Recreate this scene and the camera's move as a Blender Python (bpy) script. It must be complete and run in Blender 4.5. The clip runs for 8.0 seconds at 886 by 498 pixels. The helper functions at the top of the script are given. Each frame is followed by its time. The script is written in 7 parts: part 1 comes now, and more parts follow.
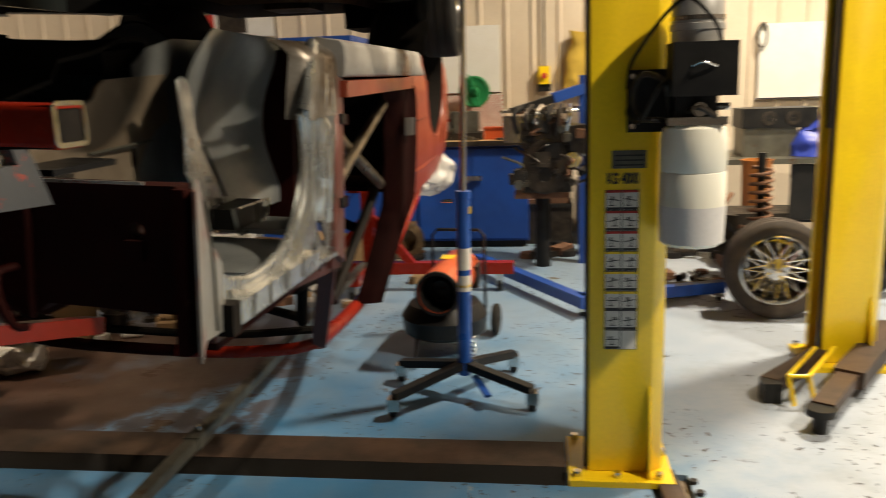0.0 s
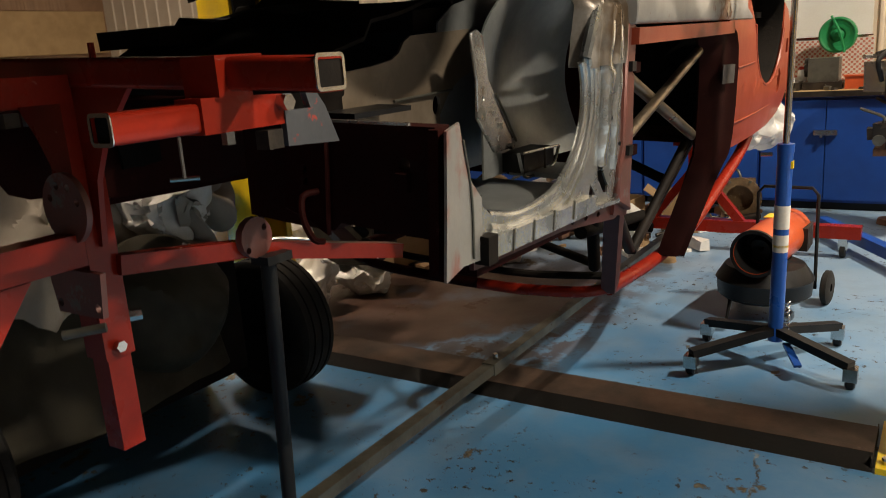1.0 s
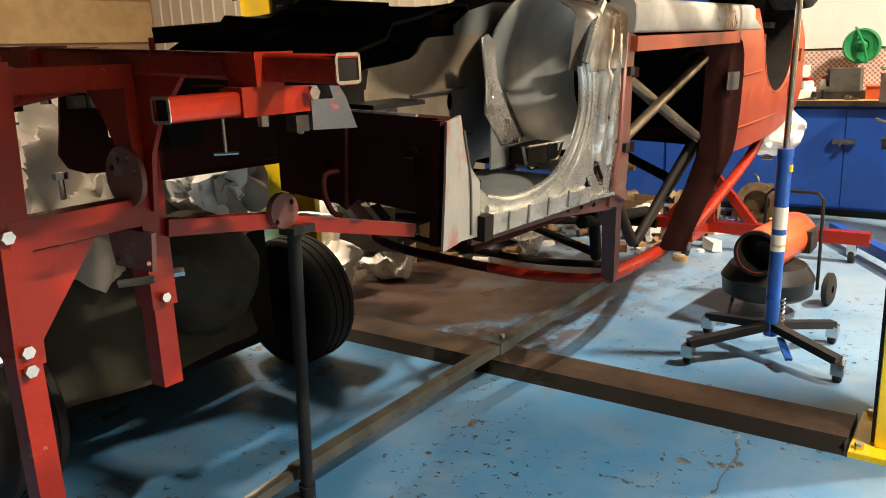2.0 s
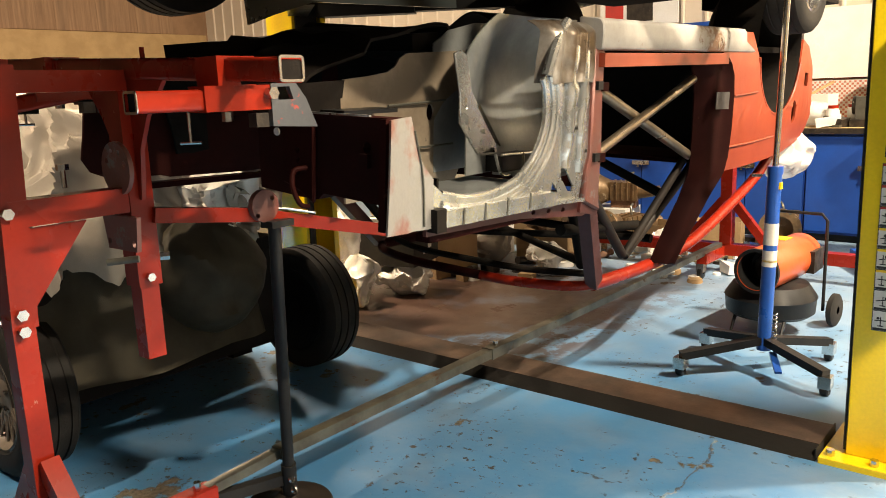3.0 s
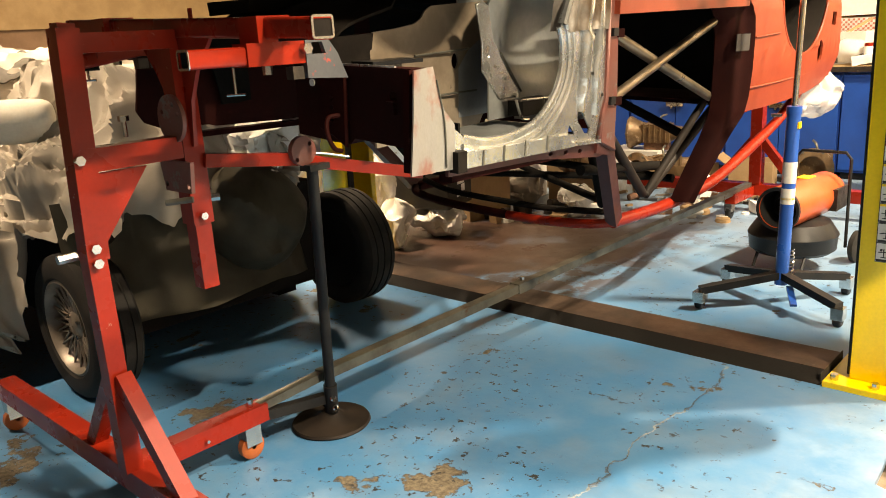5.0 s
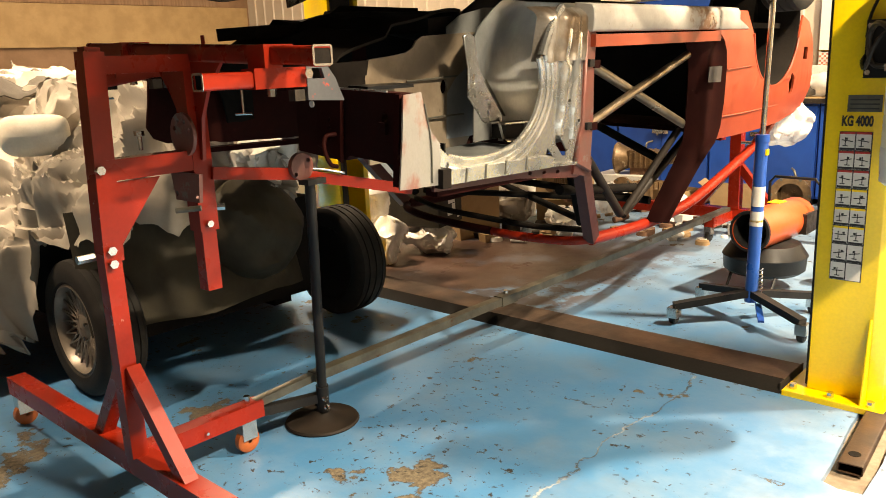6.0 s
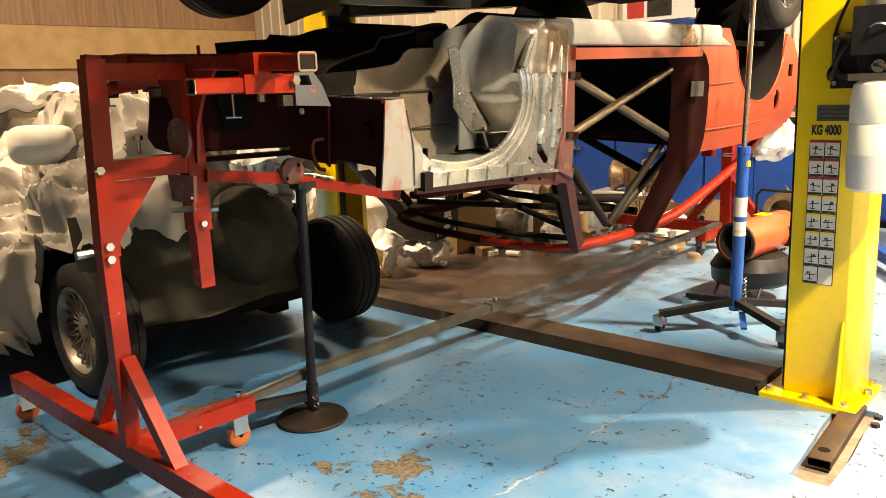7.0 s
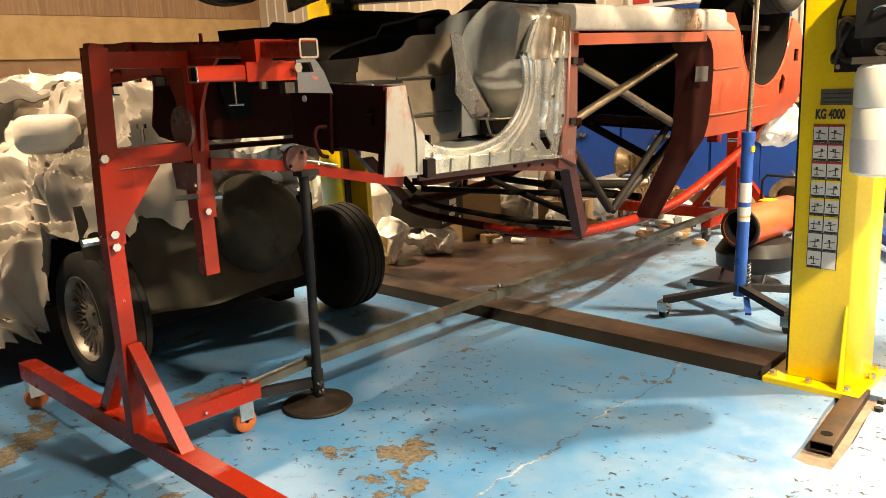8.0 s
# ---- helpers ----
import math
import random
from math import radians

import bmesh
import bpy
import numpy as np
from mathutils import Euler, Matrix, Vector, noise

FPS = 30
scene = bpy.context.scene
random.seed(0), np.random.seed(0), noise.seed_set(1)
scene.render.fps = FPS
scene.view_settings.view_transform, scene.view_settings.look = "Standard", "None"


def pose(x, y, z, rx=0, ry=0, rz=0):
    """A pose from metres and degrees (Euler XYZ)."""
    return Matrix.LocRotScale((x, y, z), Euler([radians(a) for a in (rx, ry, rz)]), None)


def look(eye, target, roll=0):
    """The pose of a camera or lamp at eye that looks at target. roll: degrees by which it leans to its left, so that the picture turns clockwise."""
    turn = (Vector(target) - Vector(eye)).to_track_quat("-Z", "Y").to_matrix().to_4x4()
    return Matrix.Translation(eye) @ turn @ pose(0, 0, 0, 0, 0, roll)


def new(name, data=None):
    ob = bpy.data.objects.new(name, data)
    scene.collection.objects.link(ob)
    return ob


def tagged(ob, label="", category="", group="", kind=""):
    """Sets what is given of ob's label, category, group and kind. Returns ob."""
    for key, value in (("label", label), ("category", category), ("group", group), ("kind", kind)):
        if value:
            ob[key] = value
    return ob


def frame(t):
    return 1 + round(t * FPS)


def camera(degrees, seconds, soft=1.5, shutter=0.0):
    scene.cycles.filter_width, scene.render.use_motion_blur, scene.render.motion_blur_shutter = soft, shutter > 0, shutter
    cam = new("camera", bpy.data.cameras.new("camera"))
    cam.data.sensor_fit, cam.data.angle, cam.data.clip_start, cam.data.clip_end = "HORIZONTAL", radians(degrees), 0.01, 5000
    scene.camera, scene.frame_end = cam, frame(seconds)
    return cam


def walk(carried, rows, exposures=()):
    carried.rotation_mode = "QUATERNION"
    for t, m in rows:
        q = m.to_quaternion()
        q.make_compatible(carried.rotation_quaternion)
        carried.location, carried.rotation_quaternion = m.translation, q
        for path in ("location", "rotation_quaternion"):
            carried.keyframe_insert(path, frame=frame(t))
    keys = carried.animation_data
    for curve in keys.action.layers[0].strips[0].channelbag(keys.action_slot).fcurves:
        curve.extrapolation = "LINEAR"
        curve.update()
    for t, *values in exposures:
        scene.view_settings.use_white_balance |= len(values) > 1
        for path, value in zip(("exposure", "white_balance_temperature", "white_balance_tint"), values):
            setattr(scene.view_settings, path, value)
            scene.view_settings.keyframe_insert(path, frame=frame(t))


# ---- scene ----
cam = camera(58.9, 8.0, soft=0.85, shutter=0.4)
PATH = [
    (0, (0.095, 0.152, 1.424), (-0.163, 2.092, 1.011), -2.0),
    (0.3, (0.108, 0.127, 1.421), (-0.429, 2.013, 1.026), -3.7),
    (0.5, (0.142, 0.129, 1.422), (-0.611, 1.937, 1.016), -3.8),
    (0.7, (0.205, 0.138, 1.416), (-0.743, 1.846, 0.983), -4.2),
    (1, (0.308, 0.132, 1.404), (-0.764, 1.751, 0.925), -4.1),
    (1.5, (0.414, 0.04, 1.407), (-0.667, 1.635, 0.873), -2.7),
    (1.7, (0.445, -0.02, 1.417), (-0.653, 1.569, 0.896), -2.5),
    (2.8, (0.741, -0.047, 1.344), (-0.498, 1.474, 0.955), -2.3),
    (3, (0.821, -0.045, 1.332), (-0.435, 1.462, 0.941), -2.2),
    (3.5, (0.907, -0.04, 1.328), (-0.377, 1.44, 0.926), -2.3),
    (4, (0.947, -0.054, 1.327), (-0.353, 1.382, 0.829), -2.5),
    (4.5, (0.988, -0.092, 1.35), (-0.345, 1.292, 0.795), -3.2),
    (4.7, (0.988, -0.113, 1.35), (-0.341, 1.278, 0.804), -3.4),
    (5.8, (1.134, -0.318, 1.353), (-0.179, 1.122, 0.9), -3.1),
    (6, (1.176, -0.315, 1.36), (-0.142, 1.116, 0.898), -2.4),
    (6.5, (1.294, -0.333, 1.324), (-0.03, 1.101, 0.888), -2.1),
    (7, (1.331, -0.357, 1.305), (-0.01, 1.071, 0.903), -2.3),
    (7.5, (1.345, -0.354, 1.305), (-0.016, 1.054, 0.895), -2.7),
    (8, (1.349, -0.356, 1.299), (-0.002, 1.055, 0.869), -2.7),
]
walk(cam, [(t, look(e, a, r)) for t, e, a, r in PATH],
     exposures=[(0, -1.1, 6500, 11), (0.5, -1.0, 6750, 12), (1, -1.12, 6150, 13), (1.5, -0.5, 5950, 13), (1.7, -0.3, 6100, 12), (2.8, 0.14, 6600, 12), (4, 0.15, 6950, 12), (6, 0.33, 7250, 13), (8, 0.28, 7250, 13)])

# ---- world and light ----
world = bpy.data.worlds.new("night_hall")
scene.world = world
world.use_nodes = True
world.node_tree.nodes["Background"].inputs["Color"].default_value = (0.9, 0.75, 0.6, 1)
world.node_tree.nodes["Background"].inputs["Strength"].default_value = 0.0015


def tube_light(name, m, size, watts, colour, spread):
    lamp = bpy.data.lights.new(name, "AREA")
    lamp.shape, lamp.size, lamp.size_y = "RECTANGLE", size[0], size[1]
    lamp.energy, lamp.color, lamp.spread = watts, colour, radians(spread)
    ob = new(name, lamp)
    ob.matrix_world = m
    return ob


WARM = (1.0, 0.80, 0.57)
COOL = (1.0, 0.86, 0.64)
CEILING_LAMPS = [
    (2.8, 5.1, 5.0, 1200, COOL, 180),
    (3.0, 1.58, 4.25, 580, COOL, 180),
    (-6.0, 4.2, 4.85, 290, WARM, 180),
    (-4.2, 2.6, 4.85, 170, WARM, 62),
    (-3.15, -0.5, 4.85, 95, WARM, 58),
]
# last two are added lights, narrowed, the last tilted to brighten the covered car
for lx, ly, lz, watts, colour, spread in CEILING_LAMPS:
    tilt = (radians(27), radians(6)) if ly < 0 else (0, 0)
    tube_light("ceiling_lamp_light", pose(lx, ly, lz) @ Matrix.Rotation(tilt[0], 4, "X") @ Matrix.Rotation(tilt[1], 4, "Y"), (0.12, 0.45), watts, colour, spread)

# ---- materials ----


def nodes_of(name):
    m = bpy.data.materials.new(name)
    m.use_nodes = True
    t = m.node_tree
    return m, t, t.nodes["Principled BSDF"]


def node(t, kind, **values):
    n = t.nodes.new(kind)
    for key, value in values.items():
        n.inputs[key.replace("_", " ")].default_value = value
    return n


def noise_tex(t, coords, scale, detail=4.0, rough=0.6):
    n = node(t, "ShaderNodeTexNoise", Scale=scale, Detail=detail, Roughness=rough)
    t.links.new(coords, n.inputs["Vector"])
    return n.outputs["Fac"]


def ramp(t, fac, a, b, ca=0.0, cb=1.0):
    n = node(t, "ShaderNodeMapRange")
    n.clamp = True
    for key, value in zip(("From Min", "From Max", "To Min", "To Max"), (a, b, ca, cb)):
        n.inputs[key].default_value = value
    t.links.new(fac, n.inputs["Value"])
    return n.outputs["Result"]


def mix(t, fac, a, b):
    n = t.nodes.new("ShaderNodeMix")
    n.data_type = "RGBA"
    if isinstance(fac, float):
        n.inputs["Factor"].default_value = fac
    else:
        t.links.new(fac, n.inputs["Factor"])
    for key, value in (("A", a), ("B", b)):
        socket = [s for s in n.inputs if s.name == key and s.type == "RGBA"][0]
        if isinstance(value, tuple):
            socket.default_value = (*value, 1)
        else:
            t.links.new(value, socket)
    return [s for s in n.outputs if s.type == "RGBA"][0]


def calc(t, op, a, b):
    n = t.nodes.new("ShaderNodeMath")
    n.operation = op
    for i, v in enumerate((a, b)):
        if isinstance(v, (int, float)):
            n.inputs[i].default_value = v
        else:
            t.links.new(v, n.inputs[i])
    return n.outputs[0]


def surface(name, colour, second, scale=6.0, rough=0.5, spread=0.15, metal=0.0, wear=None, wear_at=0.62, wear_scale=14.0,
            bump=0.15, fine=90.0, coat=0.0, lo=0.4, hi=0.62):
    """A painted, rubbed or raw surface: two colours mixed in broad clouds, fine grain, optional worn spots, relief."""
    m, t, p = nodes_of(name)
    co = t.nodes.new("ShaderNodeTexCoord").outputs["Object"]
    broad = noise_tex(t, co, scale, 5.0)
    grain = noise_tex(t, co, fine, 3.0)
    base = mix(t, ramp(t, broad, lo, hi), colour, second)
    base = mix(t, ramp(t, grain, 0.3, 0.75, 0.0, 0.22), base, tuple(c * 0.55 for c in colour))
    rgh = ramp(t, broad, 0.3, 0.7, rough - spread / 2, rough + spread / 2)
    if wear:
        spots = ramp(t, noise_tex(t, co, wear_scale, 6.0, 0.7), wear_at, wear_at + 0.05)
        base = mix(t, spots, base, wear)
        rgh = calc(t, "MAXIMUM", rgh, calc(t, "MULTIPLY", spots, 0.7))
    t.links.new(base, p.inputs["Base Color"])
    t.links.new(rgh, p.inputs["Roughness"])
    p.inputs["Metallic"].default_value = metal
    p.inputs["Coat Weight"].default_value = coat
    b = node(t, "ShaderNodeBump", Strength=bump, Distance=0.004)
    t.links.new(calc(t, "ADD", calc(t, "MULTIPLY", broad, 1.5), grain), b.inputs["Height"])
    t.links.new(b.outputs["Normal"], p.inputs["Normal"])
    return m


RED = surface("red_gloss_paint", (0.285, 0.019, 0.007), (0.225, 0.015, 0.006), 5, 0.28, 0.1, wear=(0.36, 0.17, 0.13), wear_at=0.69, wear_scale=26, bump=0.05, coat=0.1)
SHELL_RED = surface("faded_orange_red_body_paint", (0.31, 0.058, 0.026), (0.25, 0.043, 0.020), 2.5, 0.36, 0.15, wear=(0.20, 0.05, 0.03), wear_at=0.70, wear_scale=7, bump=0.03, coat=0.05)
MAROON = surface("dark_red_inner_paint_and_shade", (0.024, 0.004, 0.003), (0.016, 0.003, 0.0025), 4, 0.7, 0.2, wear=(0.07, 0.03, 0.02), wear_at=0.66, bump=0.08)
WINE = surface("wine_red_inner_paint", (0.085, 0.020, 0.016), (0.055, 0.013, 0.010), 4, 0.5, 0.2, wear=(0.12, 0.07, 0.06), wear_at=0.66, bump=0.08)
# dark red taken near to black: the nose's shade is in the colour
NOSE = surface("shaded_dark_red_nose_paint", (0.020, 0.006, 0.005), (0.035, 0.008, 0.006), 3, 0.75, 0.2, wear=(0.045, 0.010, 0.008), wear_at=0.64, wear_scale=5, bump=0.08)
PINK = surface("worn_pink_oxide_metal", (0.20, 0.060, 0.045), (0.17, 0.085, 0.07), 6, 0.45, 0.2, metal=0.2, wear=(0.20, 0.17, 0.16), wear_at=0.6, bump=0.1)
GREY = surface("bare_zinc_grey_steel", (0.66, 0.67, 0.65), (0.34, 0.35, 0.34), 7, 0.24, 0.2, metal=0.8, wear=(0.34, 0.25, 0.19), wear_at=0.64, wear_scale=6, bump=0.16)
PATCH = surface("steel_panel_with_red_oxide_stains", (0.30, 0.29, 0.27), (0.27, 0.125, 0.10), 5, 0.42, 0.2, metal=0.35, wear=(0.22, 0.18, 0.15), wear_at=0.64, wear_scale=12, bump=0.12, lo=0.47, hi=0.57)
CUP = surface("scuffed_dark_grey_steel", (0.33, 0.35, 0.35), (0.22, 0.235, 0.235), 4, 0.36, 0.15, metal=0.4, wear=(0.10, 0.10, 0.10), wear_at=0.68, wear_scale=6, bump=0.06)
BROWN = surface("brown_stained_steel", (0.33, 0.27, 0.20), (0.20, 0.155, 0.11), 3.5, 0.42, 0.2, metal=0.3, wear=(0.06, 0.045, 0.03), wear_at=0.66, wear_scale=6, bump=0.14)
UNDERSEAL = surface("black_underseal_and_shade", (0.009, 0.008, 0.007), (0.016, 0.013, 0.011), 6, 0.75, 0.2, bump=0.4, fine=60, wear=(0.03, 0.02, 0.015), wear_at=0.7)
PRIMER = surface("grey_primer_filler", (0.38, 0.36, 0.33), (0.29, 0.27, 0.245), 5, 0.6, 0.15, wear=(0.17, 0.09, 0.05), wear_at=0.60, wear_scale=3.2, bump=0.05)
CAGE = surface("bare_brown_tube_steel", (0.22, 0.175, 0.12), (0.13, 0.105, 0.075), 8, 0.35, 0.2, metal=0.7, bump=0.05)
BLACK_TUBE = surface("black_tube_paint", (0.016, 0.013, 0.011), (0.030, 0.022, 0.017), 8, 0.6, 0.2, bump=0.05)
YELLOW = surface("yellow_lift_paint", (0.95, 0.67, 0.009), (0.90, 0.61, 0.008), 3, 0.34, 0.12, wear=(0.45, 0.30, 0.05), wear_at=0.76, bump=0.04, coat=0.25)
BLUE = surface("blue_cabinet_paint", (0.013, 0.070, 0.36), (0.011, 0.055, 0.28), 3, 0.4, 0.15, wear=(0.05, 0.07, 0.13), wear_at=0.70, bump=0.05, coat=0.1)
POLE_BLUE = surface("blue_stand_paint", (0.015, 0.09, 0.42), (0.012, 0.07, 0.34), 5, 0.3, 0.1, wear=(0.12, 0.14, 0.2), wear_at=0.74, bump=0.04, coat=0.2)
BLACK = surface("black_satin_metal", (0.012, 0.012, 0.013), (0.020, 0.019, 0.018), 6, 0.42, 0.2, bump=0.1, wear=(0.08, 0.07, 0.06), wear_at=0.78)
RUBBER = surface("black_tyre_rubber", (0.016, 0.015, 0.014), (0.028, 0.025, 0.022), 6, 0.75, 0.15, bump=0.25)
DUSTY_RUBBER = surface("dusty_brown_tyre_rubber", (0.060, 0.045, 0.035), (0.035, 0.028, 0.023), 6, 0.8, 0.15, bump=0.25)
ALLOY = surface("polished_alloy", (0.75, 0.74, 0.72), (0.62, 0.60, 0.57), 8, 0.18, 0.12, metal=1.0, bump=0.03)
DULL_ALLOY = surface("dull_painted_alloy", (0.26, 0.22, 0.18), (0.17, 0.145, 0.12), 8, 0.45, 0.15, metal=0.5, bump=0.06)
CHROME = surface("bright_plated_steel", (0.70, 0.68, 0.65), (0.55, 0.53, 0.50), 10, 0.22, 0.1, metal=1.0, bump=0.03)
STEEL = surface("raw_channel_steel", (0.17, 0.165, 0.135), (0.10, 0.095, 0.078), 6, 0.42, 0.2, metal=0.6, wear=(0.12, 0.07, 0.04), wear_at=0.62, wear_scale=9, bump=0.12)
PLATE = surface("oily_brown_floor_plate", (0.066, 0.036, 0.021), (0.030, 0.019, 0.013), 4, 0.55, 0.25, metal=0.2, wear=(0.13, 0.095, 0.07), wear_at=0.66, wear_scale=6, bump=0.15)
PLATE_EDGE = surface("black_oil_and_shade_edge", (0.012, 0.010, 0.008), (0.022, 0.017, 0.013), 5, 0.75, 0.2, bump=0.2)
CONCRETE = surface("bare_dusty_concrete", (0.26, 0.20, 0.14), (0.15, 0.11, 0.075), 9, 0.85, 0.1, bump=0.5, wear=(0.10, 0.07, 0.05), wear_at=0.66)
BRACKET = surface("grey_blue_bracket_steel", (0.085, 0.09, 0.10), (0.06, 0.065, 0.075), 6, 0.45, 0.2, metal=0.2, wear=(0.40, 0.05, 0.03), wear_at=0.60, wear_scale=18, bump=0.08)
CREAM = surface("smooth_cream_padding", (0.72, 0.68, 0.58), (0.64, 0.58, 0.47), 6, 0.8, 0.1, bump=0.05)
CLOTH = surface("pale_dust_sheet_cloth", (0.40, 0.36, 0.305), (0.27, 0.24, 0.20), 2.2, 0.9, 0.1, bump=0.3, fine=260)
OLIVE_CLOTH = surface("dark_olive_cover_cloth", (0.052, 0.045, 0.030), (0.034, 0.029, 0.019), 4, 0.6, 0.2, bump=0.2, fine=200)
DARK_CLOTH = surface("dark_car_cover_cloth", (0.05, 0.045, 0.035), (0.035, 0.03, 0.025), 5, 0.85, 0.1, bump=0.3, fine=260)
WHITE = surface("white_plastic", (0.75, 0.73, 0.68), (0.68, 0.66, 0.61), 6, 0.4, 0.1, bump=0.02)
BOARD_WHITE = surface("white_board", (0.82, 0.81, 0.77), (0.78, 0.76, 0.71), 4, 0.3, 0.1, bump=0.01)
GREY_LABEL = surface("grey_sticker", (0.085, 0.075, 0.07), (0.07, 0.06, 0.055), 9, 0.7, 0.1, bump=0.02)
SALMON = surface("salmon_print", (0.55, 0.20, 0.14), (0.45, 0.15, 0.10), 9, 0.6, 0.1, bump=0.0)
PAPER = surface("label_paper", (0.72, 0.70, 0.66), (0.66, 0.63, 0.58), 9, 0.6, 0.1, bump=0.02)
INK = surface("black_print", (0.02, 0.02, 0.02), (0.03, 0.03, 0.03), 9, 0.6, 0.1, bump=0.0)
INK_RED = surface("red_print", (0.5, 0.03, 0.02), (0.42, 0.03, 0.02), 9, 0.6, 0.1, bump=0.0)
CARD = surface("brown_cardboard", (0.30, 0.195, 0.095), (0.24, 0.15, 0.07), 6, 0.85, 0.1, bump=0.1)
ORANGE = surface("orange_red_heater_paint", (0.60, 0.10, 0.025), (0.50, 0.08, 0.02), 5, 0.35, 0.12, wear=(0.28, 0.12, 0.07), wear_at=0.70, bump=0.04, coat=0.2)
GREEN = surface("green_hose_plastic", (0.02, 0.25, 0.08), (0.015, 0.20, 0.06), 8, 0.4, 0.1, bump=0.03)
TARP = surface("blue_tarpaulin", (0.03, 0.06, 0.42), (0.02, 0.04, 0.30), 6, 0.4, 0.15, bump=0.2)
GREASE = surface("greasy_engine_metal", (0.060, 0.048, 0.038), (0.022, 0.018, 0.014), 14, 0.45, 0.25, metal=0.5, wear=(0.30, 0.27, 0.23), wear_at=0.64, wear_scale=22, bump=0.3)
WOOD = surface("pale_timber", (0.50, 0.33, 0.15), (0.42, 0.27, 0.12), 4, 0.7, 0.15, bump=0.15)
CAST = surface("oily_bronze_casting", (0.26, 0.17, 0.09), (0.14, 0.09, 0.05), 9, 0.45, 0.2, metal=0.5, wear=(0.42, 0.33, 0.22), wear_at=0.6, wear_scale=16, bump=0.25)
MOTOR = surface("grey_motor_paint", (0.46, 0.45, 0.43), (0.38, 0.37, 0.36), 6, 0.35, 0.12, metal=0.3, bump=0.04)
BIN_ORANGE = surface("orange_bin_plastic", (0.50, 0.19, 0.045), (0.42, 0.15, 0.035), 6, 0.45, 0.1, bump=0.03)
STAINED = surface("bare_steel_with_brown_stains", (0.15, 0.11, 0.075), (0.32, 0.30, 0.27), 7, 0.36, 0.2, metal=0.6, wear=(0.16, 0.11, 0.075), wear_at=0.62, wear_scale=9, bump=0.14)
RUSTY = surface("rusty_brown_iron", (0.22, 0.11, 0.06), (0.12, 0.06, 0.035), 9, 0.75, 0.15, metal=0.2, bump=0.3)
CASTOR = surface("amber_castor_wheel", (0.50, 0.13, 0.03), (0.38, 0.09, 0.02), 8, 0.4, 0.1, bump=0.05)
FILM = surface("crumpled_clear_film", (0.84, 0.82, 0.78), (0.74, 0.72, 0.68), 12, 0.25, 0.1, bump=0.3)


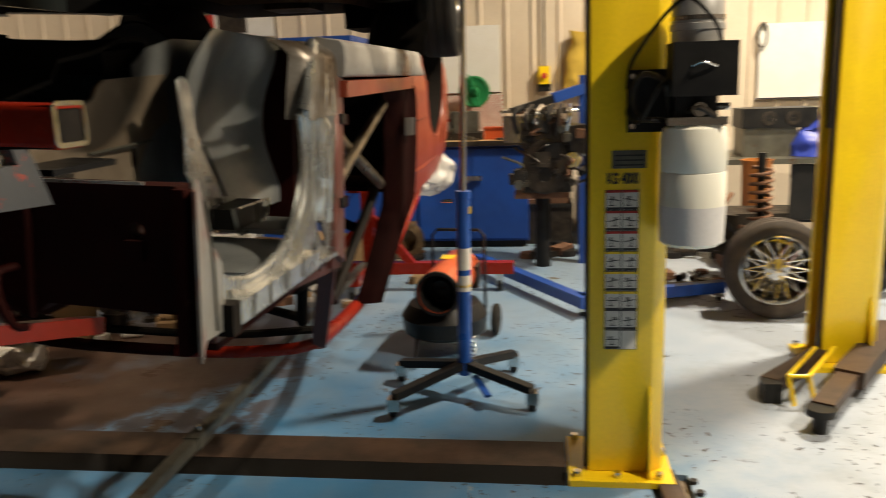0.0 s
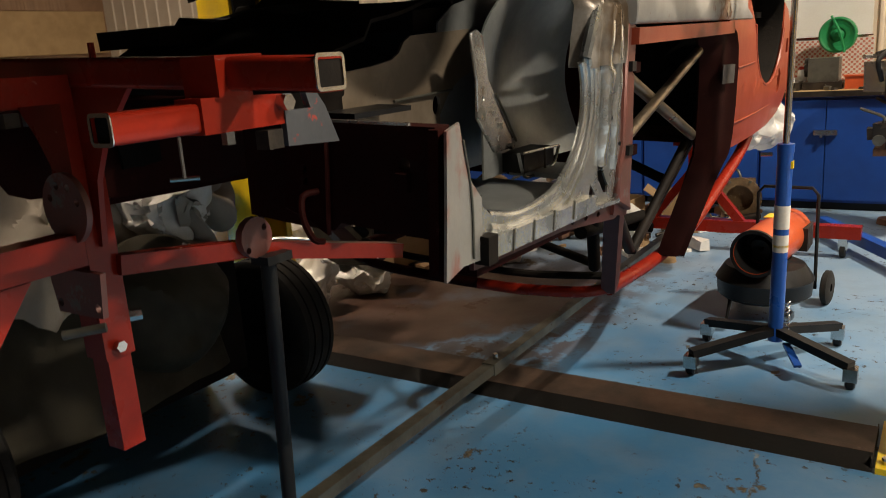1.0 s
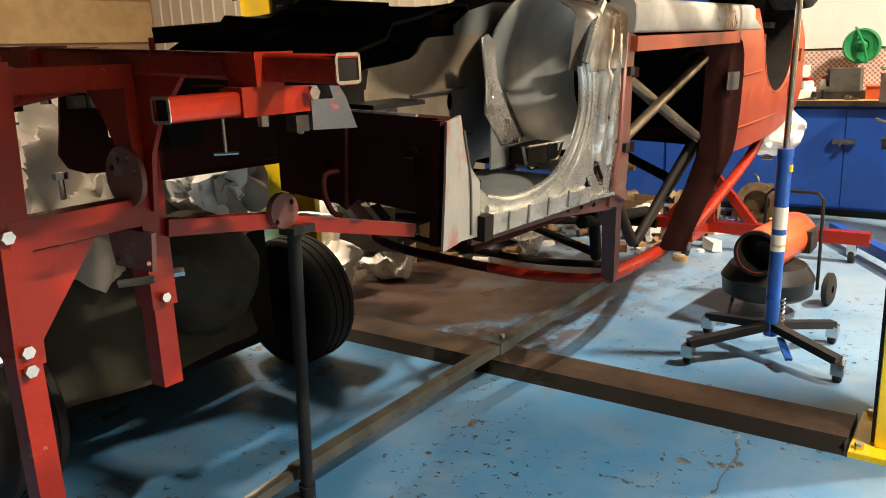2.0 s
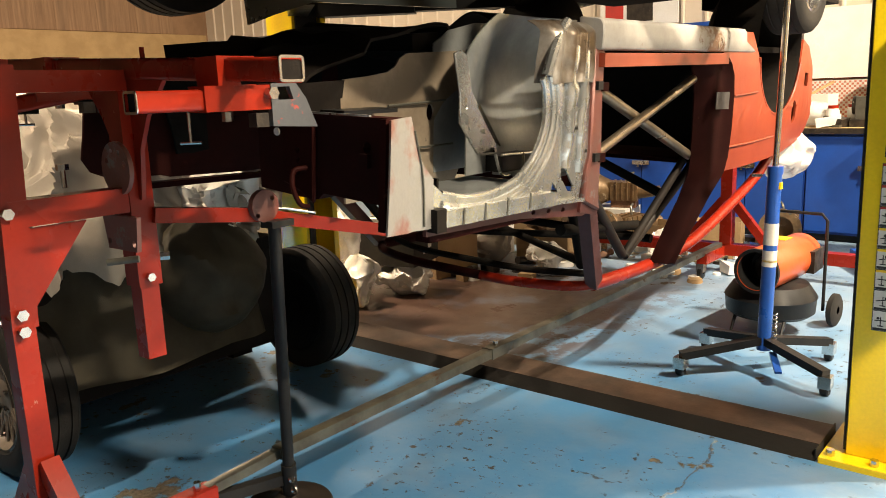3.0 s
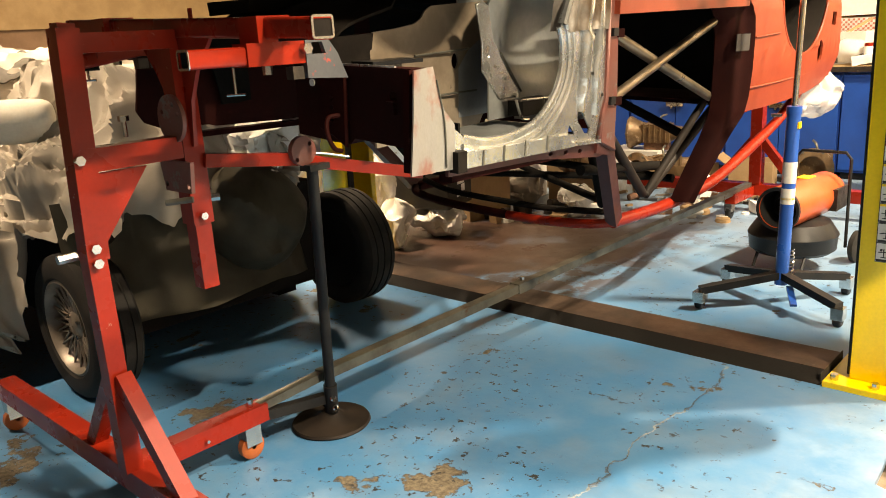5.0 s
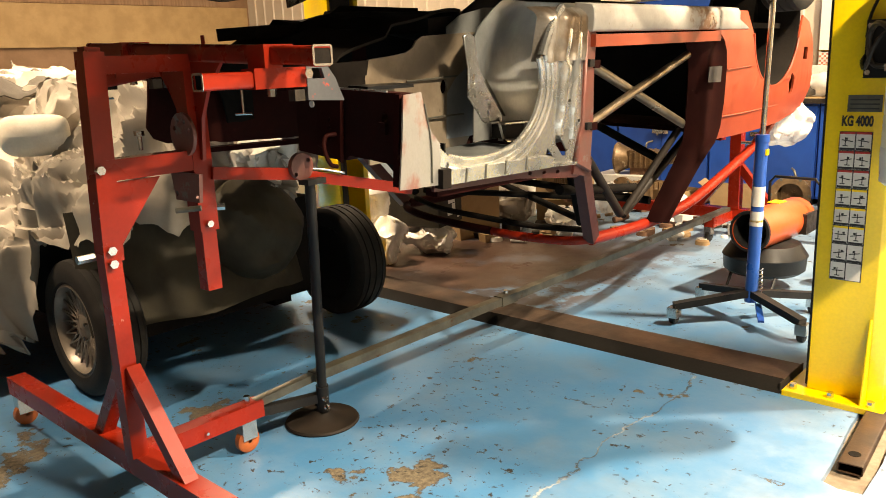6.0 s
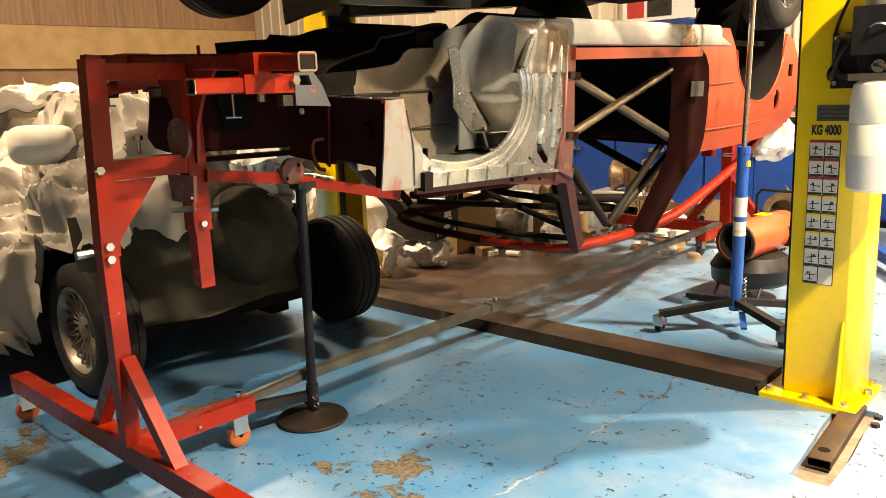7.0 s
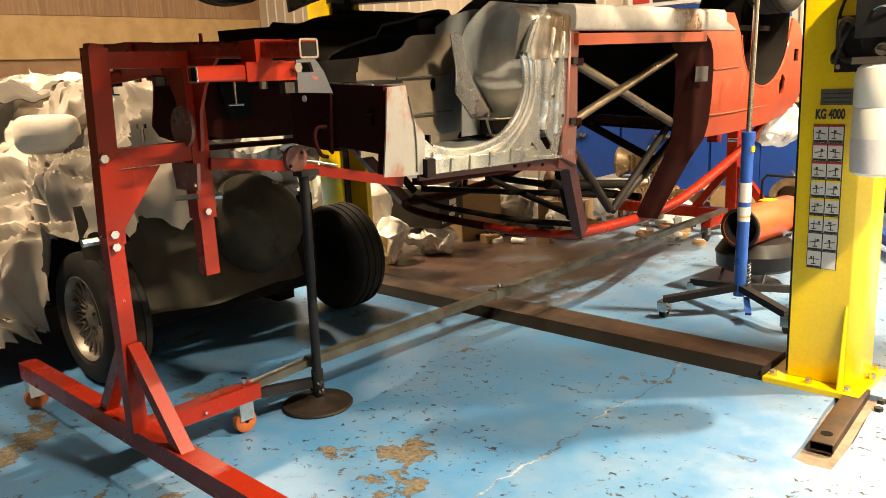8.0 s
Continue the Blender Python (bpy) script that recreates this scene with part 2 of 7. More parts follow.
def floor_material():
    m, t, p = nodes_of("worn_blue_floor_paint")
    co = t.nodes.new("ShaderNodeTexCoord").outputs["Object"]
    xyz = t.nodes.new("ShaderNodeSeparateXYZ")
    t.links.new(co, xyz.inputs[0])
    broad = noise_tex(t, co, 0.9, 5.0)
    mid = noise_tex(t, co, 4.5, 6.0, 0.65)
    fine = noise_tex(t, co, 60.0, 4.0)
    paint = mix(t, ramp(t, broad, 0.35, 0.65), (0.046, 0.178, 0.372), (0.074, 0.207, 0.375))
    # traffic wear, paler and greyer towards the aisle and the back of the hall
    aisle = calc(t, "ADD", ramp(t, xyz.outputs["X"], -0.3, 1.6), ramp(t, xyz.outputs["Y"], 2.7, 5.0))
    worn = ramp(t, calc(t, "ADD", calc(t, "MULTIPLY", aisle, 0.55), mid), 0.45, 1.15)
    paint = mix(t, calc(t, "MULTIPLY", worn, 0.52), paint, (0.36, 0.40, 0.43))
    # paler lane on the right: stronger lamplight put into the paint colour
    lit_lane = calc(t, "MULTIPLY", ramp(t, calc(t, "ADD", xyz.outputs["X"], calc(t, "MULTIPLY", calc(t, "SUBTRACT", mid, 0.5), 0.9)), 0.30, 1.05), calc(t, "MULTIPLY", ramp(t, xyz.outputs["X"], 1.7, 2.8, 1.0, 0.35), 0.55))
    paint = mix(t, lit_lane, paint, mix(t, broad, (0.42, 0.45, 0.52), (0.52, 0.52, 0.55)))
    dirt = ramp(t, noise_tex(t, co, 2.2, 7.0, 0.7), 0.50, 0.72, 0.0, 0.40)
    paint = mix(t, dirt, paint, (0.13, 0.15, 0.16))
    # paint lost down to dusty concrete, and small dark chips
    flake = noise_tex(t, co, 2.7, 10.0, 0.68)
    heavy = calc(t, "MULTIPLY", ramp(t, xyz.outputs["Y"], 1.2, 2.0, 0.012, -0.035), ramp(t, xyz.outputs["X"], -2.2, -1.2))
    # bald patches where the stand is wheeled about
    for px, py, reach, gain in ((-0.52, 1.47, 0.16, 0.13), (-0.80, 1.25, 0.13, 0.10), (-0.36, 1.24, 0.22, 0.12), (-1.78, 0.47, 0.26, 0.12), (-1.10, 2.27, 0.13, 0.10), (-0.62, 2.00, 0.07, 0.10), (0.55, 1.75, 0.28, 0.09), (0.20, 2.30, 0.12, 0.10), (-0.55, 2.55, 0.07, 0.10), (-0.30, 2.45, 0.06, 0.10)):
        near = t.nodes.new("ShaderNodeVectorMath")
        near.operation = "DISTANCE"
        t.links.new(co, near.inputs[0])
        near.inputs[1].default_value = (px, py, 0)
        heavy = calc(t, "ADD", heavy, ramp(t, near.outputs["Value"], 0.0, reach, gain, 0.0))
    flake = calc(t, "ADD", flake, heavy)
    lost = ramp(t, flake, 0.612, 0.620)
    rim = ramp(t, flake, 0.602, 0.611)
    paint = mix(t, rim, paint, (0.05, 0.045, 0.042))
    paint = mix(t, lost, paint, mix(t, ramp(t, fine, 0.35, 0.65), (0.070, 0.056, 0.038), (0.175, 0.145, 0.10)))
    chips = ramp(t, noise_tex(t, co, 26.0, 6.0, 0.65), 0.595, 0.615)
    gate = ramp(t, calc(t, "ADD", noise_tex(t, co, 1.7, 4.0), heavy), 0.45, 0.51)
    dots = ramp(t, noise_tex(t, co, 58.0, 3.0, 0.6), 0.695, 0.71)
    chips = calc(t, "MAXIMUM", calc(t, "MULTIPLY", chips, gate), calc(t, "MULTIPLY", dots, ramp(t, gate, 0.0, 1.0, 0.25, 0.9)))
    paint = mix(t, chips, paint, (0.030, 0.028, 0.027))
    # brown shade under the body shell, painted into the floor colour
    shade_y = calc(t, "MULTIPLY", ramp(t, xyz.outputs["Y"], 2.9, 3.1), ramp(t, xyz.outputs["Y"], 4.4, 5.4, 1.0, 0.0))
    skew = calc(t, "SUBTRACT", xyz.outputs["X"], ramp(t, xyz.outputs["Y"], 3.05, 3.85, 0.0, 0.66))
    shade_x = ramp(t, calc(t, "ADD", skew, calc(t, "MULTIPLY", calc(t, "SUBTRACT", mid, 0.5), 0.5)), -1.98, -1.88, 1.0, 0.0)
    trail = calc(t, "MULTIPLY", ramp(t, mid, 0.47, 0.53), ramp(t, xyz.outputs["X"], -1.2, -1.0, 0.8, 0.0))
    shade_x = calc(t, "MAXIMUM", shade_x, trail)
    shell_shade = calc(t, "MULTIPLY", calc(t, "MULTIPLY", shade_y, shade_x), ramp(t, noise_tex(t, co, 1.9, 5.0, 0.6), 0.34, 0.46, 0.72, 0.98))
    paint = mix(t, shell_shade, paint, mix(t, mid, (0.034, 0.016, 0.008), (0.066, 0.032, 0.017)))
    # a crack wandering along y
    wob = calc(t, "MULTIPLY", calc(t, "SUBTRACT", noise_tex(t, co, 3.4, 8.0, 0.72), 0.5), 0.17)
    line = calc(t, "ABSOLUTE", calc(t, "ADD", calc(t, "ADD", xyz.outputs["X"], 0.16), wob), 0)
    crack = calc(t, "MULTIPLY", ramp(t, line, 0.0012, 0.0048, 1.0, 0.0), calc(t, "MULTIPLY", ramp(t, xyz.outputs["Y"], 2.72, 2.74, 1.0, 0.0), ramp(t, xyz.outputs["Y"], 0.9, 1.3)))
    paint = mix(t, crack, paint, mix(t, ramp(t, mid, 0.45, 0.55), (0.05, 0.045, 0.04), (0.36, 0.37, 0.36)))
    t.links.new(paint, p.inputs["Base Color"])
    rgh = calc(t, "ADD", ramp(t, mid, 0.3, 0.7, 0.30, 0.48), calc(t, "MULTIPLY", lost, 0.4))
    t.links.new(rgh, p.inputs["Roughness"])
    b = node(t, "ShaderNodeBump", Strength=0.35, Distance=0.004)
    h = calc(t, "SUBTRACT", calc(t, "ADD", mid, calc(t, "MULTIPLY", fine, 0.15)), calc(t, "ADD", lost, calc(t, "ADD", chips, crack)))
    t.links.new(h, b.inputs["Height"])
    t.links.new(b.outputs["Normal"], p.inputs["Normal"])
    return m


FLOOR = floor_material()
FILM.node_tree.nodes["Principled BSDF"].inputs["Alpha"].default_value = 0.62
for m in (MAROON, NOSE, UNDERSEAL, RED, SHELL_RED, BLACK, RUBBER, OLIVE_CLOTH, DARK_CLOTH, CLOTH, BLACK_TUBE):
    m.node_tree.nodes["Principled BSDF"].inputs["Specular IOR Level"].default_value = 0.2
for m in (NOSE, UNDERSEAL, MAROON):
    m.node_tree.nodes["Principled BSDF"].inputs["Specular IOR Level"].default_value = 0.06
WALL = surface("cream_steel_cladding", (0.70, 0.60, 0.47), (0.62, 0.52, 0.40), 1.2, 0.5, 0.15, wear=(0.40, 0.30, 0.20), wear_at=0.70, wear_scale=3, bump=0.05)
TIMBER_WALL = surface("brown_timber_panel", (0.34, 0.20, 0.11), (0.26, 0.15, 0.08), 3, 0.7, 0.15, bump=0.1)
def board_material():
    """Weathered plywood: long grain up the board, each board a little different."""
    m, t, p = nodes_of("weathered_brown_boards")
    co = t.nodes.new("ShaderNodeTexCoord").outputs["Object"]
    shift = t.nodes.new("ShaderNodeMapping")
    shift.inputs["Scale"].default_value = (1.0, 9.0, 0.5)
    t.links.new(co, shift.inputs["Vector"])
    info = t.nodes.new("ShaderNodeObjectInfo")
    t.links.new(info.outputs["Random"], shift.inputs["Location"])
    grain = noise_tex(t, shift.outputs["Vector"], 3.0, 8.0, 0.65)
    stain = noise_tex(t, shift.outputs["Vector"], 0.8, 4.0)
    base = mix(t, ramp(t, grain, 0.35, 0.65), (0.36, 0.22, 0.125), (0.23, 0.13, 0.07))
    base = mix(t, ramp(t, stain, 0.5, 0.7, 0.0, 0.6), base, (0.14, 0.085, 0.05))
    base = mix(t, ramp(t, info.outputs["Random"], 0.0, 1.0, 0.0, 0.25), base, (0.42, 0.27, 0.16))
    t.links.new(base, p.inputs["Base Color"])
    p.inputs["Roughness"].default_value = 0.75
    b = node(t, "ShaderNodeBump", Strength=0.3, Distance=0.004)
    t.links.new(grain, b.inputs["Height"])
    t.links.new(b.outputs["Normal"], p.inputs["Normal"])
    return m


BOARD = board_material()
# dark colours chosen for the unseen walls and ceiling, to cut bounced light
DULL_WALL = surface("dark_unseen_wall", (0.16, 0.14, 0.12), (0.12, 0.10, 0.085), 2, 0.9, 0.1, bump=0.2)
CEIL = surface("grey_roof_sheet", (0.15, 0.14, 0.13), (0.11, 0.105, 0.10), 2, 0.7, 0.1, bump=0.05)


def clear_plastic():
    m, t, p = nodes_of("milky_tank_plastic")
    co = t.nodes.new("ShaderNodeTexCoord").outputs["Object"]
    n = noise_tex(t, co, 8.0)
    t.links.new(mix(t, n, (0.90, 0.88, 0.79), (0.84, 0.82, 0.72)), p.inputs["Base Color"])
    p.inputs["Roughness"].default_value = 0.3
    p.inputs["Subsurface Weight"].default_value = 0.4
    p.inputs["Subsurface Radius"].default_value = (0.03, 0.03, 0.03)
    return m


def glowing(name, colour, strength):
    m, t, p = nodes_of(name)
    p.inputs["Emission Color"].default_value = (*colour, 1)
    p.inputs["Emission Strength"].default_value = strength
    return m


TANK = clear_plastic()
OIL = surface("pale_oil_in_tank", (0.76, 0.74, 0.74), (0.72, 0.70, 0.70), 5, 0.3, 0.1, bump=0.0)
LIT = glowing("fluorescent_tube", (1.0, 0.93, 0.84), 9.0)

# ---- mesh helpers ----


def part(name, bm, material, parent=None, label=""):
    me = bpy.data.meshes.new(name)
    bmesh.ops.recalc_face_normals(bm, faces=bm.faces)
    bm.to_mesh(me)
    bm.free()
    me.shade_smooth()
    me.set_sharp_from_angle(angle=radians(38))
    me.materials.append(material)
    ob = new(name, me)
    if parent is not None:
        ob.parent = parent
    if label:
        ob["label"] = label
    return ob


def thing(name, label, category, group="", kind="", at=(0, 0, 0)):
    ob = new(name)
    ob.location = at
    ob.empty_display_size = 0.1
    return tagged(ob, label, category, group, kind)


def bevelled(bm, width, segments=2):
    if width > 0:
        edges = [e for e in bm.edges if e.is_manifold and e.calc_face_angle(0) > 0.5]
        bmesh.ops.bevel(bm, geom=edges, offset=width, segments=segments, affect="EDGES", profile=0.5)
    return bm


def add_box(bm, lo, hi):
    vs = [bm.verts.new((x, y, z)) for x in (lo[0], hi[0]) for y in (lo[1], hi[1]) for z in (lo[2], hi[2])]
    for q in ((0, 1, 3, 2), (4, 6, 7, 5), (0, 4, 5, 1), (2, 3, 7, 6), (0, 2, 6, 4), (1, 5, 7, 3)):
        bm.faces.new([vs[i] for i in q])
    return bm


def box(lo, hi, bevel=0.004, segments=2):
    return bevelled(add_box(bmesh.new(), lo, hi), bevel, segments)


def frame_of(p, q, up=(0, 0, 1)):
    z = (Vector(q) - Vector(p)).normalized()
    u = Vector(up)
    if abs(z.dot(u)) > 0.98:
        u = Vector((0, 1, 0))
    x = u.cross(z).normalized()
    return x, z.cross(x), z


def bar(p, q, w, h, bevel=0.005, up=(0, 0, 1), hollow=0.0):
    """A rectangular tube from p to q; w across, h upwards. hollow: wall thickness of an open tube."""
    bm = bmesh.new()
    x, y, z = frame_of(p, q, up)
    ends = []
    for c in (Vector(p), Vector(q)):
        ends.append([bm.verts.new(c + x * sx * w / 2 + y * sy * h / 2) for sx, sy in ((-1, -1), (1, -1), (1, 1), (-1, 1))])
    for i in range(4):
        bm.faces.new((ends[0][i], ends[0][(i + 1) % 4], ends[1][(i + 1) % 4], ends[1][i]))
    if not hollow:
        bm.faces.new(ends[0][::-1])
        bm.faces.new(ends[1])
        return bevelled(bm, bevel)
    long = [e for e in bm.edges if e.is_manifold]
    bmesh.ops.bevel(bm, geom=long, offset=bevel * 1.8, segments=3, affect="EDGES", profile=0.5)
    bmesh.ops.recalc_face_normals(bm, faces=bm.faces)
    bmesh.ops.solidify(bm, geom=list(bm.faces), thickness=hollow)
    return bm


def ring(bm, centre, x, y, r, seg, squash=1.0):
    return [bm.verts.new(centre + x * math.cos(a) * r + y * math.sin(a) * r * squash) for a in (i * math.tau / seg for i in range(seg))]


def bridge(bm, a, b):
    n = len(a)
    for i in range(n):
        bm.faces.new((a[i], a[(i + 1) % n], b[(i + 1) % n], b[i]))


def add_cyl(bm, p, q, r, seg=16, r2=None, caps=True):
    x, y, z = frame_of(p, q)
    a = ring(bm, Vector(p), x, y, r, seg)
    b = ring(bm, Vector(q), x, y, r if r2 is None else r2, seg)
    bridge(bm, a, b)
    if caps:
        bm.faces.new(a[::-1])
        bm.faces.new(b)
    return bm


def cyl(p, q, r, seg=16, r2=None, bevel=0.0):
    bm = add_cyl(bmesh.new(), p, q, r, seg, r2)
    return bevelled(bm, bevel) if bevel else bm


def lathe(p, axis, profile, seg=32):
    """Turn (distance along the axis, radius) pairs round the axis through p."""
    bm = bmesh.new()
    x, y, z = frame_of((0, 0, 0), axis)
    rings = [ring(bm, Vector(p) + z * d, x, y, max(r, 1e-4), seg) for d, r in profile]
    for a, b in zip(rings, rings[1:]):
        bridge(bm, a, b)
    return bm


def add_pipe(bm, points, r, seg=8, caps=True):
    pts = [Vector(p) for p in points]
    rings = []
    x = None
    for i, p in enumerate(pts):
        d = (pts[min(i + 1, len(pts) - 1)] - pts[max(i - 1, 0)]).normalized()
        if x is None:
            x = d.cross(Vector((0, 0, 1)) if abs(d.z) < 0.9 else Vector((1, 0, 0))).normalized()
        else:
            x = (x - d * x.dot(d)).normalized()
        rings.append(ring(bm, p, x, d.cross(x), r, seg))
    for a, b in zip(rings, rings[1:]):
        bridge(bm, a, b)
    if caps:
        bm.faces.new(rings[0][::-1])
        bm.faces.new(rings[-1])
    return bm


def curve_points(points, n=8):
    """A smooth line through the points."""
    pts = [Vector(p) for p in points]
    pts = [pts[0] * 2 - pts[1]] + pts + [pts[-1] * 2 - pts[-2]]
    out = []
    for i in range(1, len(pts) - 2):
        a, b, c, d = pts[i - 1:i + 3]
        for k in range(n):
            s = k / n
            out.append(0.5 * (2 * b + (c - a) * s + (2 * a - 5 * b + 4 * c - d) * s * s + (3 * b - a - 3 * c + d) * s ** 3))
    out.append(pts[-2])
    return out


def pipe(points, r, seg=10, n=6):
    return add_pipe(bmesh.new(), curve_points(points, n) if n else points, r, seg)


def plate(loops, place, thick, bevel=0.0, cuts=0):
    """A flat sheet with holes: 2D loops (outline first) laid into space by place(u, v, depth)."""
    bm = bmesh.new()
    for loop in loops:
        vs = [bm.verts.new((u, v, 0)) for u, v in loop]
        for i in range(len(vs)):
            bm.edges.new((vs[i], vs[(i + 1) % len(vs)]))
    bmesh.ops.triangle_fill(bm, use_beauty=True, use_dissolve=False, edges=list(bm.edges), normal=(0, 0, 1))
    if cuts:
        bmesh.ops.subdivide_edges(bm, edges=list(bm.edges), cuts=cuts, use_grid_fill=True)
    out = bmesh.ops.extrude_face_region(bm, geom=list(bm.faces))
    for v in [g for g in out["geom"] if isinstance(g, bmesh.types.BMVert)]:
        v.co.z = 1.0
    for v in bm.verts:
        v.co = Vector(place(v.co.x, v.co.y, v.co.z * thick))
    bmesh.ops.recalc_face_normals(bm, faces=bm.faces)
    return bevelled(bm, bevel, 1) if bevel else bm


def grid(f, nu, nv, thick=0.0):
    bm = bmesh.new()
    vs = [[bm.verts.new(f(i / nu, j / nv)) for j in range(nv + 1)] for i in range(nu + 1)]
    for i in range(nu):
        for j in range(nv):
            bm.faces.new((vs[i][j], vs[i + 1][j], vs[i + 1][j + 1], vs[i][j + 1]))
    bmesh.ops.recalc_face_normals(bm, faces=bm.faces)
    if thick:
        bmesh.ops.solidify(bm, geom=list(bm.faces), thickness=thick)
    return bm


def circle(u, v, r, n=16, squash=1.0, turn=0.0):
    return [(u + r * math.cos(a + turn), v + r * squash * math.sin(a + turn)) for a in (i * math.tau / n for i in range(n))]


def bolt(parent, p, axis, r=0.011, length=0.012, name="bolt"):
    bm = add_cyl(bmesh.new(), p, Vector(p) + Vector(axis).normalized() * length, r, 6)
    return part(name, bm, CHROME, parent, "bright plated hexagon bolt")


def crumpled(bm, size, amount, seed=0.0, octaves=3):
    for v in bm.verts:
        p = v.co / size + Vector((seed, seed * 1.7, seed * 0.3))
        v.co += noise.noise_vector(p) * amount
        if octaves > 1:
            v.co += noise.noise_vector(p * 2.7) * amount * 0.4
    return bm

# ---- large structure ----
BACK, LEFT, RIGHT, FRONT, TOP = 7.62, -10.3, 5.2, -5.0, 5.4


def structure(name, bm, material, label, category):
    return tagged(part(name, bm, material), label, category, kind="structure")


RECESS = [(0.452, 2.86), (0.468, 2.6), (0.498, 2.3), (0.505, 2.165), (0.56, 2.145), (0.632, 2.155), (0.628, 2.4), (0.605, 2.65), (0.60, 2.86)]
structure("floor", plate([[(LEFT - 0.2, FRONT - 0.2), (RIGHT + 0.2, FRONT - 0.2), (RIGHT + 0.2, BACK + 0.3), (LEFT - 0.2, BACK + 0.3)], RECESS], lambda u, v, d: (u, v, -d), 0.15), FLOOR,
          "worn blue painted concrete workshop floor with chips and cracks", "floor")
# ceiling is unseen and kept dark so that it bounces little light
structure("ceiling", box((LEFT - 0.2, FRONT - 0.2, TOP), (RIGHT + 0.2, BACK + 0.3, TOP + 0.12), 0), CEIL,
          "dark grey steel sheet workshop ceiling, unseen", "ceiling")


def cladding(x0, x1, y, z0, z1, pitch=0.24):
    """Ribbed steel cladding facing -y."""
    bm = bmesh.new()
    n = int((x1 - x0) / pitch)
    line = []
    for i in range(n + 1):
        x = x0 + i * pitch
        line += [(x, 0), (x + pitch * 0.80, 0), (x + pitch * 0.86, -0.018), (x + pitch * 0.94, -0.018)]
    line = line + [(line[-1][0], 0.06), (x0, 0.06)]
    a = [bm.verts.new((x, y + d, z0)) for x, d in line]
    b = [bm.verts.new((x, y + d, z1)) for x, d in line]
    bridge(bm, a, b)
    return bm


structure("wall_north", cladding(LEFT, RIGHT - 0.2, BACK, 0, TOP), WALL, "cream ribbed steel cladding wall with stains", "wall")
# east and south walls are unseen, dark only to limit bounced light
structure("wall_east", box((RIGHT, FRONT, 0), (RIGHT + 0.2, BACK + 0.3, TOP), 0), DULL_WALL, "plain dark workshop wall, unseen", "wall")
structure("wall_south", box((LEFT, FRONT - 0.2, 0), (RIGHT, FRONT, TOP), 0), DULL_WALL, "plain dark workshop wall, unseen", "wall")
wall_west = structure("wall_west", box((LEFT - 0.2, FRONT, 0), (LEFT, BACK, TOP), 0), TIMBER_WALL, "brown timber panelled workshop wall", "wall")
def wall_board():
    bm = bevelled(add_box(bmesh.new(), (0, 0, 0), (0.018, 0.597, 2.98)), 0.003, 1)
    me = bpy.data.meshes.new("board")
    bm.to_mesh(me)
    bm.free()
    me.materials.append(BOARD)
    return me


board_mesh = wall_board()
for k in range(int((BACK - 0.2 - FRONT) / 0.60)):
    ob = new("board", board_mesh)
    ob.parent = wall_west
    ob.location = (LEFT + 0.001, FRONT + 0.01 + 0.60 * k, 2.37)
structure("trim_west", box((LEFT, FRONT, 1.78), (LEFT + 0.05, BACK - 0.06, 2.36), 0.01), WOOD, "pale timber rail along the panelled wall", "trim")


def ceiling_lamp(x, y, z):
    t = thing("ceiling_lamp", "long white fluorescent ceiling lamp hung on rods, never in view", "lamp", "ceiling lamps", at=(x, y, z))
    part("housing", box((-0.10, -0.68, 0.03), (0.10, 0.68, 0.09), 0.008), WHITE, t)
    for dx in (-0.045, 0.045):
        part("tube", cyl((dx, -0.62, 0.014), (dx, 0.62, 0.014), 0.013, 10), LIT, t, "lit white fluorescent tube")
    for dy in (-0.5, 0.5):
        part("rod", cyl((0, dy, 0.09), (0, dy, TOP - z), 0.005, 6), CHROME, t)


# unseen fixtures; the last two hang at the added lights
for lx, ly, lz, *rest in CEILING_LAMPS:
    ceiling_lamp(lx, ly, lz + 0.02)

# cable cover between the lift posts
cover = thing("floor_cable_cover", "low oily brown steel cable cover between the lift posts", "cable cover")
part("top_plate", plate([[(-2.62, 2.80), (0.165, 2.80), (0.165, 3.00), (-2.62, 3.00)]], lambda u, v, d: (u, v, 0.045 + d), 0.005), PLATE, cover)
# sloping sides go near black, their shade put into the plate colour
for y0, y1 in ((2.755, 2.80), (3.045, 3.00)):
    bm = bmesh.new()
    vs = [bm.verts.new(p) for p in ((-2.62, y0, 0.0), (0.165, y0, 0.0), (0.165, y1, 0.048), (-2.62, y1, 0.048))]
    bm.faces.new(vs)
    bmesh.ops.solidify(bm, geom=list(bm.faces), thickness=0.004)
    part("side_plate", bm, PLATE_EDGE, cover, "black oily sloping edge plate, darkened for shade")

part("end_plate", box((0.161, 2.765, 0.0), (0.165, 3.035, 0.044), 0.001), PLATE_EDGE, cover)

# bare patch and anchor channel in front of the lift post
patch = thing("floor_anchor_slot", "steel anchor channel set in broken bare concrete", "floor anchor")
bm = plate([[(0.43, 2.10), (0.66, 2.10), (0.66, 2.90), (0.43, 2.90)]], lambda u, v, d: (u, v, -0.024 - 0.008 * noise.noise(Vector((u * 20, v * 14, 0))) - d), 0.03, cuts=3)
part("concrete_patch", bm, CONCRETE, patch, "bare dusty broken concrete")
part("channel", bar((0.557, 2.29, 0.002), (0.515, 2.86, 0.002), 0.078, 0.036, 0.003, hollow=0.004), PLATE, patch, "brown steel box channel with an open end")
# no hole is cut: a black disc gives its darkness
part("channel_hole", cyl((0.549, 2.37, 0.0185), (0.549, 2.37, 0.0215), 0.020, 16), UNDERSEAL, patch)
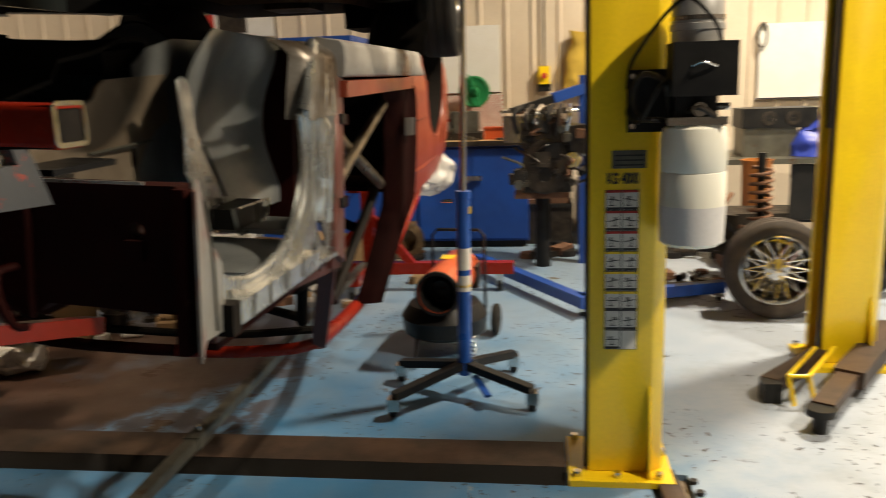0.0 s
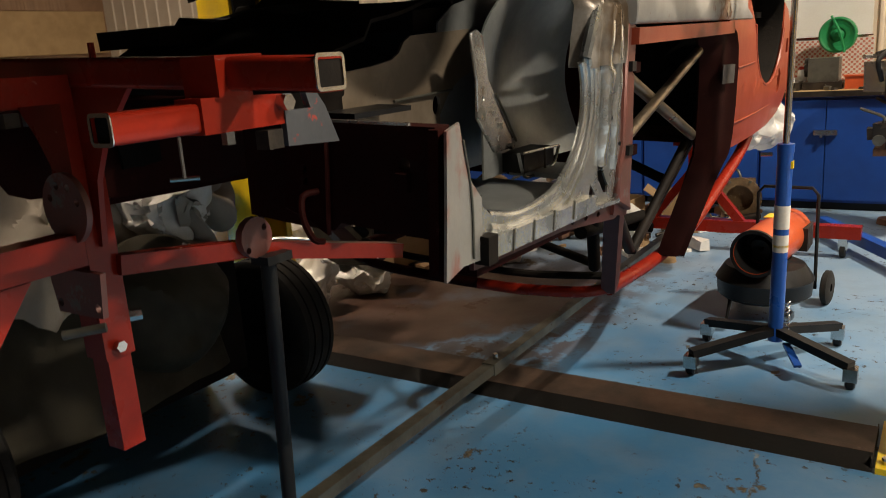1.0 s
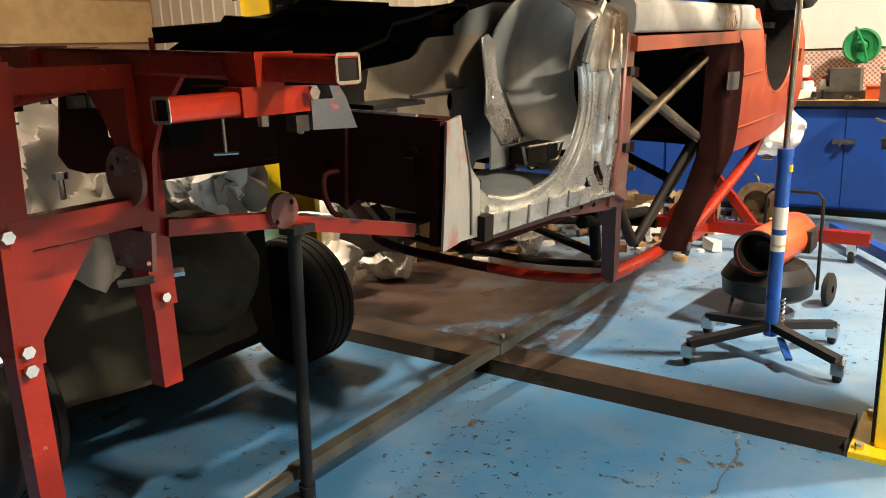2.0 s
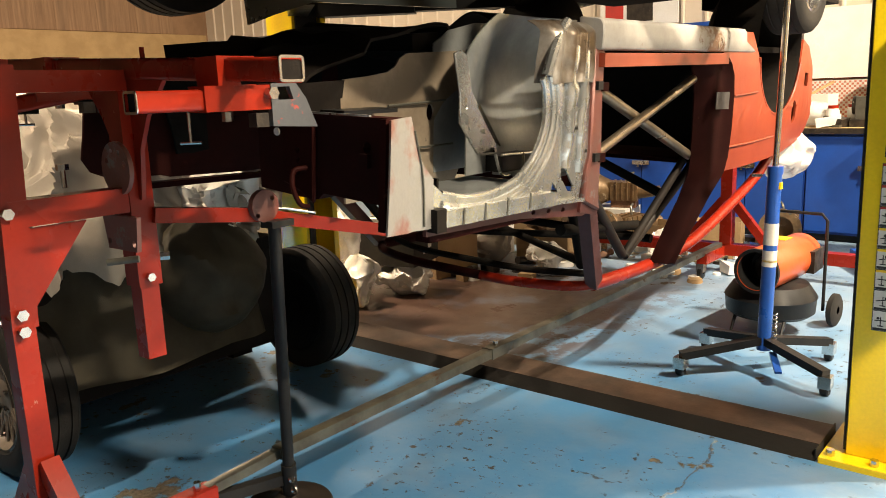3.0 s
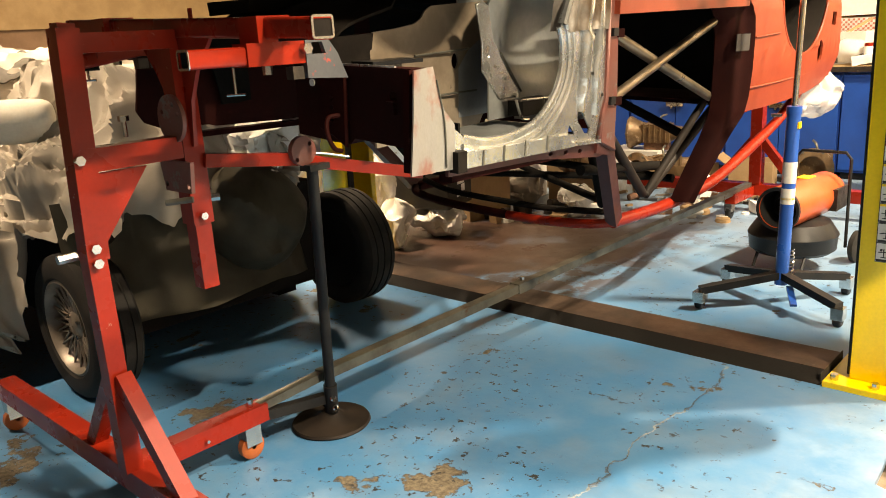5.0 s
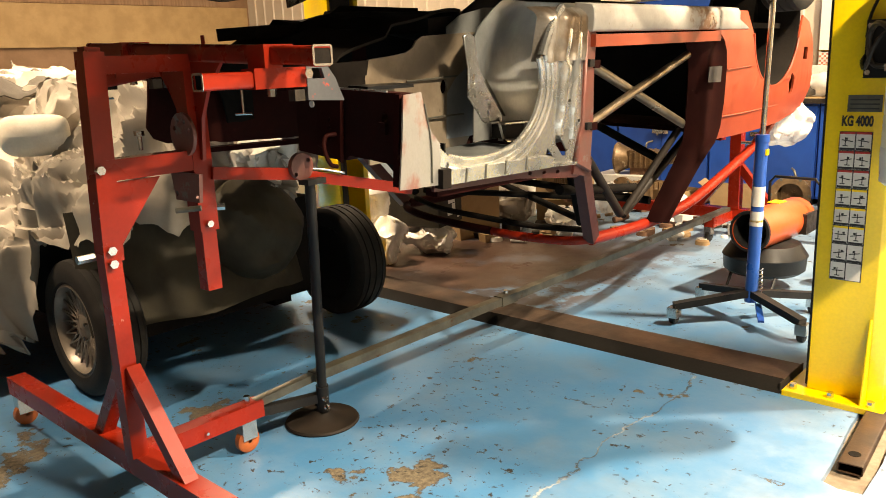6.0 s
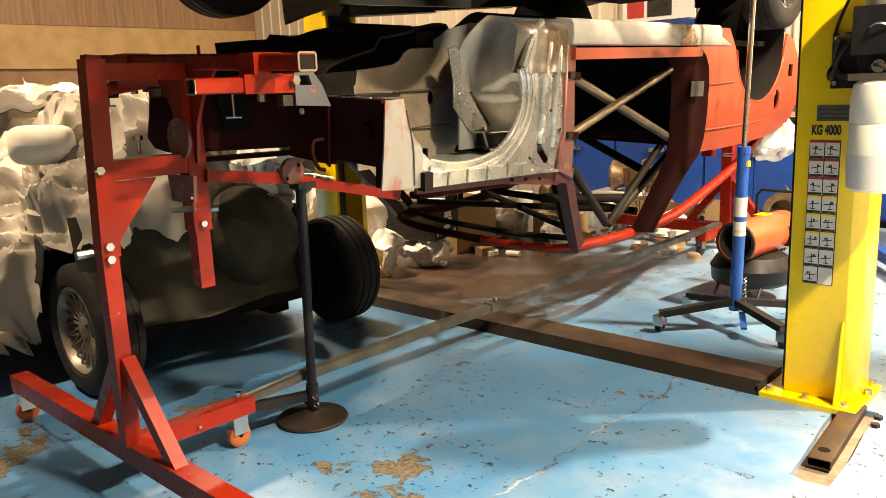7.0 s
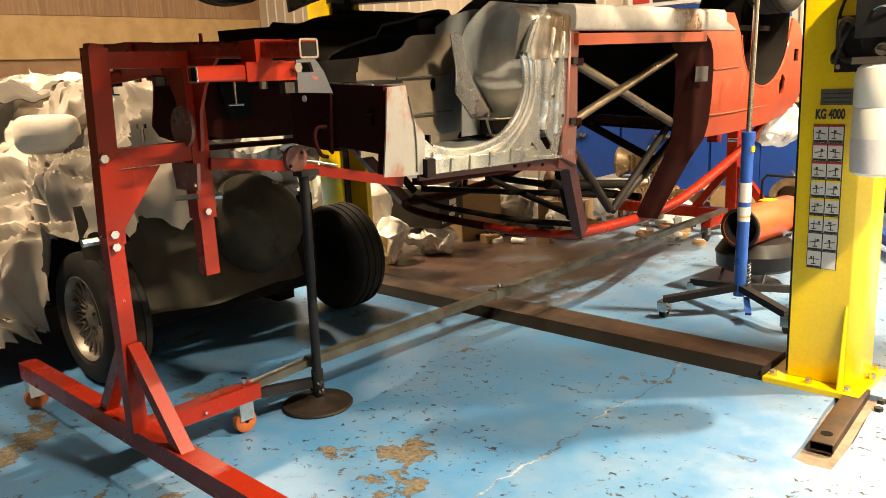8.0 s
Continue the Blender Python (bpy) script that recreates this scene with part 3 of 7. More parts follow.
for x, y in ((0.612, 2.80), (0.622, 2.72)):
    part("anchor_bolt", cyl((x, y, -0.02), (x, y, 0.014), 0.016, 6), PLATE_EDGE, patch)

# ---- two-post lifts ----


def lift_post(name, x, y, side, label, decals=False):
    """A C-section post. side: +1 when the open side looks towards -x, -1 towards +x."""
    t = thing(name, label, "lift post", "vehicle lift posts", at=(x, y, 0))
    s = side
    prof = [(-0.13, -0.125), (0.09, -0.125), (0.135, -0.085), (0.135, 0.085), (0.09, 0.125), (-0.13, 0.125),
            (-0.13, 0.085), (-0.118, 0.085), (-0.118, 0.117), (0.085, 0.117), (0.127, 0.08), (0.127, -0.08), (0.085, -0.117), (-0.118, -0.117), (-0.118, -0.075), (-0.13, -0.075)]
    part("column", plate([[(u * s, v) for u, v in prof]], lambda u, v, d: (u, v, 0.022 + d), 3.6, 0.003), YELLOW, t)
    part("base_plate", box((-0.20, -0.205, 0.0), (0.168, 0.16, 0.022), 0.004), YELLOW, t)
    for bx, by in ((-0.17, -0.165), (-0.03, -0.168), (0.115, -0.170), (-0.17, 0.135), (0.0, 0.142), (0.14, 0.135), (0.152, 0.02)):
        part("anchor_bolt", cyl((bx, by, 0.022), (bx, by, 0.044), 0.015, 6, bevel=0.002), CHROME, t, "plated anchor bolt")
    for gy in (-1, 1):
        fin = [(gy * 0.120, 0.022), (gy * 0.185, 0.022), (gy * 0.180, 0.05), (gy * 0.131, 0.35), (gy * 0.120, 0.35)]
        part("gusset", plate([fin], lambda u, v, d: (0.078 * s + d, u, v), 0.009, 0.002), YELLOW, t)
    part("carriage", box((-0.11, -0.075, 1.15) if s > 0 else (-0.08, -0.075, 1.15), (0.08, 0.075, 1.95) if s > 0 else (0.11, 0.075, 1.95), 0.01), BLACK, t, "black greasy lift carriage")
    for cy in (-0.03, 0.03):
        part("chain", box((-0.012 * s - 0.008, cy - 0.01, 0.03), (-0.012 * s + 0.008, cy + 0.01, 1.2), 0.002), GREASE, t)
    # black strip stands in for the dark inside of the open post
    part("opening_shade", box((-0.137 * s - 0.006, -0.106, 0.03), (-0.137 * s + 0.006, -0.080, 3.6), 0.002), BLACK, t, "black strip for the dark inside of the open post")
    return t


near_post = lift_post("lift_post", 0.375, 2.955, 1, "bright yellow steel lift post with warning decals and pump")
far_post = lift_post("lift_post", -2.78, 3.02, -1, "yellow steel lift post beside the covered car")
side_post = lift_post("lift_post", 1.56, 4.12, 1, "yellow steel lift post in the next bay")

# decals on the near post
DY = -0.1265


def decal(x0, x1, z0, z1, material, name, depth=0.0, label=""):
    return part(name, box((x0 - 0.375, DY - 0.001 - depth, z0), (x1 - 0.375, DY + 0.001, z1), 0), material, near_post, label)


def lettering(text, size, m, material, name, parent):
    c = bpy.data.curves.new(name, "FONT")
    c.body, c.size, c.extrude = text, size, 0.0006
    c.offset = 0.0018
    tmp = bpy.data.objects.new(name, c)
    scene.collection.objects.link(tmp)
    bpy.context.view_layer.update()
    me = bpy.data.meshes.new_from_object(tmp.evaluated_get(bpy.context.evaluated_depsgraph_get()))
    bpy.data.objects.remove(tmp)
    me.materials.clear()
    me.materials.append(material)
    ob = new(name, me)
    ob.parent = parent
    ob.matrix_local = m
    return ob


decal(0.318, 0.432, 1.125, 1.185, STEEL, "type_plate", 0.0005, "grey printed type plate")
for i in range(3):
    decal(0.326, 0.424, 1.134 + i * 0.016, 1.139 + i * 0.016, INK, "print_bar", 0.001)
lettering("KG 4000", 0.040, pose(0.302 - 0.375, DY - 0.0012, 1.075, 90, 0, 0) @ Matrix.Diagonal((0.72, 1.25, 1, 1)), INK, "lettering", near_post)
rng = random.Random(4)
for row in range(8):
    z1 = 1.052 - row * 0.0705
    decal(0.298, 0.410, z1 - 0.069, z1 + 0.001, INK, "sticker_frame", 0.0001, "black sticker border")
    for col in range(2):
        cx = 0.326 + col * 0.055
        decal(cx - 0.0255, cx + 0.0255, z1 - 0.067, z1, PAPER, "warning_sticker", 0.0004, "white warning pictogram sticker")
        decal(cx - 0.0255, cx + 0.0255, z1 - 0.008, z1, INK_RED if row < 3 else (YELLOW if row < 6 else PAPER), "sticker_band", 0.0009)
        if row == 7 and col == 1:
            continue
        decal(cx - 0.0245, cx + 0.0245, z1 - 0.0665, z1 - 0.058, INK, "caption_bar", 0.0009)
        tilt = 0.010 * (rng.random() - 0.5)
        part("pictogram", bar((cx - 0.019 - 0.375, DY - 0.0018, z1 - 0.032 - tilt), (cx + 0.019 - 0.375, DY - 0.0018, z1 - 0.032 + tilt), 0.0008, 0.0035, 0), INK, near_post)
        px = cx - 0.008 + 0.016 * rng.random()
        decal(px - 0.0016, px + 0.0016, z1 - 0.051, z1 - 0.020, INK, "pictogram", 0.0012)
        decal(px - 0.009, px + 0.009, z1 - 0.053, z1 - 0.0495, INK, "pictogram", 0.0011)
        qx = cx - 0.014 + 0.028 * rng.random()
        decal(qx - 0.004, qx + 0.004, z1 - 0.029, z1 - 0.021, INK, "pictogram", 0.0013)

# hydraulic power unit on the post
pump = thing("hydraulic_power_unit", "lift pump with milky oil tank on the yellow post", "pump", at=(0.565, 2.735, 0.885))
part("mounting_plate", box((-0.20, 0.075, 0.36), (-0.06, 0.090, 0.56), 0.003), BLACK, pump)
for bx, bz in ((-0.185, 0.38), (-0.185, 0.54)):
    bolt(pump, (bx, 0.075, bz), (0, -1, 0), 0.010, 0.01)
part("motor", lathe((0, 0, 0.62), (0, 0, 1), [(0, 0.01), (0, 0.078), (0.05, 0.080), (0.052, 0.084), (0.07, 0.084), (0.072, 0.080), (0.14, 0.078), (0.165, 0.06), (0.17, 0.01)], 28), MOTOR, pump, "grey banded electric motor")
part("motor_band", lathe((0, 0, 0.70), (0, 0, 1), [(0, 0.0815), (0.014, 0.0815), (0.014, 0.079)], 28), ALLOY, pump, "bright clamp band")
part("tank_flange", box((-0.095, -0.085, 0.388), (0.085, 0.085, 0.412), 0.006), ALLOY, pump, "bare aluminium flange")
part("flange_boss", cyl((0.0, -0.06, 0.435), (0.0, -0.088, 0.435), 0.022, 16, bevel=0.003), ALLOY, pump)
part("supply_hose", pipe([(-0.075, 0.0, 0.44), (-0.10, -0.03, 0.52), (-0.155, 0.02, 0.545), (-0.185, 0.055, 0.49), (-0.165, 0.055, 0.41), (-0.10, 0.03, 0.40)], 0.010, 8), GREASE, pump, "looped hydraulic hose")
part("switch_box", box((-0.085, -0.105, 0.475), (0.105, 0.05, 0.635), 0.006), BLACK, pump, "black plastic switch box")
part("box_handle", pipe([(-0.03, -0.107, 0.565), (0.0, -0.122, 0.575), (0.04, -0.107, 0.562)], 0.004, 6), CHROME, pump)
part("pump_block", box((-0.07, -0.06, 0.395), (0.055, 0.055, 0.475), 0.008), BLACK, pump)
part("valve", cyl((0.055, -0.02, 0.44), (0.10, -0.03, 0.44), 0.012, 10), CHROME, pump)
part("lever", pipe([(-0.03, -0.06, 0.43), (0.0, -0.09, 0.44), (0.05, -0.08, 0.41)], 0.009, 8), GREASE, pump)
part("tank", lathe((0, 0, 0), (0, 0, 1), [(0.0, 0.01), (0.0, 0.085), (0.012, 0.099), (0.105, 0.103), (0.11, 0.103), (0.235, 0.103), (0.24, 0.1), (0.245, 0.103), (0.34, 0.103), (0.375, 0.095), (0.40, 0.06), (0.40, 0.01)], 36), TANK, pump, "milky plastic oil tank, one third full")
part("oil_level", lathe((0, 0, 0.012), (0, 0, 1), [(0, 0.1005), (0.09, 0.1042), (0.12, 0.1045)], 36), OIL, pump, "pale oil showing through the tank")
part("filler_cap", cyl((0.07, -0.02, 0.375), (0.07, -0.02, 0.41), 0.018, 12), BLACK, pump)
part("hose", pipe([(-0.05, 0.02, 0.55), (-0.12, -0.06, 0.50), (-0.17, -0.02, 0.40), (-0.20, 0.05, 0.42), (-0.19, 0.085, 0.45)], 0.007, 8), BLACK, pump)
part("cable", pipe([(0.06, -0.08, 0.63), (0.02, -0.12, 0.70), (-0.06, -0.06, 0.76), (-0.18, 0.07, 0.60), (-0.2, 0.085, 0.5)], 0.006, 6), BLACK, pump)

# ---- rotisserie ----


def swivel_castor(parent, x, y, top, r=0.045, wheel=CASTOR):
    c = part("castor_fork", box((x - 0.026, y - 0.03, r * 1.2), (x + 0.026, y + 0.03, top), 0.006), CHROME, parent, "plated castor fork")
    part("castor_wheel", lathe((x - 0.018, y, r), (1, 0, 0), [(0, 0.008), (0, r * 0.8), (0.006, r), (0.03, r), (0.036, r * 0.8), (0.036, 0.008)], 20), wheel, c)


PX, PY = -1.085, 0.68
rot = thing("rotisserie_stand", "red tube steel car rotisserie stand on castors", "rotisserie", "rotisserie stands", at=(0, 0, 0))
part("foot_bar", bar((-2.14, 0.70, 0.165), (-0.12, 0.70, 0.165), 0.070, 0.070), RED, rot)
part("post", bar((PX, PY, 0.20), (PX, PY, 0.86), 0.052, 0.052), RED, rot)
part("post_sleeve", bar((PX, PY + 0.002, 0.83), (PX, PY + 0.026, 1.43), 0.060, 0.060), RED, rot)
part("post_cap", bar((PX, PY + 0.026, 1.43), (PX, PY + 0.027, 1.442), 0.045, 0.045), RED, rot)
for sx in (-1, 1):
    part("brace", bar((PX + sx * 0.02, 0.69, 0.49), (PX + sx * 0.275, 0.70, 0.185), 0.045, 0.045, up=(0, 1, 0)), RED, rot)
part("leg", bar((-1.165, 0.72, 0.155), (-1.165, 1.19, 0.155), 0.062, 0.062), RED, rot)
part("hub_arm", bar((PX, PY, 1.095), (PX, 0.97, 1.095), 0.062, 0.062), RED, rot)
part("arm_gusset", plate([[(0.71, 1.06), (0.705, 0.86), (0.86, 1.06)]], lambda u, v, d: (PX + 0.015 + d, u, v), 0.008), RED, rot)
for by, bz in ((0.675, 1.10), (0.675, 0.865), (0.675, 0.825)):
    bolt(rot, (PX + 0.028, by, bz), (1, 0, 0), 0.014, 0.016)
bolt(rot, (PX - 0.02, PY - 0.035, 0.845), (0, -1, 0), 0.013, 0.05)
swivel_castor(rot, -2.10, 0.70, 0.130)
swivel_castor(rot, -0.16, 0.70, 0.130)
swivel_castor(rot, -1.165, 1.125, 0.124)
bolt(rot, (-1.165, 1.14, 0.184), (0, 0, 1), 0.012, 0.028)
bolt(rot, (-1.131, 0.95, 0.15), (1, 0, 0), 0.006, 0.01)
hole = [circle(PX + 0.01, 1.175, 0.068, 28)] + [circle(PX + 0.01 + 0.045 * math.cos(a), 1.175 + 0.045 * math.sin(a), 0.008, 8) for a in (0.3, 1.1, 1.9, 2.7)]
part("hub_plate", plate(hole, lambda u, v, d: (u, 0.955 + d, v), 0.012), PINK, rot, "pinkish primed hub plate with holes")
part("hub_flange", plate([[(PX - 0.085, 1.055), (PX + 0.085, 1.055), (PX + 0.07, 0.965), (PX - 0.07, 0.965)], circle(PX - 0.06, 0.985, 0.009, 8), circle(PX + 0.06, 0.985, 0.009, 8)], lambda u, v, d: (u, 0.955 + d, v), 0.012), PINK, rot, "pinkish primed flange plate")
part("lock_pin", cyl((PX + 0.02, 0.90, 0.945), (PX + 0.075, 0.955, 0.95), 0.009, 10), STEEL, rot)
YX, YY = -1.105, 1.015
part("yoke_post", bar((YX, YY, 0.86), (YX, YY, 1.40), 0.066, 0.066), RED, rot)
part("yoke_drop", bar((YX, YY, 0.66), (YX, YY, 0.88), 0.052, 0.052), RED, rot)
bolt(rot, (YX + 0.036, YY - 0.005, 0.885), (1, 0, 0), 0.012, 0.014)
bolt(rot, (YX + 0.015, YY + 0.038, 0.93), (0.6, 1, 0), 0.012, 0.03)
part("yoke_beam", bar((-1.76, 1.036, 1.455), (-0.466, 1.036, 1.389), 0.064, 0.053, hollow=0.005), RED, rot)
part("beam_end_edge", bar((-0.4665, 1.036, 1.392), (-0.464, 1.036, 1.392), 0.066, 0.055, hollow=0.006), CHROME, rot, "bare steel cut tube edge")
# black block added as the shade inside the beam's open end
part("tube_shade", box((-0.60, 1.007, 1.365), (-0.4665, 1.065, 1.415), 0.002), UNDERSEAL, rot, "black block for the shade inside the open tube")
for sx in (-1, 1):
    loop = [(0, 1.40), (sx * 0.20, 1.40 - sx * 0.012), (sx * 0.11, 1.30), (sx * 0.065, 1.22), (sx * 0.045, 1.09), (0, 1.09)]
    part("gusset", plate([loop], lambda u, v, d: (YX + u, YY - 0.006 + d, v), 0.012), RED, rot)
for ax, y0, up in ((-0.690, 0.80, 0.0), (-1.49, 0.86, 0.042)):
    part("chassis_arm", bar((ax, y0, 1.335), (ax, 1.12, 1.335 + up), 0.050, 0.046, hollow=0.005), RED, rot)
    # same black block for the shade inside the arm
    part("arm_shade", box((ax - 0.021, y0 + 0.006, 1.316), (ax + 0.021, y0 + 0.10, 1.354), 0.002), UNDERSEAL, rot, "black block for the shade inside the open tube")
    part("arm_end_edge", bar((ax, y0 - 0.0015, 1.335), (ax, y0 + 0.001, 1.335), 0.052, 0.048, hollow=0.006), CHROME, rot, "bare steel cut tube edge")
    part("arm_sleeve", bar((ax, 0.955, 1.337 + up), (ax, 1.145, 1.337 + up), 0.062, 0.056), RED, rot)
    part("clamp", box((ax - 0.04, 0.985, 1.364 + up), (ax + 0.04, 1.085, 1.428 + up), 0.004), RED, rot)
    bolt(rot, (ax + 0.03, 1.125, 1.345 + up), (1, 0, 0), 0.015, 0.022)
    bolt(rot, (ax, 1.03, 1.308 + up), (0, 0, -1), 0.013, 0.022)
    part("t_bolt", cyl((ax, 0.93, 1.31 + up), (ax, 0.93, 1.245 + up), 0.0035, 6), CHROME, rot)
    part("t_handle", cyl((ax - 0.017, 0.915, 1.245 + up), (ax + 0.017, 0.945, 1.245 + up), 0.0035, 8), CHROME, rot)
    part("mount_nut", box((ax + 0.008, 1.08, 1.27 + up), (ax + 0.038, 1.115, 1.302 + up), 0.006), GREASE, rot, "dull square mounting nut")
    part("chassis_bracket", plate([[(1.13, 1.27), (1.265, 1.262), (1.235, 1.33), (1.20, 1.375), (1.13, 1.375)], [(1.15, 1.33), (1.195, 1.33), (1.185, 1.36), (1.15, 1.36)]], lambda u, v, d: (ax + 0.02 + d, u, v + up), 0.014), BRACKET, rot, "grey mounting bracket with red overspray")
part("rest_pin", cyl((-1.20, PY + 0.2, 1.13), (-1.20, PY + 0.2, 1.175), 0.007, 8), CHROME, rot)
part("rest_pin_head", cyl((-1.20, PY + 0.2, 1.175), (-1.20, PY + 0.2, 1.19), 0.016, 6), CHROME, rot)
part("lower_arm", bar((YX + 0.03, 1.04, 1.045), (-1.045, 1.38, 1.00), 0.040, 0.040), RED, rot)
part("lower_arm", bar((-1.045, 1.38, 0.995), (-0.98, 1.84, 0.885), 0.055, 0.04), RED, rot)
part("arm_flange", plate([circle(1.36, 1.03, 0.048, 14) + [], circle(1.385, 1.05, 0.008, 8), circle(1.33, 1.005, 0.008, 8)], lambda u, v, d: (-1.03 + d, u, v), 0.02), PINK, rot, "pinkish primed flange")
part("cable_tie", pipe([(-1.08, 1.30, 0.985), (-1.02, 1.40, 1.015), (-0.98, 1.52, 0.99)], 0.004, 6), CHROME, rot)
part("upper_stay", bar((-1.09, 0.72, 1.392), (-1.09, 1.00, 1.392), 0.06, 0.05), RED, rot)
part("beam_stud", cyl((-1.02, 1.03, 1.418), (-1.02, 1.03, 1.47), 0.006, 6), RED, rot)

# connecting beam between the two stands
part_beam = thing("connecting_beam", "long raw steel box beam joining the rotisserie stands", "beam")
part("beam", bar((-1.165, 1.44, 0.187), (-1.165, 5.40, 0.199), 0.046, 0.038), STEEL, part_beam)
part("inner_section", bar((-1.165, 1.17, 0.172), (-1.165, 1.46, 0.187), 0.036, 0.030), STEEL, part_beam, "bright rubbed inner beam section")
part("joint_sleeve", bar((-1.165, 2.62, 0.1905), (-1.165, 2.74, 0.191), 0.056, 0.048), STEEL, part_beam)
bolt(part_beam, (-1.165, 2.68, 0.2145), (0, 0, 1), 0.012, 0.02)

far_rot = thing("rotisserie_stand", "red tube steel rotisserie stand at the tail of the shell", "rotisserie", "rotisserie stands")
part("foot_bar", bar((-2.15, 5.45, 0.165), (-0.12, 5.45, 0.165), 0.08, 0.08), RED, far_rot)
part("leg", bar((-1.165, 5.08, 0.155), (-1.165, 5.42, 0.155), 0.070, 0.070), RED, far_rot)
part("post", bar((-1.13, 5.45, 0.20), (-1.13, 5.45, 1.40), 0.08, 0.08), RED, far_rot)
for sx in (-1, 1):
    part("brace", bar((-1.13 + sx * 0.03, 5.45, 0.52), (-1.13 + sx * 0.30, 5.45, 0.19), 0.055, 0.055, up=(0, 1, 0)), RED, far_rot)
part("hub_arm", bar((-1.13, 5.45, 1.10), (-1.13, 5.12, 1.10), 0.075, 0.075), RED, far_rot)
part("yoke_post", bar((-1.13, 5.10, 0.75), (-1.13, 5.10, 1.40), 0.075, 0.075), RED, far_rot)
part("yoke_beam", bar((-1.85, 5.08, 1.20), (-0.65, 5.08, 1.20), 0.06, 0.06), RED, far_rot)
part("tail_arm", bar((-0.72, 4.82, 1.19), (-0.72, 5.10, 1.19), 0.05, 0.05), RED, far_rot)
part("tail_arm", bar((-1.76, 4.82, 1.19), (-1.76, 5.10, 1.19), 0.05, 0.05), RED, far_rot)
for cx, cy in ((-2.08, 5.45), (-0.22, 5.45), (-1.19, 5.14)):
    swivel_castor(far_rot, cx, cy, 0.125, wheel=BLACK)

# support stand under the nose
prop = thing("support_stand", "black steel prop stand on a round dished foot", "stand", at=(-1.14, 1.455, 0))
part("foot", lathe((0, 0, 0), (0, 0, 1), [(0, 0.01), (0, 0.142), (0.006, 0.146), (0.014, 0.141), (0.013, 0.13), (0.018, 0.09), (0.030, 0.05), (0.050, 0.03), (0.050, 0.005)], 36), BLACK_TUBE, prop, "scuffed black dished steel foot")
part("pole", cyl((0.01, 0, 0.05), (0.13, -0.07, 0.985), 0.019, 16), BLACK, prop)
part("stay_bar", bar((-0.02, -0.26, 0.135), (0.0, -0.015, 0.105), 0.035, 0.035, 0.004), BLACK, prop, "black square stay bar")
part("pole_sleeve", cyl((0.01, 0, 0.045), (0.024, -0.008, 0.16), 0.025, 16), BLACK, prop)
part("fork", box((0.105, -0.10, 0.965), (0.16, -0.02, 0.985), 0.004), BLACK, prop)
for k, (dx, dz) in enumerate(((0.036, 0.11), (-0.02, 0.10), (0.044, 0.075), (-0.028, 0.07))):
    part("chain_link", lathe((dx, -0.012, dz), (0.4, 0.3 * (k % 2), 0.2), [(0, 0.010), (0.006, 0.014), (0.012, 0.010), (0.006, 0.006), (0, 0.010)], 12), CHROME, prop, "bright chain link")

# ---- upturned body shell on the rotisserie ----
XC = -1.25
shell = thing("car_shell", "upturned stripped two-door car body shell, orange-red with bare steel front", "car body")
TILT = Matrix.Translation((-0.47, 0, 1.40)) @ pose(0, 0, 0, 0, 3.0, 0) @ Matrix.Translation((0.47, 0, -1.40))
shell.matrix_world = TILT


def mirrored(bm):
    for v in bm.verts:
        v.co.x = 2 * XC - v.co.x
    bmesh.ops.reverse_faces(bm, faces=bm.faces)
    return bm


# Far copies may take a darker material: shade put into their colour.
def both(name, make, material, label="", far_shade=None):
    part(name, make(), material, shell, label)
    part(name, mirrored(make()), far_shade or material, shell)


def at_x(x):
    return lambda u, v, d: (x - d, u, v)


# arch-shaped wing mounting panel with stepped pressings
ARCH = [(1.50, 1.11), (1.56, 1.065), (1.66, 1.043), (1.76, 1.04), (1.85, 1.05), (1.92, 1.068), (1.975, 1.10), (2.02, 1.14), (2.052, 1.185), (2.07, 1.24), (2.068, 1.31), (2.05, 1.36), (2.065, 1.40), (2.11, 1.46), (2.17, 1.505)]


def wing_panel():
    outline = [(1.50, 1.03)] + ARCH + [(2.335, 1.45), (2.335, 1.10), (2.315, 1.06), (2.285, 0.952), (1.90, 0.962), (1.50, 0.978)]
    slot = [(2.165, 1.075), (2.185, 1.08), (2.245, 1.01), (2.24, 0.99), (2.215, 0.992), (2.165, 1.045)]
    tri = [(2.115, 1.035), (2.15, 1.0), (2.105, 0.998)]
    return plate([outline, slot, tri], at_x(-0.492), 0.006)


part("wing_panel", wing_panel(), GREY, shell, "bare zinc-grey pressed steel wing panel")
# same pressing on the far side, darkened to maroon for shade
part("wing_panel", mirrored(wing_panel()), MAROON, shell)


def step(shift, r, depth, first=0, last=None):
    pts = []
    arch = ARCH[first:last]
    for k, (u, v) in enumerate(arch):
        a, b = arch[max(k - 1, 0)], arch[min(k + 1, len(arch) - 1)]
        n = Vector((b[1] - a[1], -(b[0] - a[0]))).normalized()
        pts.append((-0.492 + depth, u + n.x * shift, v + n.y * shift))
    return pipe(pts, r, 8, 3)


for shift, r, depth in ((0.0, 0.009, -0.008), (0.030, 0.013, -0.004), (0.062, 0.010, -0.004)):
    part("pressed_ridge", step(shift, r, depth, 1, 12), GREY, shell, "rounded steel pressing")
part("wing_rail", bar((-0.482, 1.53, 1.000), (-0.482, 2.10, 0.985), 0.026, 0.045, 0.006), GREY, shell, "welded box rail")
for y in (1.62, 1.72, 1.83, 1.95):
    part("weld_seam", bar((-0.468, y, 0.974), (-0.468, y + 0.004, 1.022), 0.004, 0.006, 0.001), STEEL, shell)
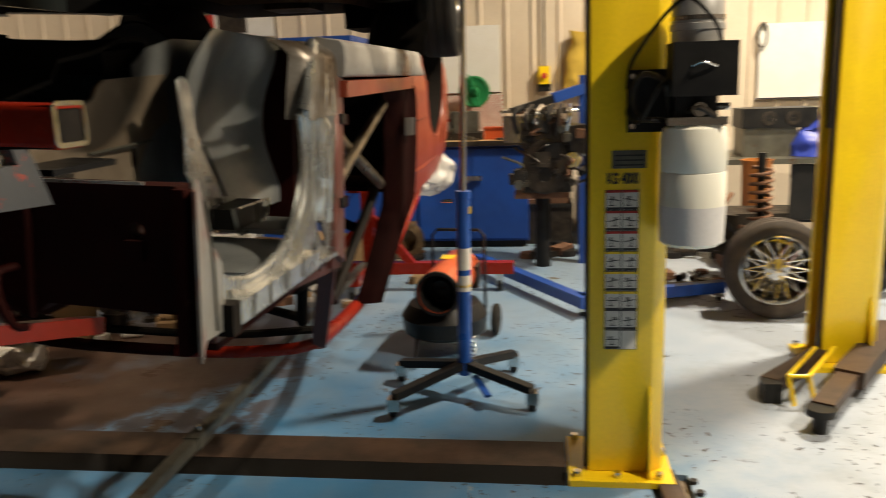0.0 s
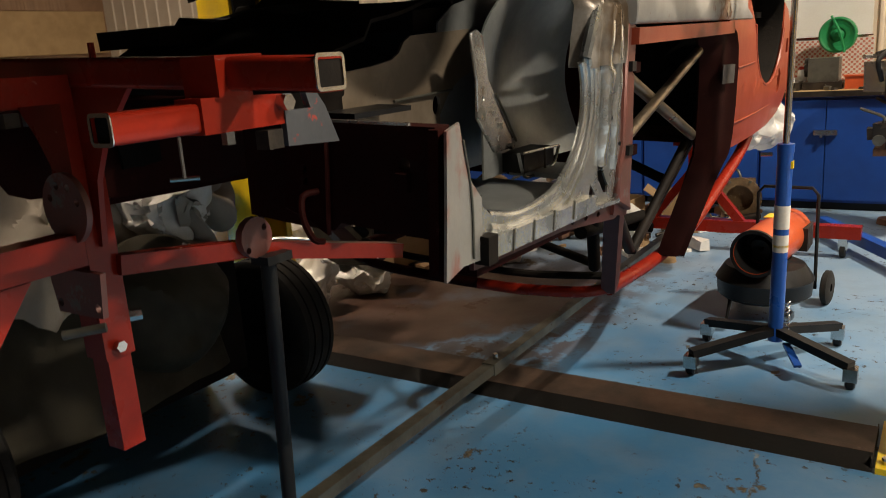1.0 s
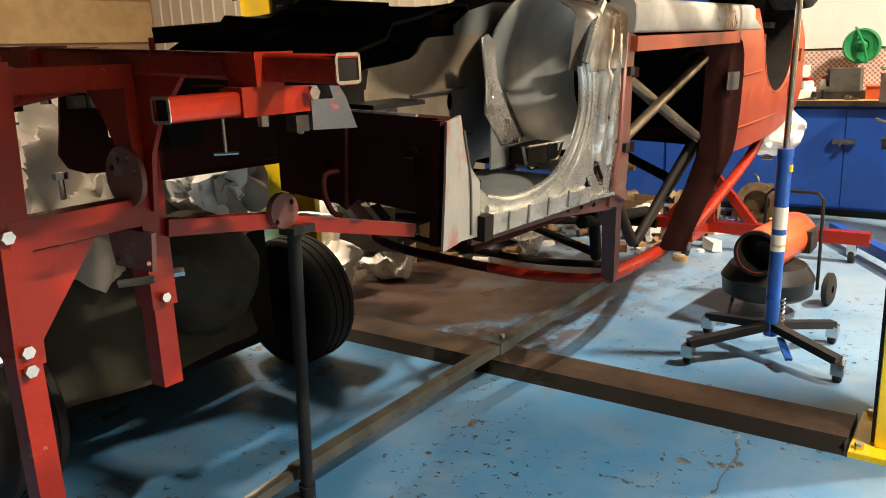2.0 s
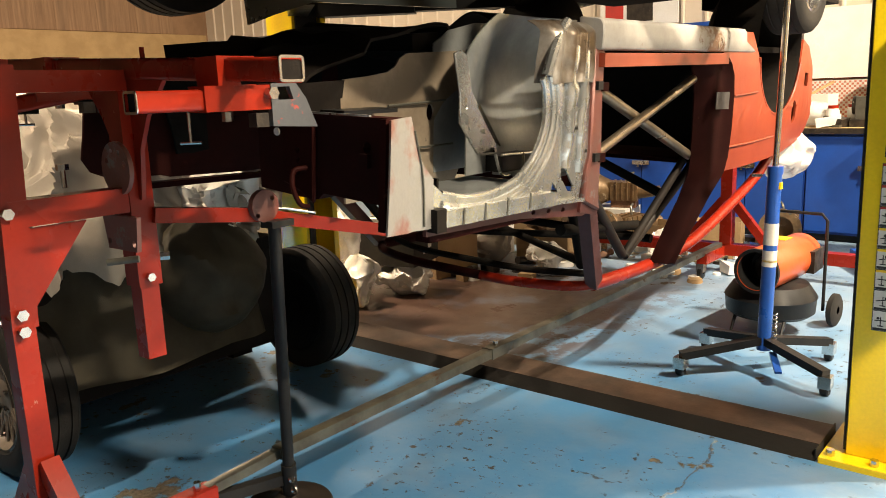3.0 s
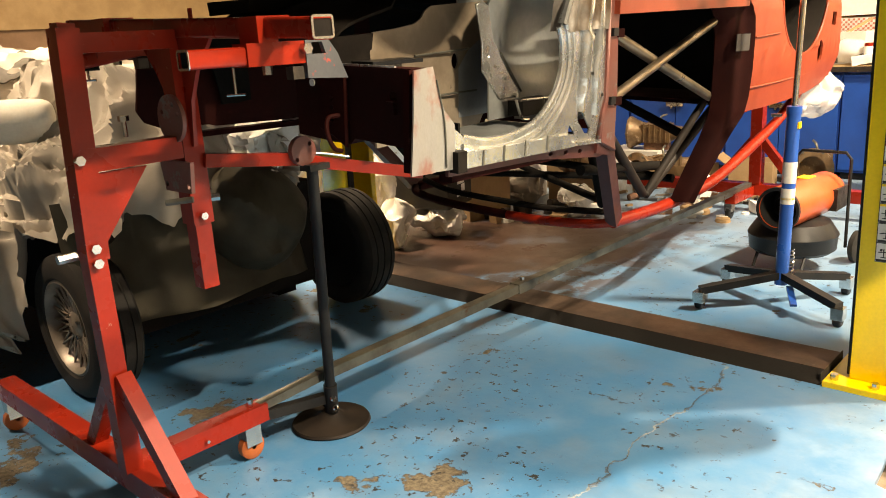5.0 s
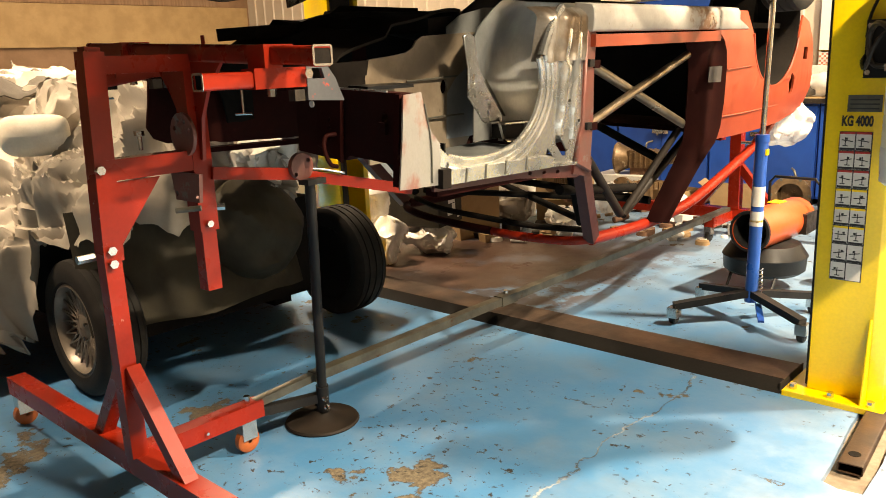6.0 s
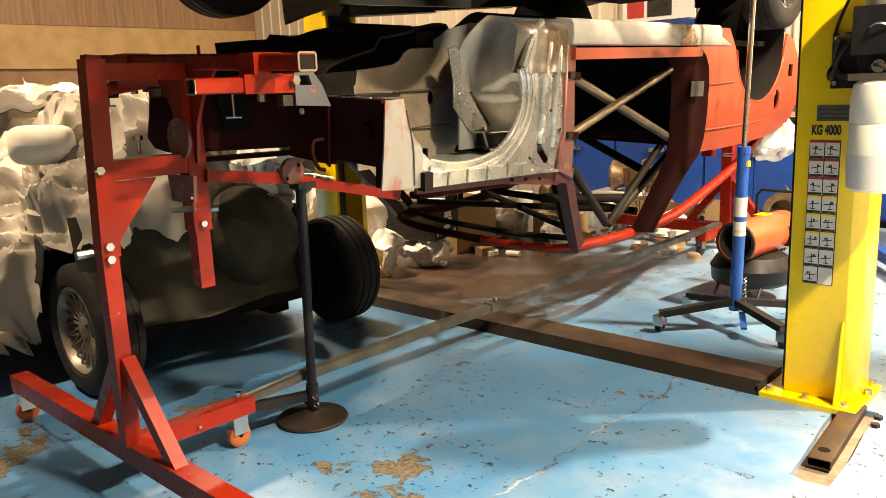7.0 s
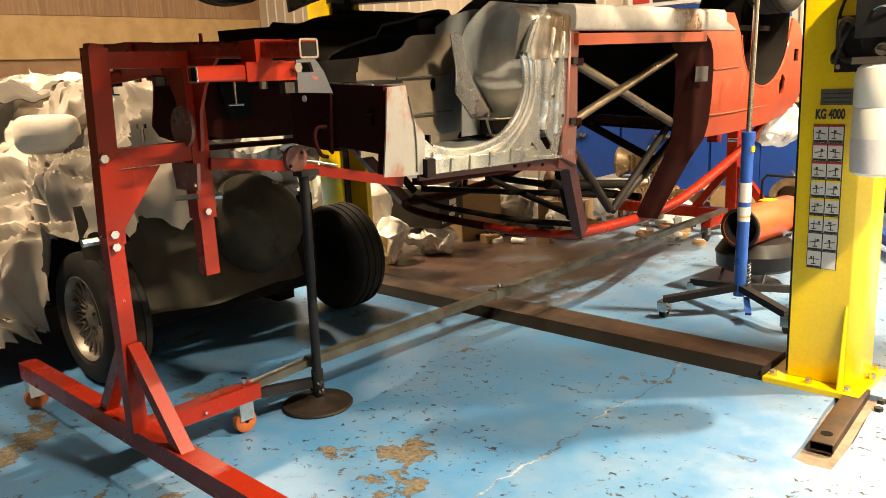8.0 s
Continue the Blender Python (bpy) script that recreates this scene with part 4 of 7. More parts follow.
# solid black block drawn for the shade in the rail's open end
part("rail_end", box((-0.50, 1.505, 0.968), (-0.466, 1.545, 1.030), 0.003), UNDERSEAL, shell, "black block for the shade in the open rail end")
part("lower_flange", bar((-0.485, 2.06, 0.972), (-0.480, 2.29, 0.958), 0.02, 0.012, 0.003), GREY, shell)
part("post_pressing", crumpled(pipe([(-0.512, 2.185, 1.08), (-0.510, 2.19, 1.18), (-0.506, 2.205, 1.30), (-0.512, 2.20, 1.36), (-0.515, 2.235, 1.46)], 0.036, 16, 8), 0.10, 0.010, 5), GREY, shell, "rounded steel pressing")
part("post_pressing", crumpled(pipe([(-0.505, 2.275, 1.05), (-0.502, 2.28, 1.20), (-0.502, 2.285, 1.34), (-0.506, 2.30, 1.45)], 0.026, 14, 8), 0.09, 0.009, 8), GREY, shell, "rounded steel pressing")
# black discs laid on the panel for the dark of bolt holes
for y, z in ((2.245, 1.33), (2.24, 1.20), (2.31, 1.12)):
    part("bolt_hole", cyl((-0.486, y, z), (-0.482, y, z), 0.006, 10), BLACK, shell)
part("post_flare", pipe([(-0.495, 2.065, 1.37), (-0.49, 2.085, 1.43), (-0.495, 2.13, 1.49), (-0.51, 2.20, 1.535)], 0.016, 8, 4), GREY, shell, "rounded steel pressing")


front_patch = [(1.30, 1.275), (1.29, 1.15), (1.268, 1.005), (1.40, 0.985), (1.515, 0.978), (1.515, 1.11), (1.475, 1.15), (1.45, 1.20), (1.43, 1.275)]
part("front_panel_patch", plate([front_patch], lambda u, v, d: (-0.487 - d + 0.41 * max(0.0, 1.43 - u), u, v), 0.006, cuts=2), PATCH, shell, "stained steel repair panel with red oxide")
part("patch_seam", pipe([(-0.484, 1.44, 1.24), (-0.484, 1.47, 1.12), (-0.484, 1.475, 0.99)], 0.0025, 6, 4), STEEL, shell)


def front_end():
    outline = [(-0.488, 1.275), (-0.99, 1.275), (-0.985, 1.06), (-0.82, 1.05), (-0.745, 1.05), (-0.725, 1.068), (-0.488, 1.058)]
    holes = [circle(-0.85, 1.225, 0.012, 10), circle(-0.56, 1.20, 0.014, 10), circle(-0.565, 1.155, 0.008, 10)]
    return plate([outline] + holes, lambda u, v, d: (u, 1.345 + d, v), 0.05)


part("nose_panel", front_end(), NOSE, shell, "dark red nose panel with small holes, darkened for shade")
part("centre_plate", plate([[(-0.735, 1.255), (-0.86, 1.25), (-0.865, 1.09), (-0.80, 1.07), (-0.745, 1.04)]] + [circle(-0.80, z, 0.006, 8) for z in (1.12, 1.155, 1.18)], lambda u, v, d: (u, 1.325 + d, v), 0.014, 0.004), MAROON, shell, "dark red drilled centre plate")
part("tow_bracket", pipe([(-0.765, 1.325, 1.135), (-0.775, 1.29, 1.13), (-0.765, 1.275, 1.09), (-0.75, 1.285, 1.045), (-0.745, 1.31, 1.035)], 0.007, 8, 3), MAROON, shell, "dark red bent tow bracket")
# pale disc painted on for the light seen through a hole
part("light_hole", cyl((-0.90, 1.338, 1.222), (-0.90, 1.343, 1.222), 0.011, 12), PAPER, shell, "pale disc for light showing through a hole")
part("nose_edge", bar((-0.462, 1.305, 1.006), (-0.465, 1.318, 1.275), 0.022, 0.03, 0.004, up=(0, 1, 0)), MAROON, shell)
part("nose_bracket", box((-0.575, 1.33, 1.15), (-0.545, 1.35, 1.185), 0.005), NOSE, shell)
# black plate added where the gap under the nose is only dark
part("dark_gap_plate", box((-0.73, 1.58, 0.985), (-0.53, 1.588, 1.10), 0.002), UNDERSEAL, shell, "black plate added for the dark gap under the nose")
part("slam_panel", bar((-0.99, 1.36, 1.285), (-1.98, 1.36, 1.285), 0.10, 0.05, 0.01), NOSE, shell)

# inner wing, chassis rail and wheel well
inner = [(1.58, 1.345), (1.60, 1.358), (1.70, 1.366), (1.79, 1.378), (1.825, 1.395), (1.845, 1.420), (1.88, 1.436), (2.18, 1.45), (2.20, 1.30), (2.20, 1.08), (2.14, 0.99), (1.58, 0.99)]
inner_front = [(1.12, 1.29), (1.12, 1.33), (1.30, 1.34), (1.59, 1.352), (1.59, 1.10), (1.47, 1.10), (1.42, 1.27)]
hole_in = circle(2.00, 1.245, 0.020, 12, 1.4)


def inner_wing():
    return plate([inner, hole_in], lambda u, v, d: (-0.905 + 0.04 * math.sin((u - 1.1) * 4) * (1.46 - v) - d, u, v), 0.008, cuts=2)


part("inner_wing", inner_wing(), BROWN, shell, "brown stained bare steel inner wing")
far_inner = [(1.28, 1.13), (1.29, 1.37), (1.60, 1.40), (1.85, 1.45), (2.20, 1.46), (2.24, 1.03), (1.95, 1.02), (1.75, 1.01), (1.45, 1.02), (1.34, 1.05)]
# far inner wing and wing end carry the engine bay's shade as colour
part("inner_wing", plate([far_inner], lambda u, v, d: (-1.600 - 0.03 * math.sin((u - 1.2) * 4) - d, u, v), 0.010, cuts=2), NOSE, shell, "far inner wing, darkened for shade")
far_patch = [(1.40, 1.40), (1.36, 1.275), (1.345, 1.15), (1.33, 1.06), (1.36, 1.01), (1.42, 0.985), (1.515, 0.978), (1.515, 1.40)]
part("front_panel", plate([far_patch], lambda u, v, d: (-2.005 - d, u, v), 0.012, 0.003), NOSE, shell, "far front wing end, darkened for shade")
both("front_rail_web", lambda: crumpled(plate([inner_front], lambda u, v, d: (-0.90 - d, u, v), 0.012, cuts=3), 0.12, 0.014, 2), UNDERSEAL, "black undersealed front rail")
part("inner_seam", pipe([(-0.895, 1.78, 1.275), (-0.893, 1.92, 1.28), (-0.893, 2.06, 1.285)], 0.004, 6, 4), STEEL, shell)
part("inner_seam", pipe([(-0.895, 1.62, 1.10), (-0.893, 1.85, 1.13), (-0.893, 2.10, 1.135)], 0.004, 6, 4), STEEL, shell)
part("rubber_stop", box((-0.90, 1.50, 1.262), (-0.80, 1.72, 1.274), 0.004), BLACK, shell)
part("ledge_edge", bar((-0.54, 1.338, 1.279), (-0.86, 1.338, 1.279), 0.008, 0.005, 0.001), GREY, shell, "bright folded sheet edge")


def brace():
    strip = [(1.949, 1.437), (1.985, 1.448), (2.016, 1.432), (2.042, 1.318), (2.077, 1.273), (2.198, 1.128), (2.185, 1.109), (2.076, 1.109), (1.981, 1.213), (1.980, 1.310)]
    return plate([strip, circle(2.011, 1.266, 0.005, 8)], lambda u, v, d: (-0.764 - d, u, v), 0.010, 0.003)


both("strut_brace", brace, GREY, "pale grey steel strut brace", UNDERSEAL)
part("brace_edge", pipe([(-0.760, 2.077, 1.273), (-0.760, 2.198, 1.128)], 0.004, 6, 0), STEEL, shell)
for p in ((-0.764, 2.166, 1.117), (-0.764, 2.111, 1.183)):
    bolt(shell, p, (1, 0, 0), 0.010, 0.01)


def well():
    """The wide smooth dished side of the footwell behind the hinge post."""
    def f(u, v):
        y = 2.02 + 0.69 * u
        top = 1.43 + 0.14 * min(1, (y - 2.02) / 0.17) ** 0.7
        z = 1.04 + (top - 1.04) * v
        r = ((y - 2.42) / 0.40) ** 2 + ((z - 1.30) / 0.30) ** 2
        deep = max(0, 1 - r)
        return (-0.776 - 0.085 * math.sin(deep * math.pi / 2) ** 2, y, z)
    return grid(f, 48, 40, 0.006)


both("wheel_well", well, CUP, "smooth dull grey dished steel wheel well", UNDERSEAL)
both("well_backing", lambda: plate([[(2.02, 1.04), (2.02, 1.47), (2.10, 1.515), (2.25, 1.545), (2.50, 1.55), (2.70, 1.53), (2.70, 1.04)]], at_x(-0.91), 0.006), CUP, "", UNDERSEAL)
both("well_floor", lambda: plate([[(1.78, -0.86), (2.16, -0.86), (2.16, -0.56), (1.82, -0.54)]], lambda u, v, d: (v, u, 1.012 + 0.02 * (u - 1.8) - d), 0.006), CUP, "", UNDERSEAL)
part("tray", box((-0.77, 2.17, 1.03), (-0.56, 2.36, 1.045), 0.006), CUP, shell)
part("tray_box", box((-0.78, 2.13, 1.046), (-0.70, 2.33, 1.10), 0.012), BLACK, shell, "black bracket in the wheel well")
part("tray_edge", pipe([(-0.69, 2.075, 1.112), (-0.69, 2.105, 1.05), (-0.69, 2.15, 1.035), (-0.69, 2.30, 1.045), (-0.69, 2.345, 1.10)], 0.005, 8, 4), GREY, shell, "bright folded steel edge")
part("tray_edge", pipe([(-0.69, 2.11, 1.108), (-0.69, 2.24, 1.104), (-0.69, 2.345, 1.10)], 0.004, 8, 3), GREY, shell)
part("tray_edge", pipe([(-0.688, 2.24, 1.104), (-0.688, 2.245, 1.045)], 0.004, 8, 0), STEEL, shell)

# hinge post, sills, floor
holes_in = [circle(2.02 + 0.09 * k, 0.948 - 0.008 * k, 0.012, 10, 0.7) for k in range(3)]
part("scuttle_side", plate([[(1.50, 0.974), (2.0, 0.964), (2.28, 0.952), (2.41, 0.905), (2.33, 0.892), (2.22, 0.905), (1.95, 0.938), (1.50, 0.955)]] + holes_in, lambda u, v, d: (-0.50 - d, u, v), 0.012), WINE, shell, "dark red scuttle side with holes")
both("hinge_post", lambda: plate([[(2.335, 1.46), (2.405, 1.45), (2.40, 1.30), (2.41, 1.12), (2.405, 0.95), (2.42, 0.90), (2.30, 0.95), (2.315, 1.06), (2.335, 1.10)]], at_x(-0.478), 0.035, 0.006), PINK, "worn pinkish door hinge post", MAROON)
for z in (1.335, 1.095):
    part("hinge", box((-0.480, 2.345, z - 0.014), (-0.466, 2.378, z + 0.014), 0.004), BLACK, shell, "black door hinge")
    part("hinge_plate", box((-0.480, 2.385, z - 0.02), (-0.470, 2.425, z + 0.010), 0.004), MAROON, shell)


def sill():
    prof = [(-0.55, 1.450), (-0.466, 1.450), (-0.457, 1.458), (-0.455, 1.500), (-0.458, 1.535), (-0.470, 1.553), (-0.55, 1.560)]
    return plate([prof], lambda u, v, d: (u, 2.345 + (1.37 + (0.14 if v < 1.5 else 0.0) if d > 0.5 else 0.0), v + (0.012 if d > 0.5 else 0.0)), 1.0, 0.004)


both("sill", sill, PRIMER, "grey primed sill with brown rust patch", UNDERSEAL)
both("sill_flange", lambda: bar((-0.480, 2.36, 1.418), (-0.480, 3.50, 1.432), 0.05, 0.046, 0.010), SHELL_RED)


def floor_pan():
    def f(u, v):
        x = -0.60 - 1.30 * u
        y = 2.68 + 1.47 * v
        z = 1.52 + 0.10 * math.exp(-((x - XC) / 0.14) ** 2) + 0.012 * (math.sin(y * 22) > 0.3) * (abs(x - XC) > 0.2)
        return (x, y, z)
    return grid(f, 40, 40, 0.006)


def hump():
    """Irregular undersealed tunnel and footwell bulges above the engine bay."""
    def f(u, v):
        y = 1.45 + 1.25 * u
        x = -0.92 - 0.70 * v
        z = 1.36 + 0.13 * math.sin(math.pi * min(1, u * 1.05)) ** 0.6 + 0.03 * noise.noise(Vector((x * 5, y * 4, 0)))
        if 0.22 < u < 0.55:
            z += 0.035
        return (x, y, z)
    return grid(f, 40, 20, 0.01)


part("tunnel_hump", hump(), UNDERSEAL, shell, "lumpy black undersealed footwell and tunnel")
def post_root(u, v):
    """Stained flared end of the sill above the hinge post, with upright folds."""
    y = 2.055 + 0.30 * u
    z = 1.345 + 0.195 * v
    fold_in = 0.05 * max(0, 1 - u / 0.12) ** 2 + 0.05 * max(0, (v - 0.75) / 0.25) ** 2
    ridge = sum(h * math.exp(-((u - c - 0.05 * v) / w) ** 2) for c, w, h in ((0.16, 0.06, 0.016), (0.42, 0.07, 0.018), (0.68, 0.06, 0.015), (0.88, 0.05, 0.010)))
    p = Vector((-0.486 - fold_in + ridge * (1 - 0.5 * v), y + 0.035 * v * (1 - u), z))
    return p + noise.noise_vector(p * 18) * 0.005


bm = plate([[(3.30, 1.558), (3.33, 1.50), (3.345, 1.535), (3.37, 1.47), (3.385, 1.52), (3.42, 1.485), (3.44, 1.54), (3.48, 1.515), (3.49, 1.558)]], lambda u, v, d: (-0.4555 - 1.0 * max(0, v - 1.525) ** 1.1 + d, u, v), 0.002)
part("rust_stain", bm, BROWN, shell, "dark brown run of old sealant")
part("post_root", grid(post_root, 44, 22, 0.005), STAINED, shell, "brown stained crumpled sill end")
part("floor_pan", floor_pan(), UNDERSEAL, shell, "black undersealed floor pan")
part("subframe", crumpled(bar((-0.95, 2.02, 1.475), (-1.60, 2.02, 1.475), 0.14, 0.06, 0.02), 0.2, 0.02, 4), UNDERSEAL, shell)
part("subframe", crumpled(bar((-1.55, 1.50, 1.44), (-1.58, 2.0, 1.47), 0.26, 0.05, 0.02), 0.2, 0.02, 6), UNDERSEAL, shell)
part("bulkhead", box((-1.78, 2.68, 0.93), (-0.72, 2.71, 1.53), 0.006), MAROON, shell)
part("scuttle", bar((-0.52, 2.36, 0.935), (-1.98, 2.36, 0.935), 0.16, 0.035, 0.008), MAROON, shell)
both("scuttle_rail", lambda: bar((-0.53, 1.52, 0.945), (-0.53, 2.42, 0.925), 0.05, 0.022, 0.005), MAROON)

# rear quarters
WA = (4.28, 1.50)


def quarter():
    arch = [(WA[0] + 0.36 * math.cos(a), WA[1] + 0.345 * math.sin(a)) for a in (math.radians(d) for d in range(188, 353, 8))]
    outline = [(3.46, 1.455), (3.50, 1.555), (3.86, 1.555)] + arch + [(4.72, 1.545), (4.84, 1.51), (4.90, 1.42), (4.96, 1.27), (4.97, 1.12), (4.90, 1.03), (4.76, 0.975), (4.50, 0.935), (4.2, 0.92), (3.85, 0.915), (3.54, 0.92), (3.572, 0.96), (3.592, 1.02), (3.60, 1.12), (3.598, 1.26), (3.588, 1.34), (3.56, 1.405), (3.52, 1.44)]
    lamp = [(4.74, 1.365), (4.82, 1.362), (4.82, 1.29), (4.74, 1.293)]
    flap = circle(4.57, 1.155, 0.042, 14, 1.5)

    def place(u, v, d):
        bow = 0.16 * max(0, 1.12 - v) ** 1.2 + 0.10 * max(0, v - 1.40)
        tail = 0.05 * max(0, u - 4.30) ** 2
        crease = 0.004 * math.exp(-((v - 1.19) / 0.012) ** 2)
        return (-0.458 - bow * 1.4 - tail + crease - d, u, v)
    return plate([outline, lamp, flap], place, 0.012, cuts=5)


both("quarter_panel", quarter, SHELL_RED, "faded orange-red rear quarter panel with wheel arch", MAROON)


def rear_well():
    return lathe((-0.475, WA[0], WA[1]), (-1, 0, 0), [(0, 0.352), (0.02, 0.345), (0.24, 0.335), (0.30, 0.25), (0.31, 0.01)], 40)


both("rear_wheel_well", rear_well, UNDERSEAL, "black inner wheel arch")
both("arch_edge", lambda: add_pipe(bmesh.new(), [(-0.462 - 0.05 * max(0, WA[0] + 0.36 * math.cos(a) - 4.30) ** 2, WA[0] + 0.36 * math.cos(a), WA[1] + 0.345 * math.sin(a)) for a in (math.radians(d) for d in range(190, 352, 6))], 0.008, 6), SHELL_RED)


def jamb():
    pts = [(1.455, 3.46, 3.30), (1.43, 3.53, 3.33), (1.37, 3.578, 3.37), (1.28, 3.598, 3.40), (1.12, 3.602, 3.41), (0.99, 3.585, 3.41), (0.90, 3.545, 3.40), (0.80, 3.46, 3.37), (0.68, 3.37, 3.30), (0.58, 3.295, 3.245), (0.53, 3.262, 3.225)]

    def f(u, v):
        s = u * (len(pts) - 1)
        k = min(int(s), len(pts) - 2)
        w = s - k
        z = pts[k][0] * (1 - w) + pts[k + 1][0] * w
        a = pts[k][1] * (1 - w) + pts[k + 1][1] * w
        b = pts[k][2] * (1 - w) + pts[k + 1][2] * w
        lean = 0.16 * max(0, 0.93 - z) ** 0.9
        x = -0.468 - lean - 0.10 * v ** 1.5 - 0.012 * math.sin(v * math.pi * 2)
        return (x, a + (b - a) * v, z)
    return grid(f, 40, 10, 0.02)


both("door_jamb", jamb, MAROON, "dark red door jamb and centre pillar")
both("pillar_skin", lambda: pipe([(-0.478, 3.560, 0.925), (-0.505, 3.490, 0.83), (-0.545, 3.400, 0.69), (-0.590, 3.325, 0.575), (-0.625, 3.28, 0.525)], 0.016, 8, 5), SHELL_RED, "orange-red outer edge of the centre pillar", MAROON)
both("swage_line", lambda: pipe([(-0.4535, 3.605, 1.268), (-0.4535, 3.75, 1.272), (-0.4535, 3.915, 1.278)], 0.004, 6, 4), SHELL_RED, "pressed swage line", MAROON)
both("swage_line", lambda: pipe([(-0.466, 3.60, 1.035), (-0.468, 4.0, 1.035), (-0.474, 4.5, 1.05), (-0.486, 4.90, 1.08)], 0.0045, 6, 6), SHELL_RED, "pressed swage line", MAROON)
part("jamb_label", bar((-0.452, 3.530, 1.25), (-0.478, 3.445, 1.25), 0.004, 0.075, 0), GREY_LABEL, shell, "square grey sticker on the jamb")
part("tail_panel", box((-2.02, 4.87, 1.00), (-0.50, 4.90, 1.48), 0.01), SHELL_RED, shell)
part("boot_floor", box((-1.92, 3.95, 1.47), (-0.58, 4.82, 1.50), 0.01), UNDERSEAL, shell)
part("seat_bulkhead", box((-1.95, 3.90, 0.98), (-0.55, 3.92, 1.50), 0.01), UNDERSEAL, shell)
part("boot_edge", bar((-0.60, 4.0, 0.935), (-1.90, 4.0, 0.935), 0.5, 0.02, 0.006), MAROON, shell)

# roof frame
both("roof_rail", lambda: pipe([(-0.66, 2.73, 0.53), (-0.645, 3.10, 0.520), (-0.635, 3.40, 0.530), (-0.625, 3.70, 0.565), (-0.615, 4.12, 0.675), (-0.60, 4.45, 0.79), (-0.60, 4.68, 0.90), (-0.60, 4.78, 0.98)], 0.028, 12, 6), RED, "glossy red roof rail", MAROON)
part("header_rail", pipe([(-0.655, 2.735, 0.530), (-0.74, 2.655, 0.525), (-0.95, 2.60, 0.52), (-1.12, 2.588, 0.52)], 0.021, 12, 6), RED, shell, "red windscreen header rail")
# far half of the red rail, its shade put into the colour
part("header_rail", pipe([(-1.12, 2.588, 0.52), (XC, 2.585, 0.52), (-1.55, 2.60, 0.52), (-1.76, 2.655, 0.525), (-1.845, 2.735, 0.53)], 0.0205, 12, 6), MAROON, shell, "windscreen header rail, far half darkened for shade")
part("header_channel", pipe([(-0.68, 2.78, 0.560), (-0.95, 2.67, 0.56), (XC, 2.655, 0.56), (-1.55, 2.67, 0.56), (-1.82, 2.78, 0.560)], 0.015, 8, 6), UNDERSEAL, shell)
both("front_pillar", lambda: bar((-0.525, 2.40, 0.94), (-0.652, 2.725, 0.54), 0.058, 0.05, 0.016, up=(1, 0, 0)), WINE, "dark red windscreen pillar")
both("pillar_root", lambda: bar((-0.52, 2.30, 0.945), (-0.53, 2.44, 0.915), 0.07, 0.06, 0.018, up=(1, 0, 0)), WINE)

# cage tubes
for name, pts, r, m in (
    ("door_bar", [(-0.585, 2.47, 1.345), (-0.575, 3.42, 1.005)], 0.021, CAGE),
    ("door_bar", [(-0.555, 2.43, 1.065), (-0.555, 3.36, 1.345)], 0.019, CAGE),
    ("cage_tube", [(-0.62, 2.50, 1.02), (-0.70, 3.06, 0.59)], 0.022, BLACK_TUBE),
    ("cage_tube", [(-0.60, 3.42, 0.98), (-0.70, 3.08, 0.58)], 0.019, BLACK_TUBE),
    ("cage_tube", [(-0.66, 2.46, 0.80), (-0.70, 3.20, 0.70)], 0.022, UNDERSEAL),
    ("cage_tube", [(-0.72, 3.40, 0.60), (-1.78, 3.40, 0.60)], 0.021, UNDERSEAL),
    ("cage_tube", [(-0.74, 2.78, 0.60), (-1.76, 3.36, 0.60)], 0.017, UNDERSEAL),
    ("cage_tube", [(-1.76, 2.78, 0.61), (-0.74, 3.36, 0.61)], 0.017, UNDERSEAL),
    ("cage_tube", [(-0.64, 2.50, 0.90), (-0.72, 2.74, 0.60)], 0.022, UNDERSEAL),
    ("cage_tube", [(-1.86, 2.50, 0.90), (-1.78, 2.74, 0.60)], 0.022, UNDERSEAL),
    ("cage_tube", [(-0.70, 3.08, 0.58), (-0.66, 3.86, 1.02)], 0.022, BLACK_TUBE),
    ("cage_tube", [(-1.80, 3.08, 0.58), (-1.84, 3.86, 1.02)], 0.022, BLACK_TUBE),
    ("cage_tube", [(-0.68, 3.45, 0.80), (-1.82, 3.45, 1.25)], 0.022, UNDERSEAL),
    ("cage_tube", [(-1.88, 2.50, 1.30), (-1.86, 3.40, 1.05)], 0.022, BLACK_TUBE),
    ("cage_tube", [(-0.60, 2.52, 0.90), (-1.90, 2.52, 0.90)], 0.022, UNDERSEAL),
):
    part(name, pipe(pts, r, 12, 0), m, shell, "bare steel door cross bar" if name == "door_bar" else "")
# film wrapped over the tail
film = thing("plastic_film", "crumpled clear plastic film hanging off the tail", "plastic film")
def film_shape(u, v):
    a, b = u * math.tau, v * math.pi
    p = Vector((0.14 * math.sin(b) * math.cos(a), 0.20 * math.sin(b) * math.sin(a), 0.15 * math.cos(b)))
    q = Vector((-0.62, 4.93, 0.905)) + p + Vector((0, 0.25 * p.z * -0.5, 0))
    return q + noise.noise_vector(q * 8) * 0.055 + noise.noise_vector(q * 19 + Vector((3, 0, 0))) * 0.03
part("film_sheet", grid(film_shape, 56, 36), FILM, film)
def film_tail(u, v):
    p = Vector((-0.56 - 0.25 * u, 4.84 + 0.10 * v + 0.02 * math.sin(8 * u), 1.06 - 0.12 * v))
    return p + noise.noise_vector(p * 11) * 0.03
part("film_flap", grid(film_tail, 24, 12, 0.002), FILM, film)

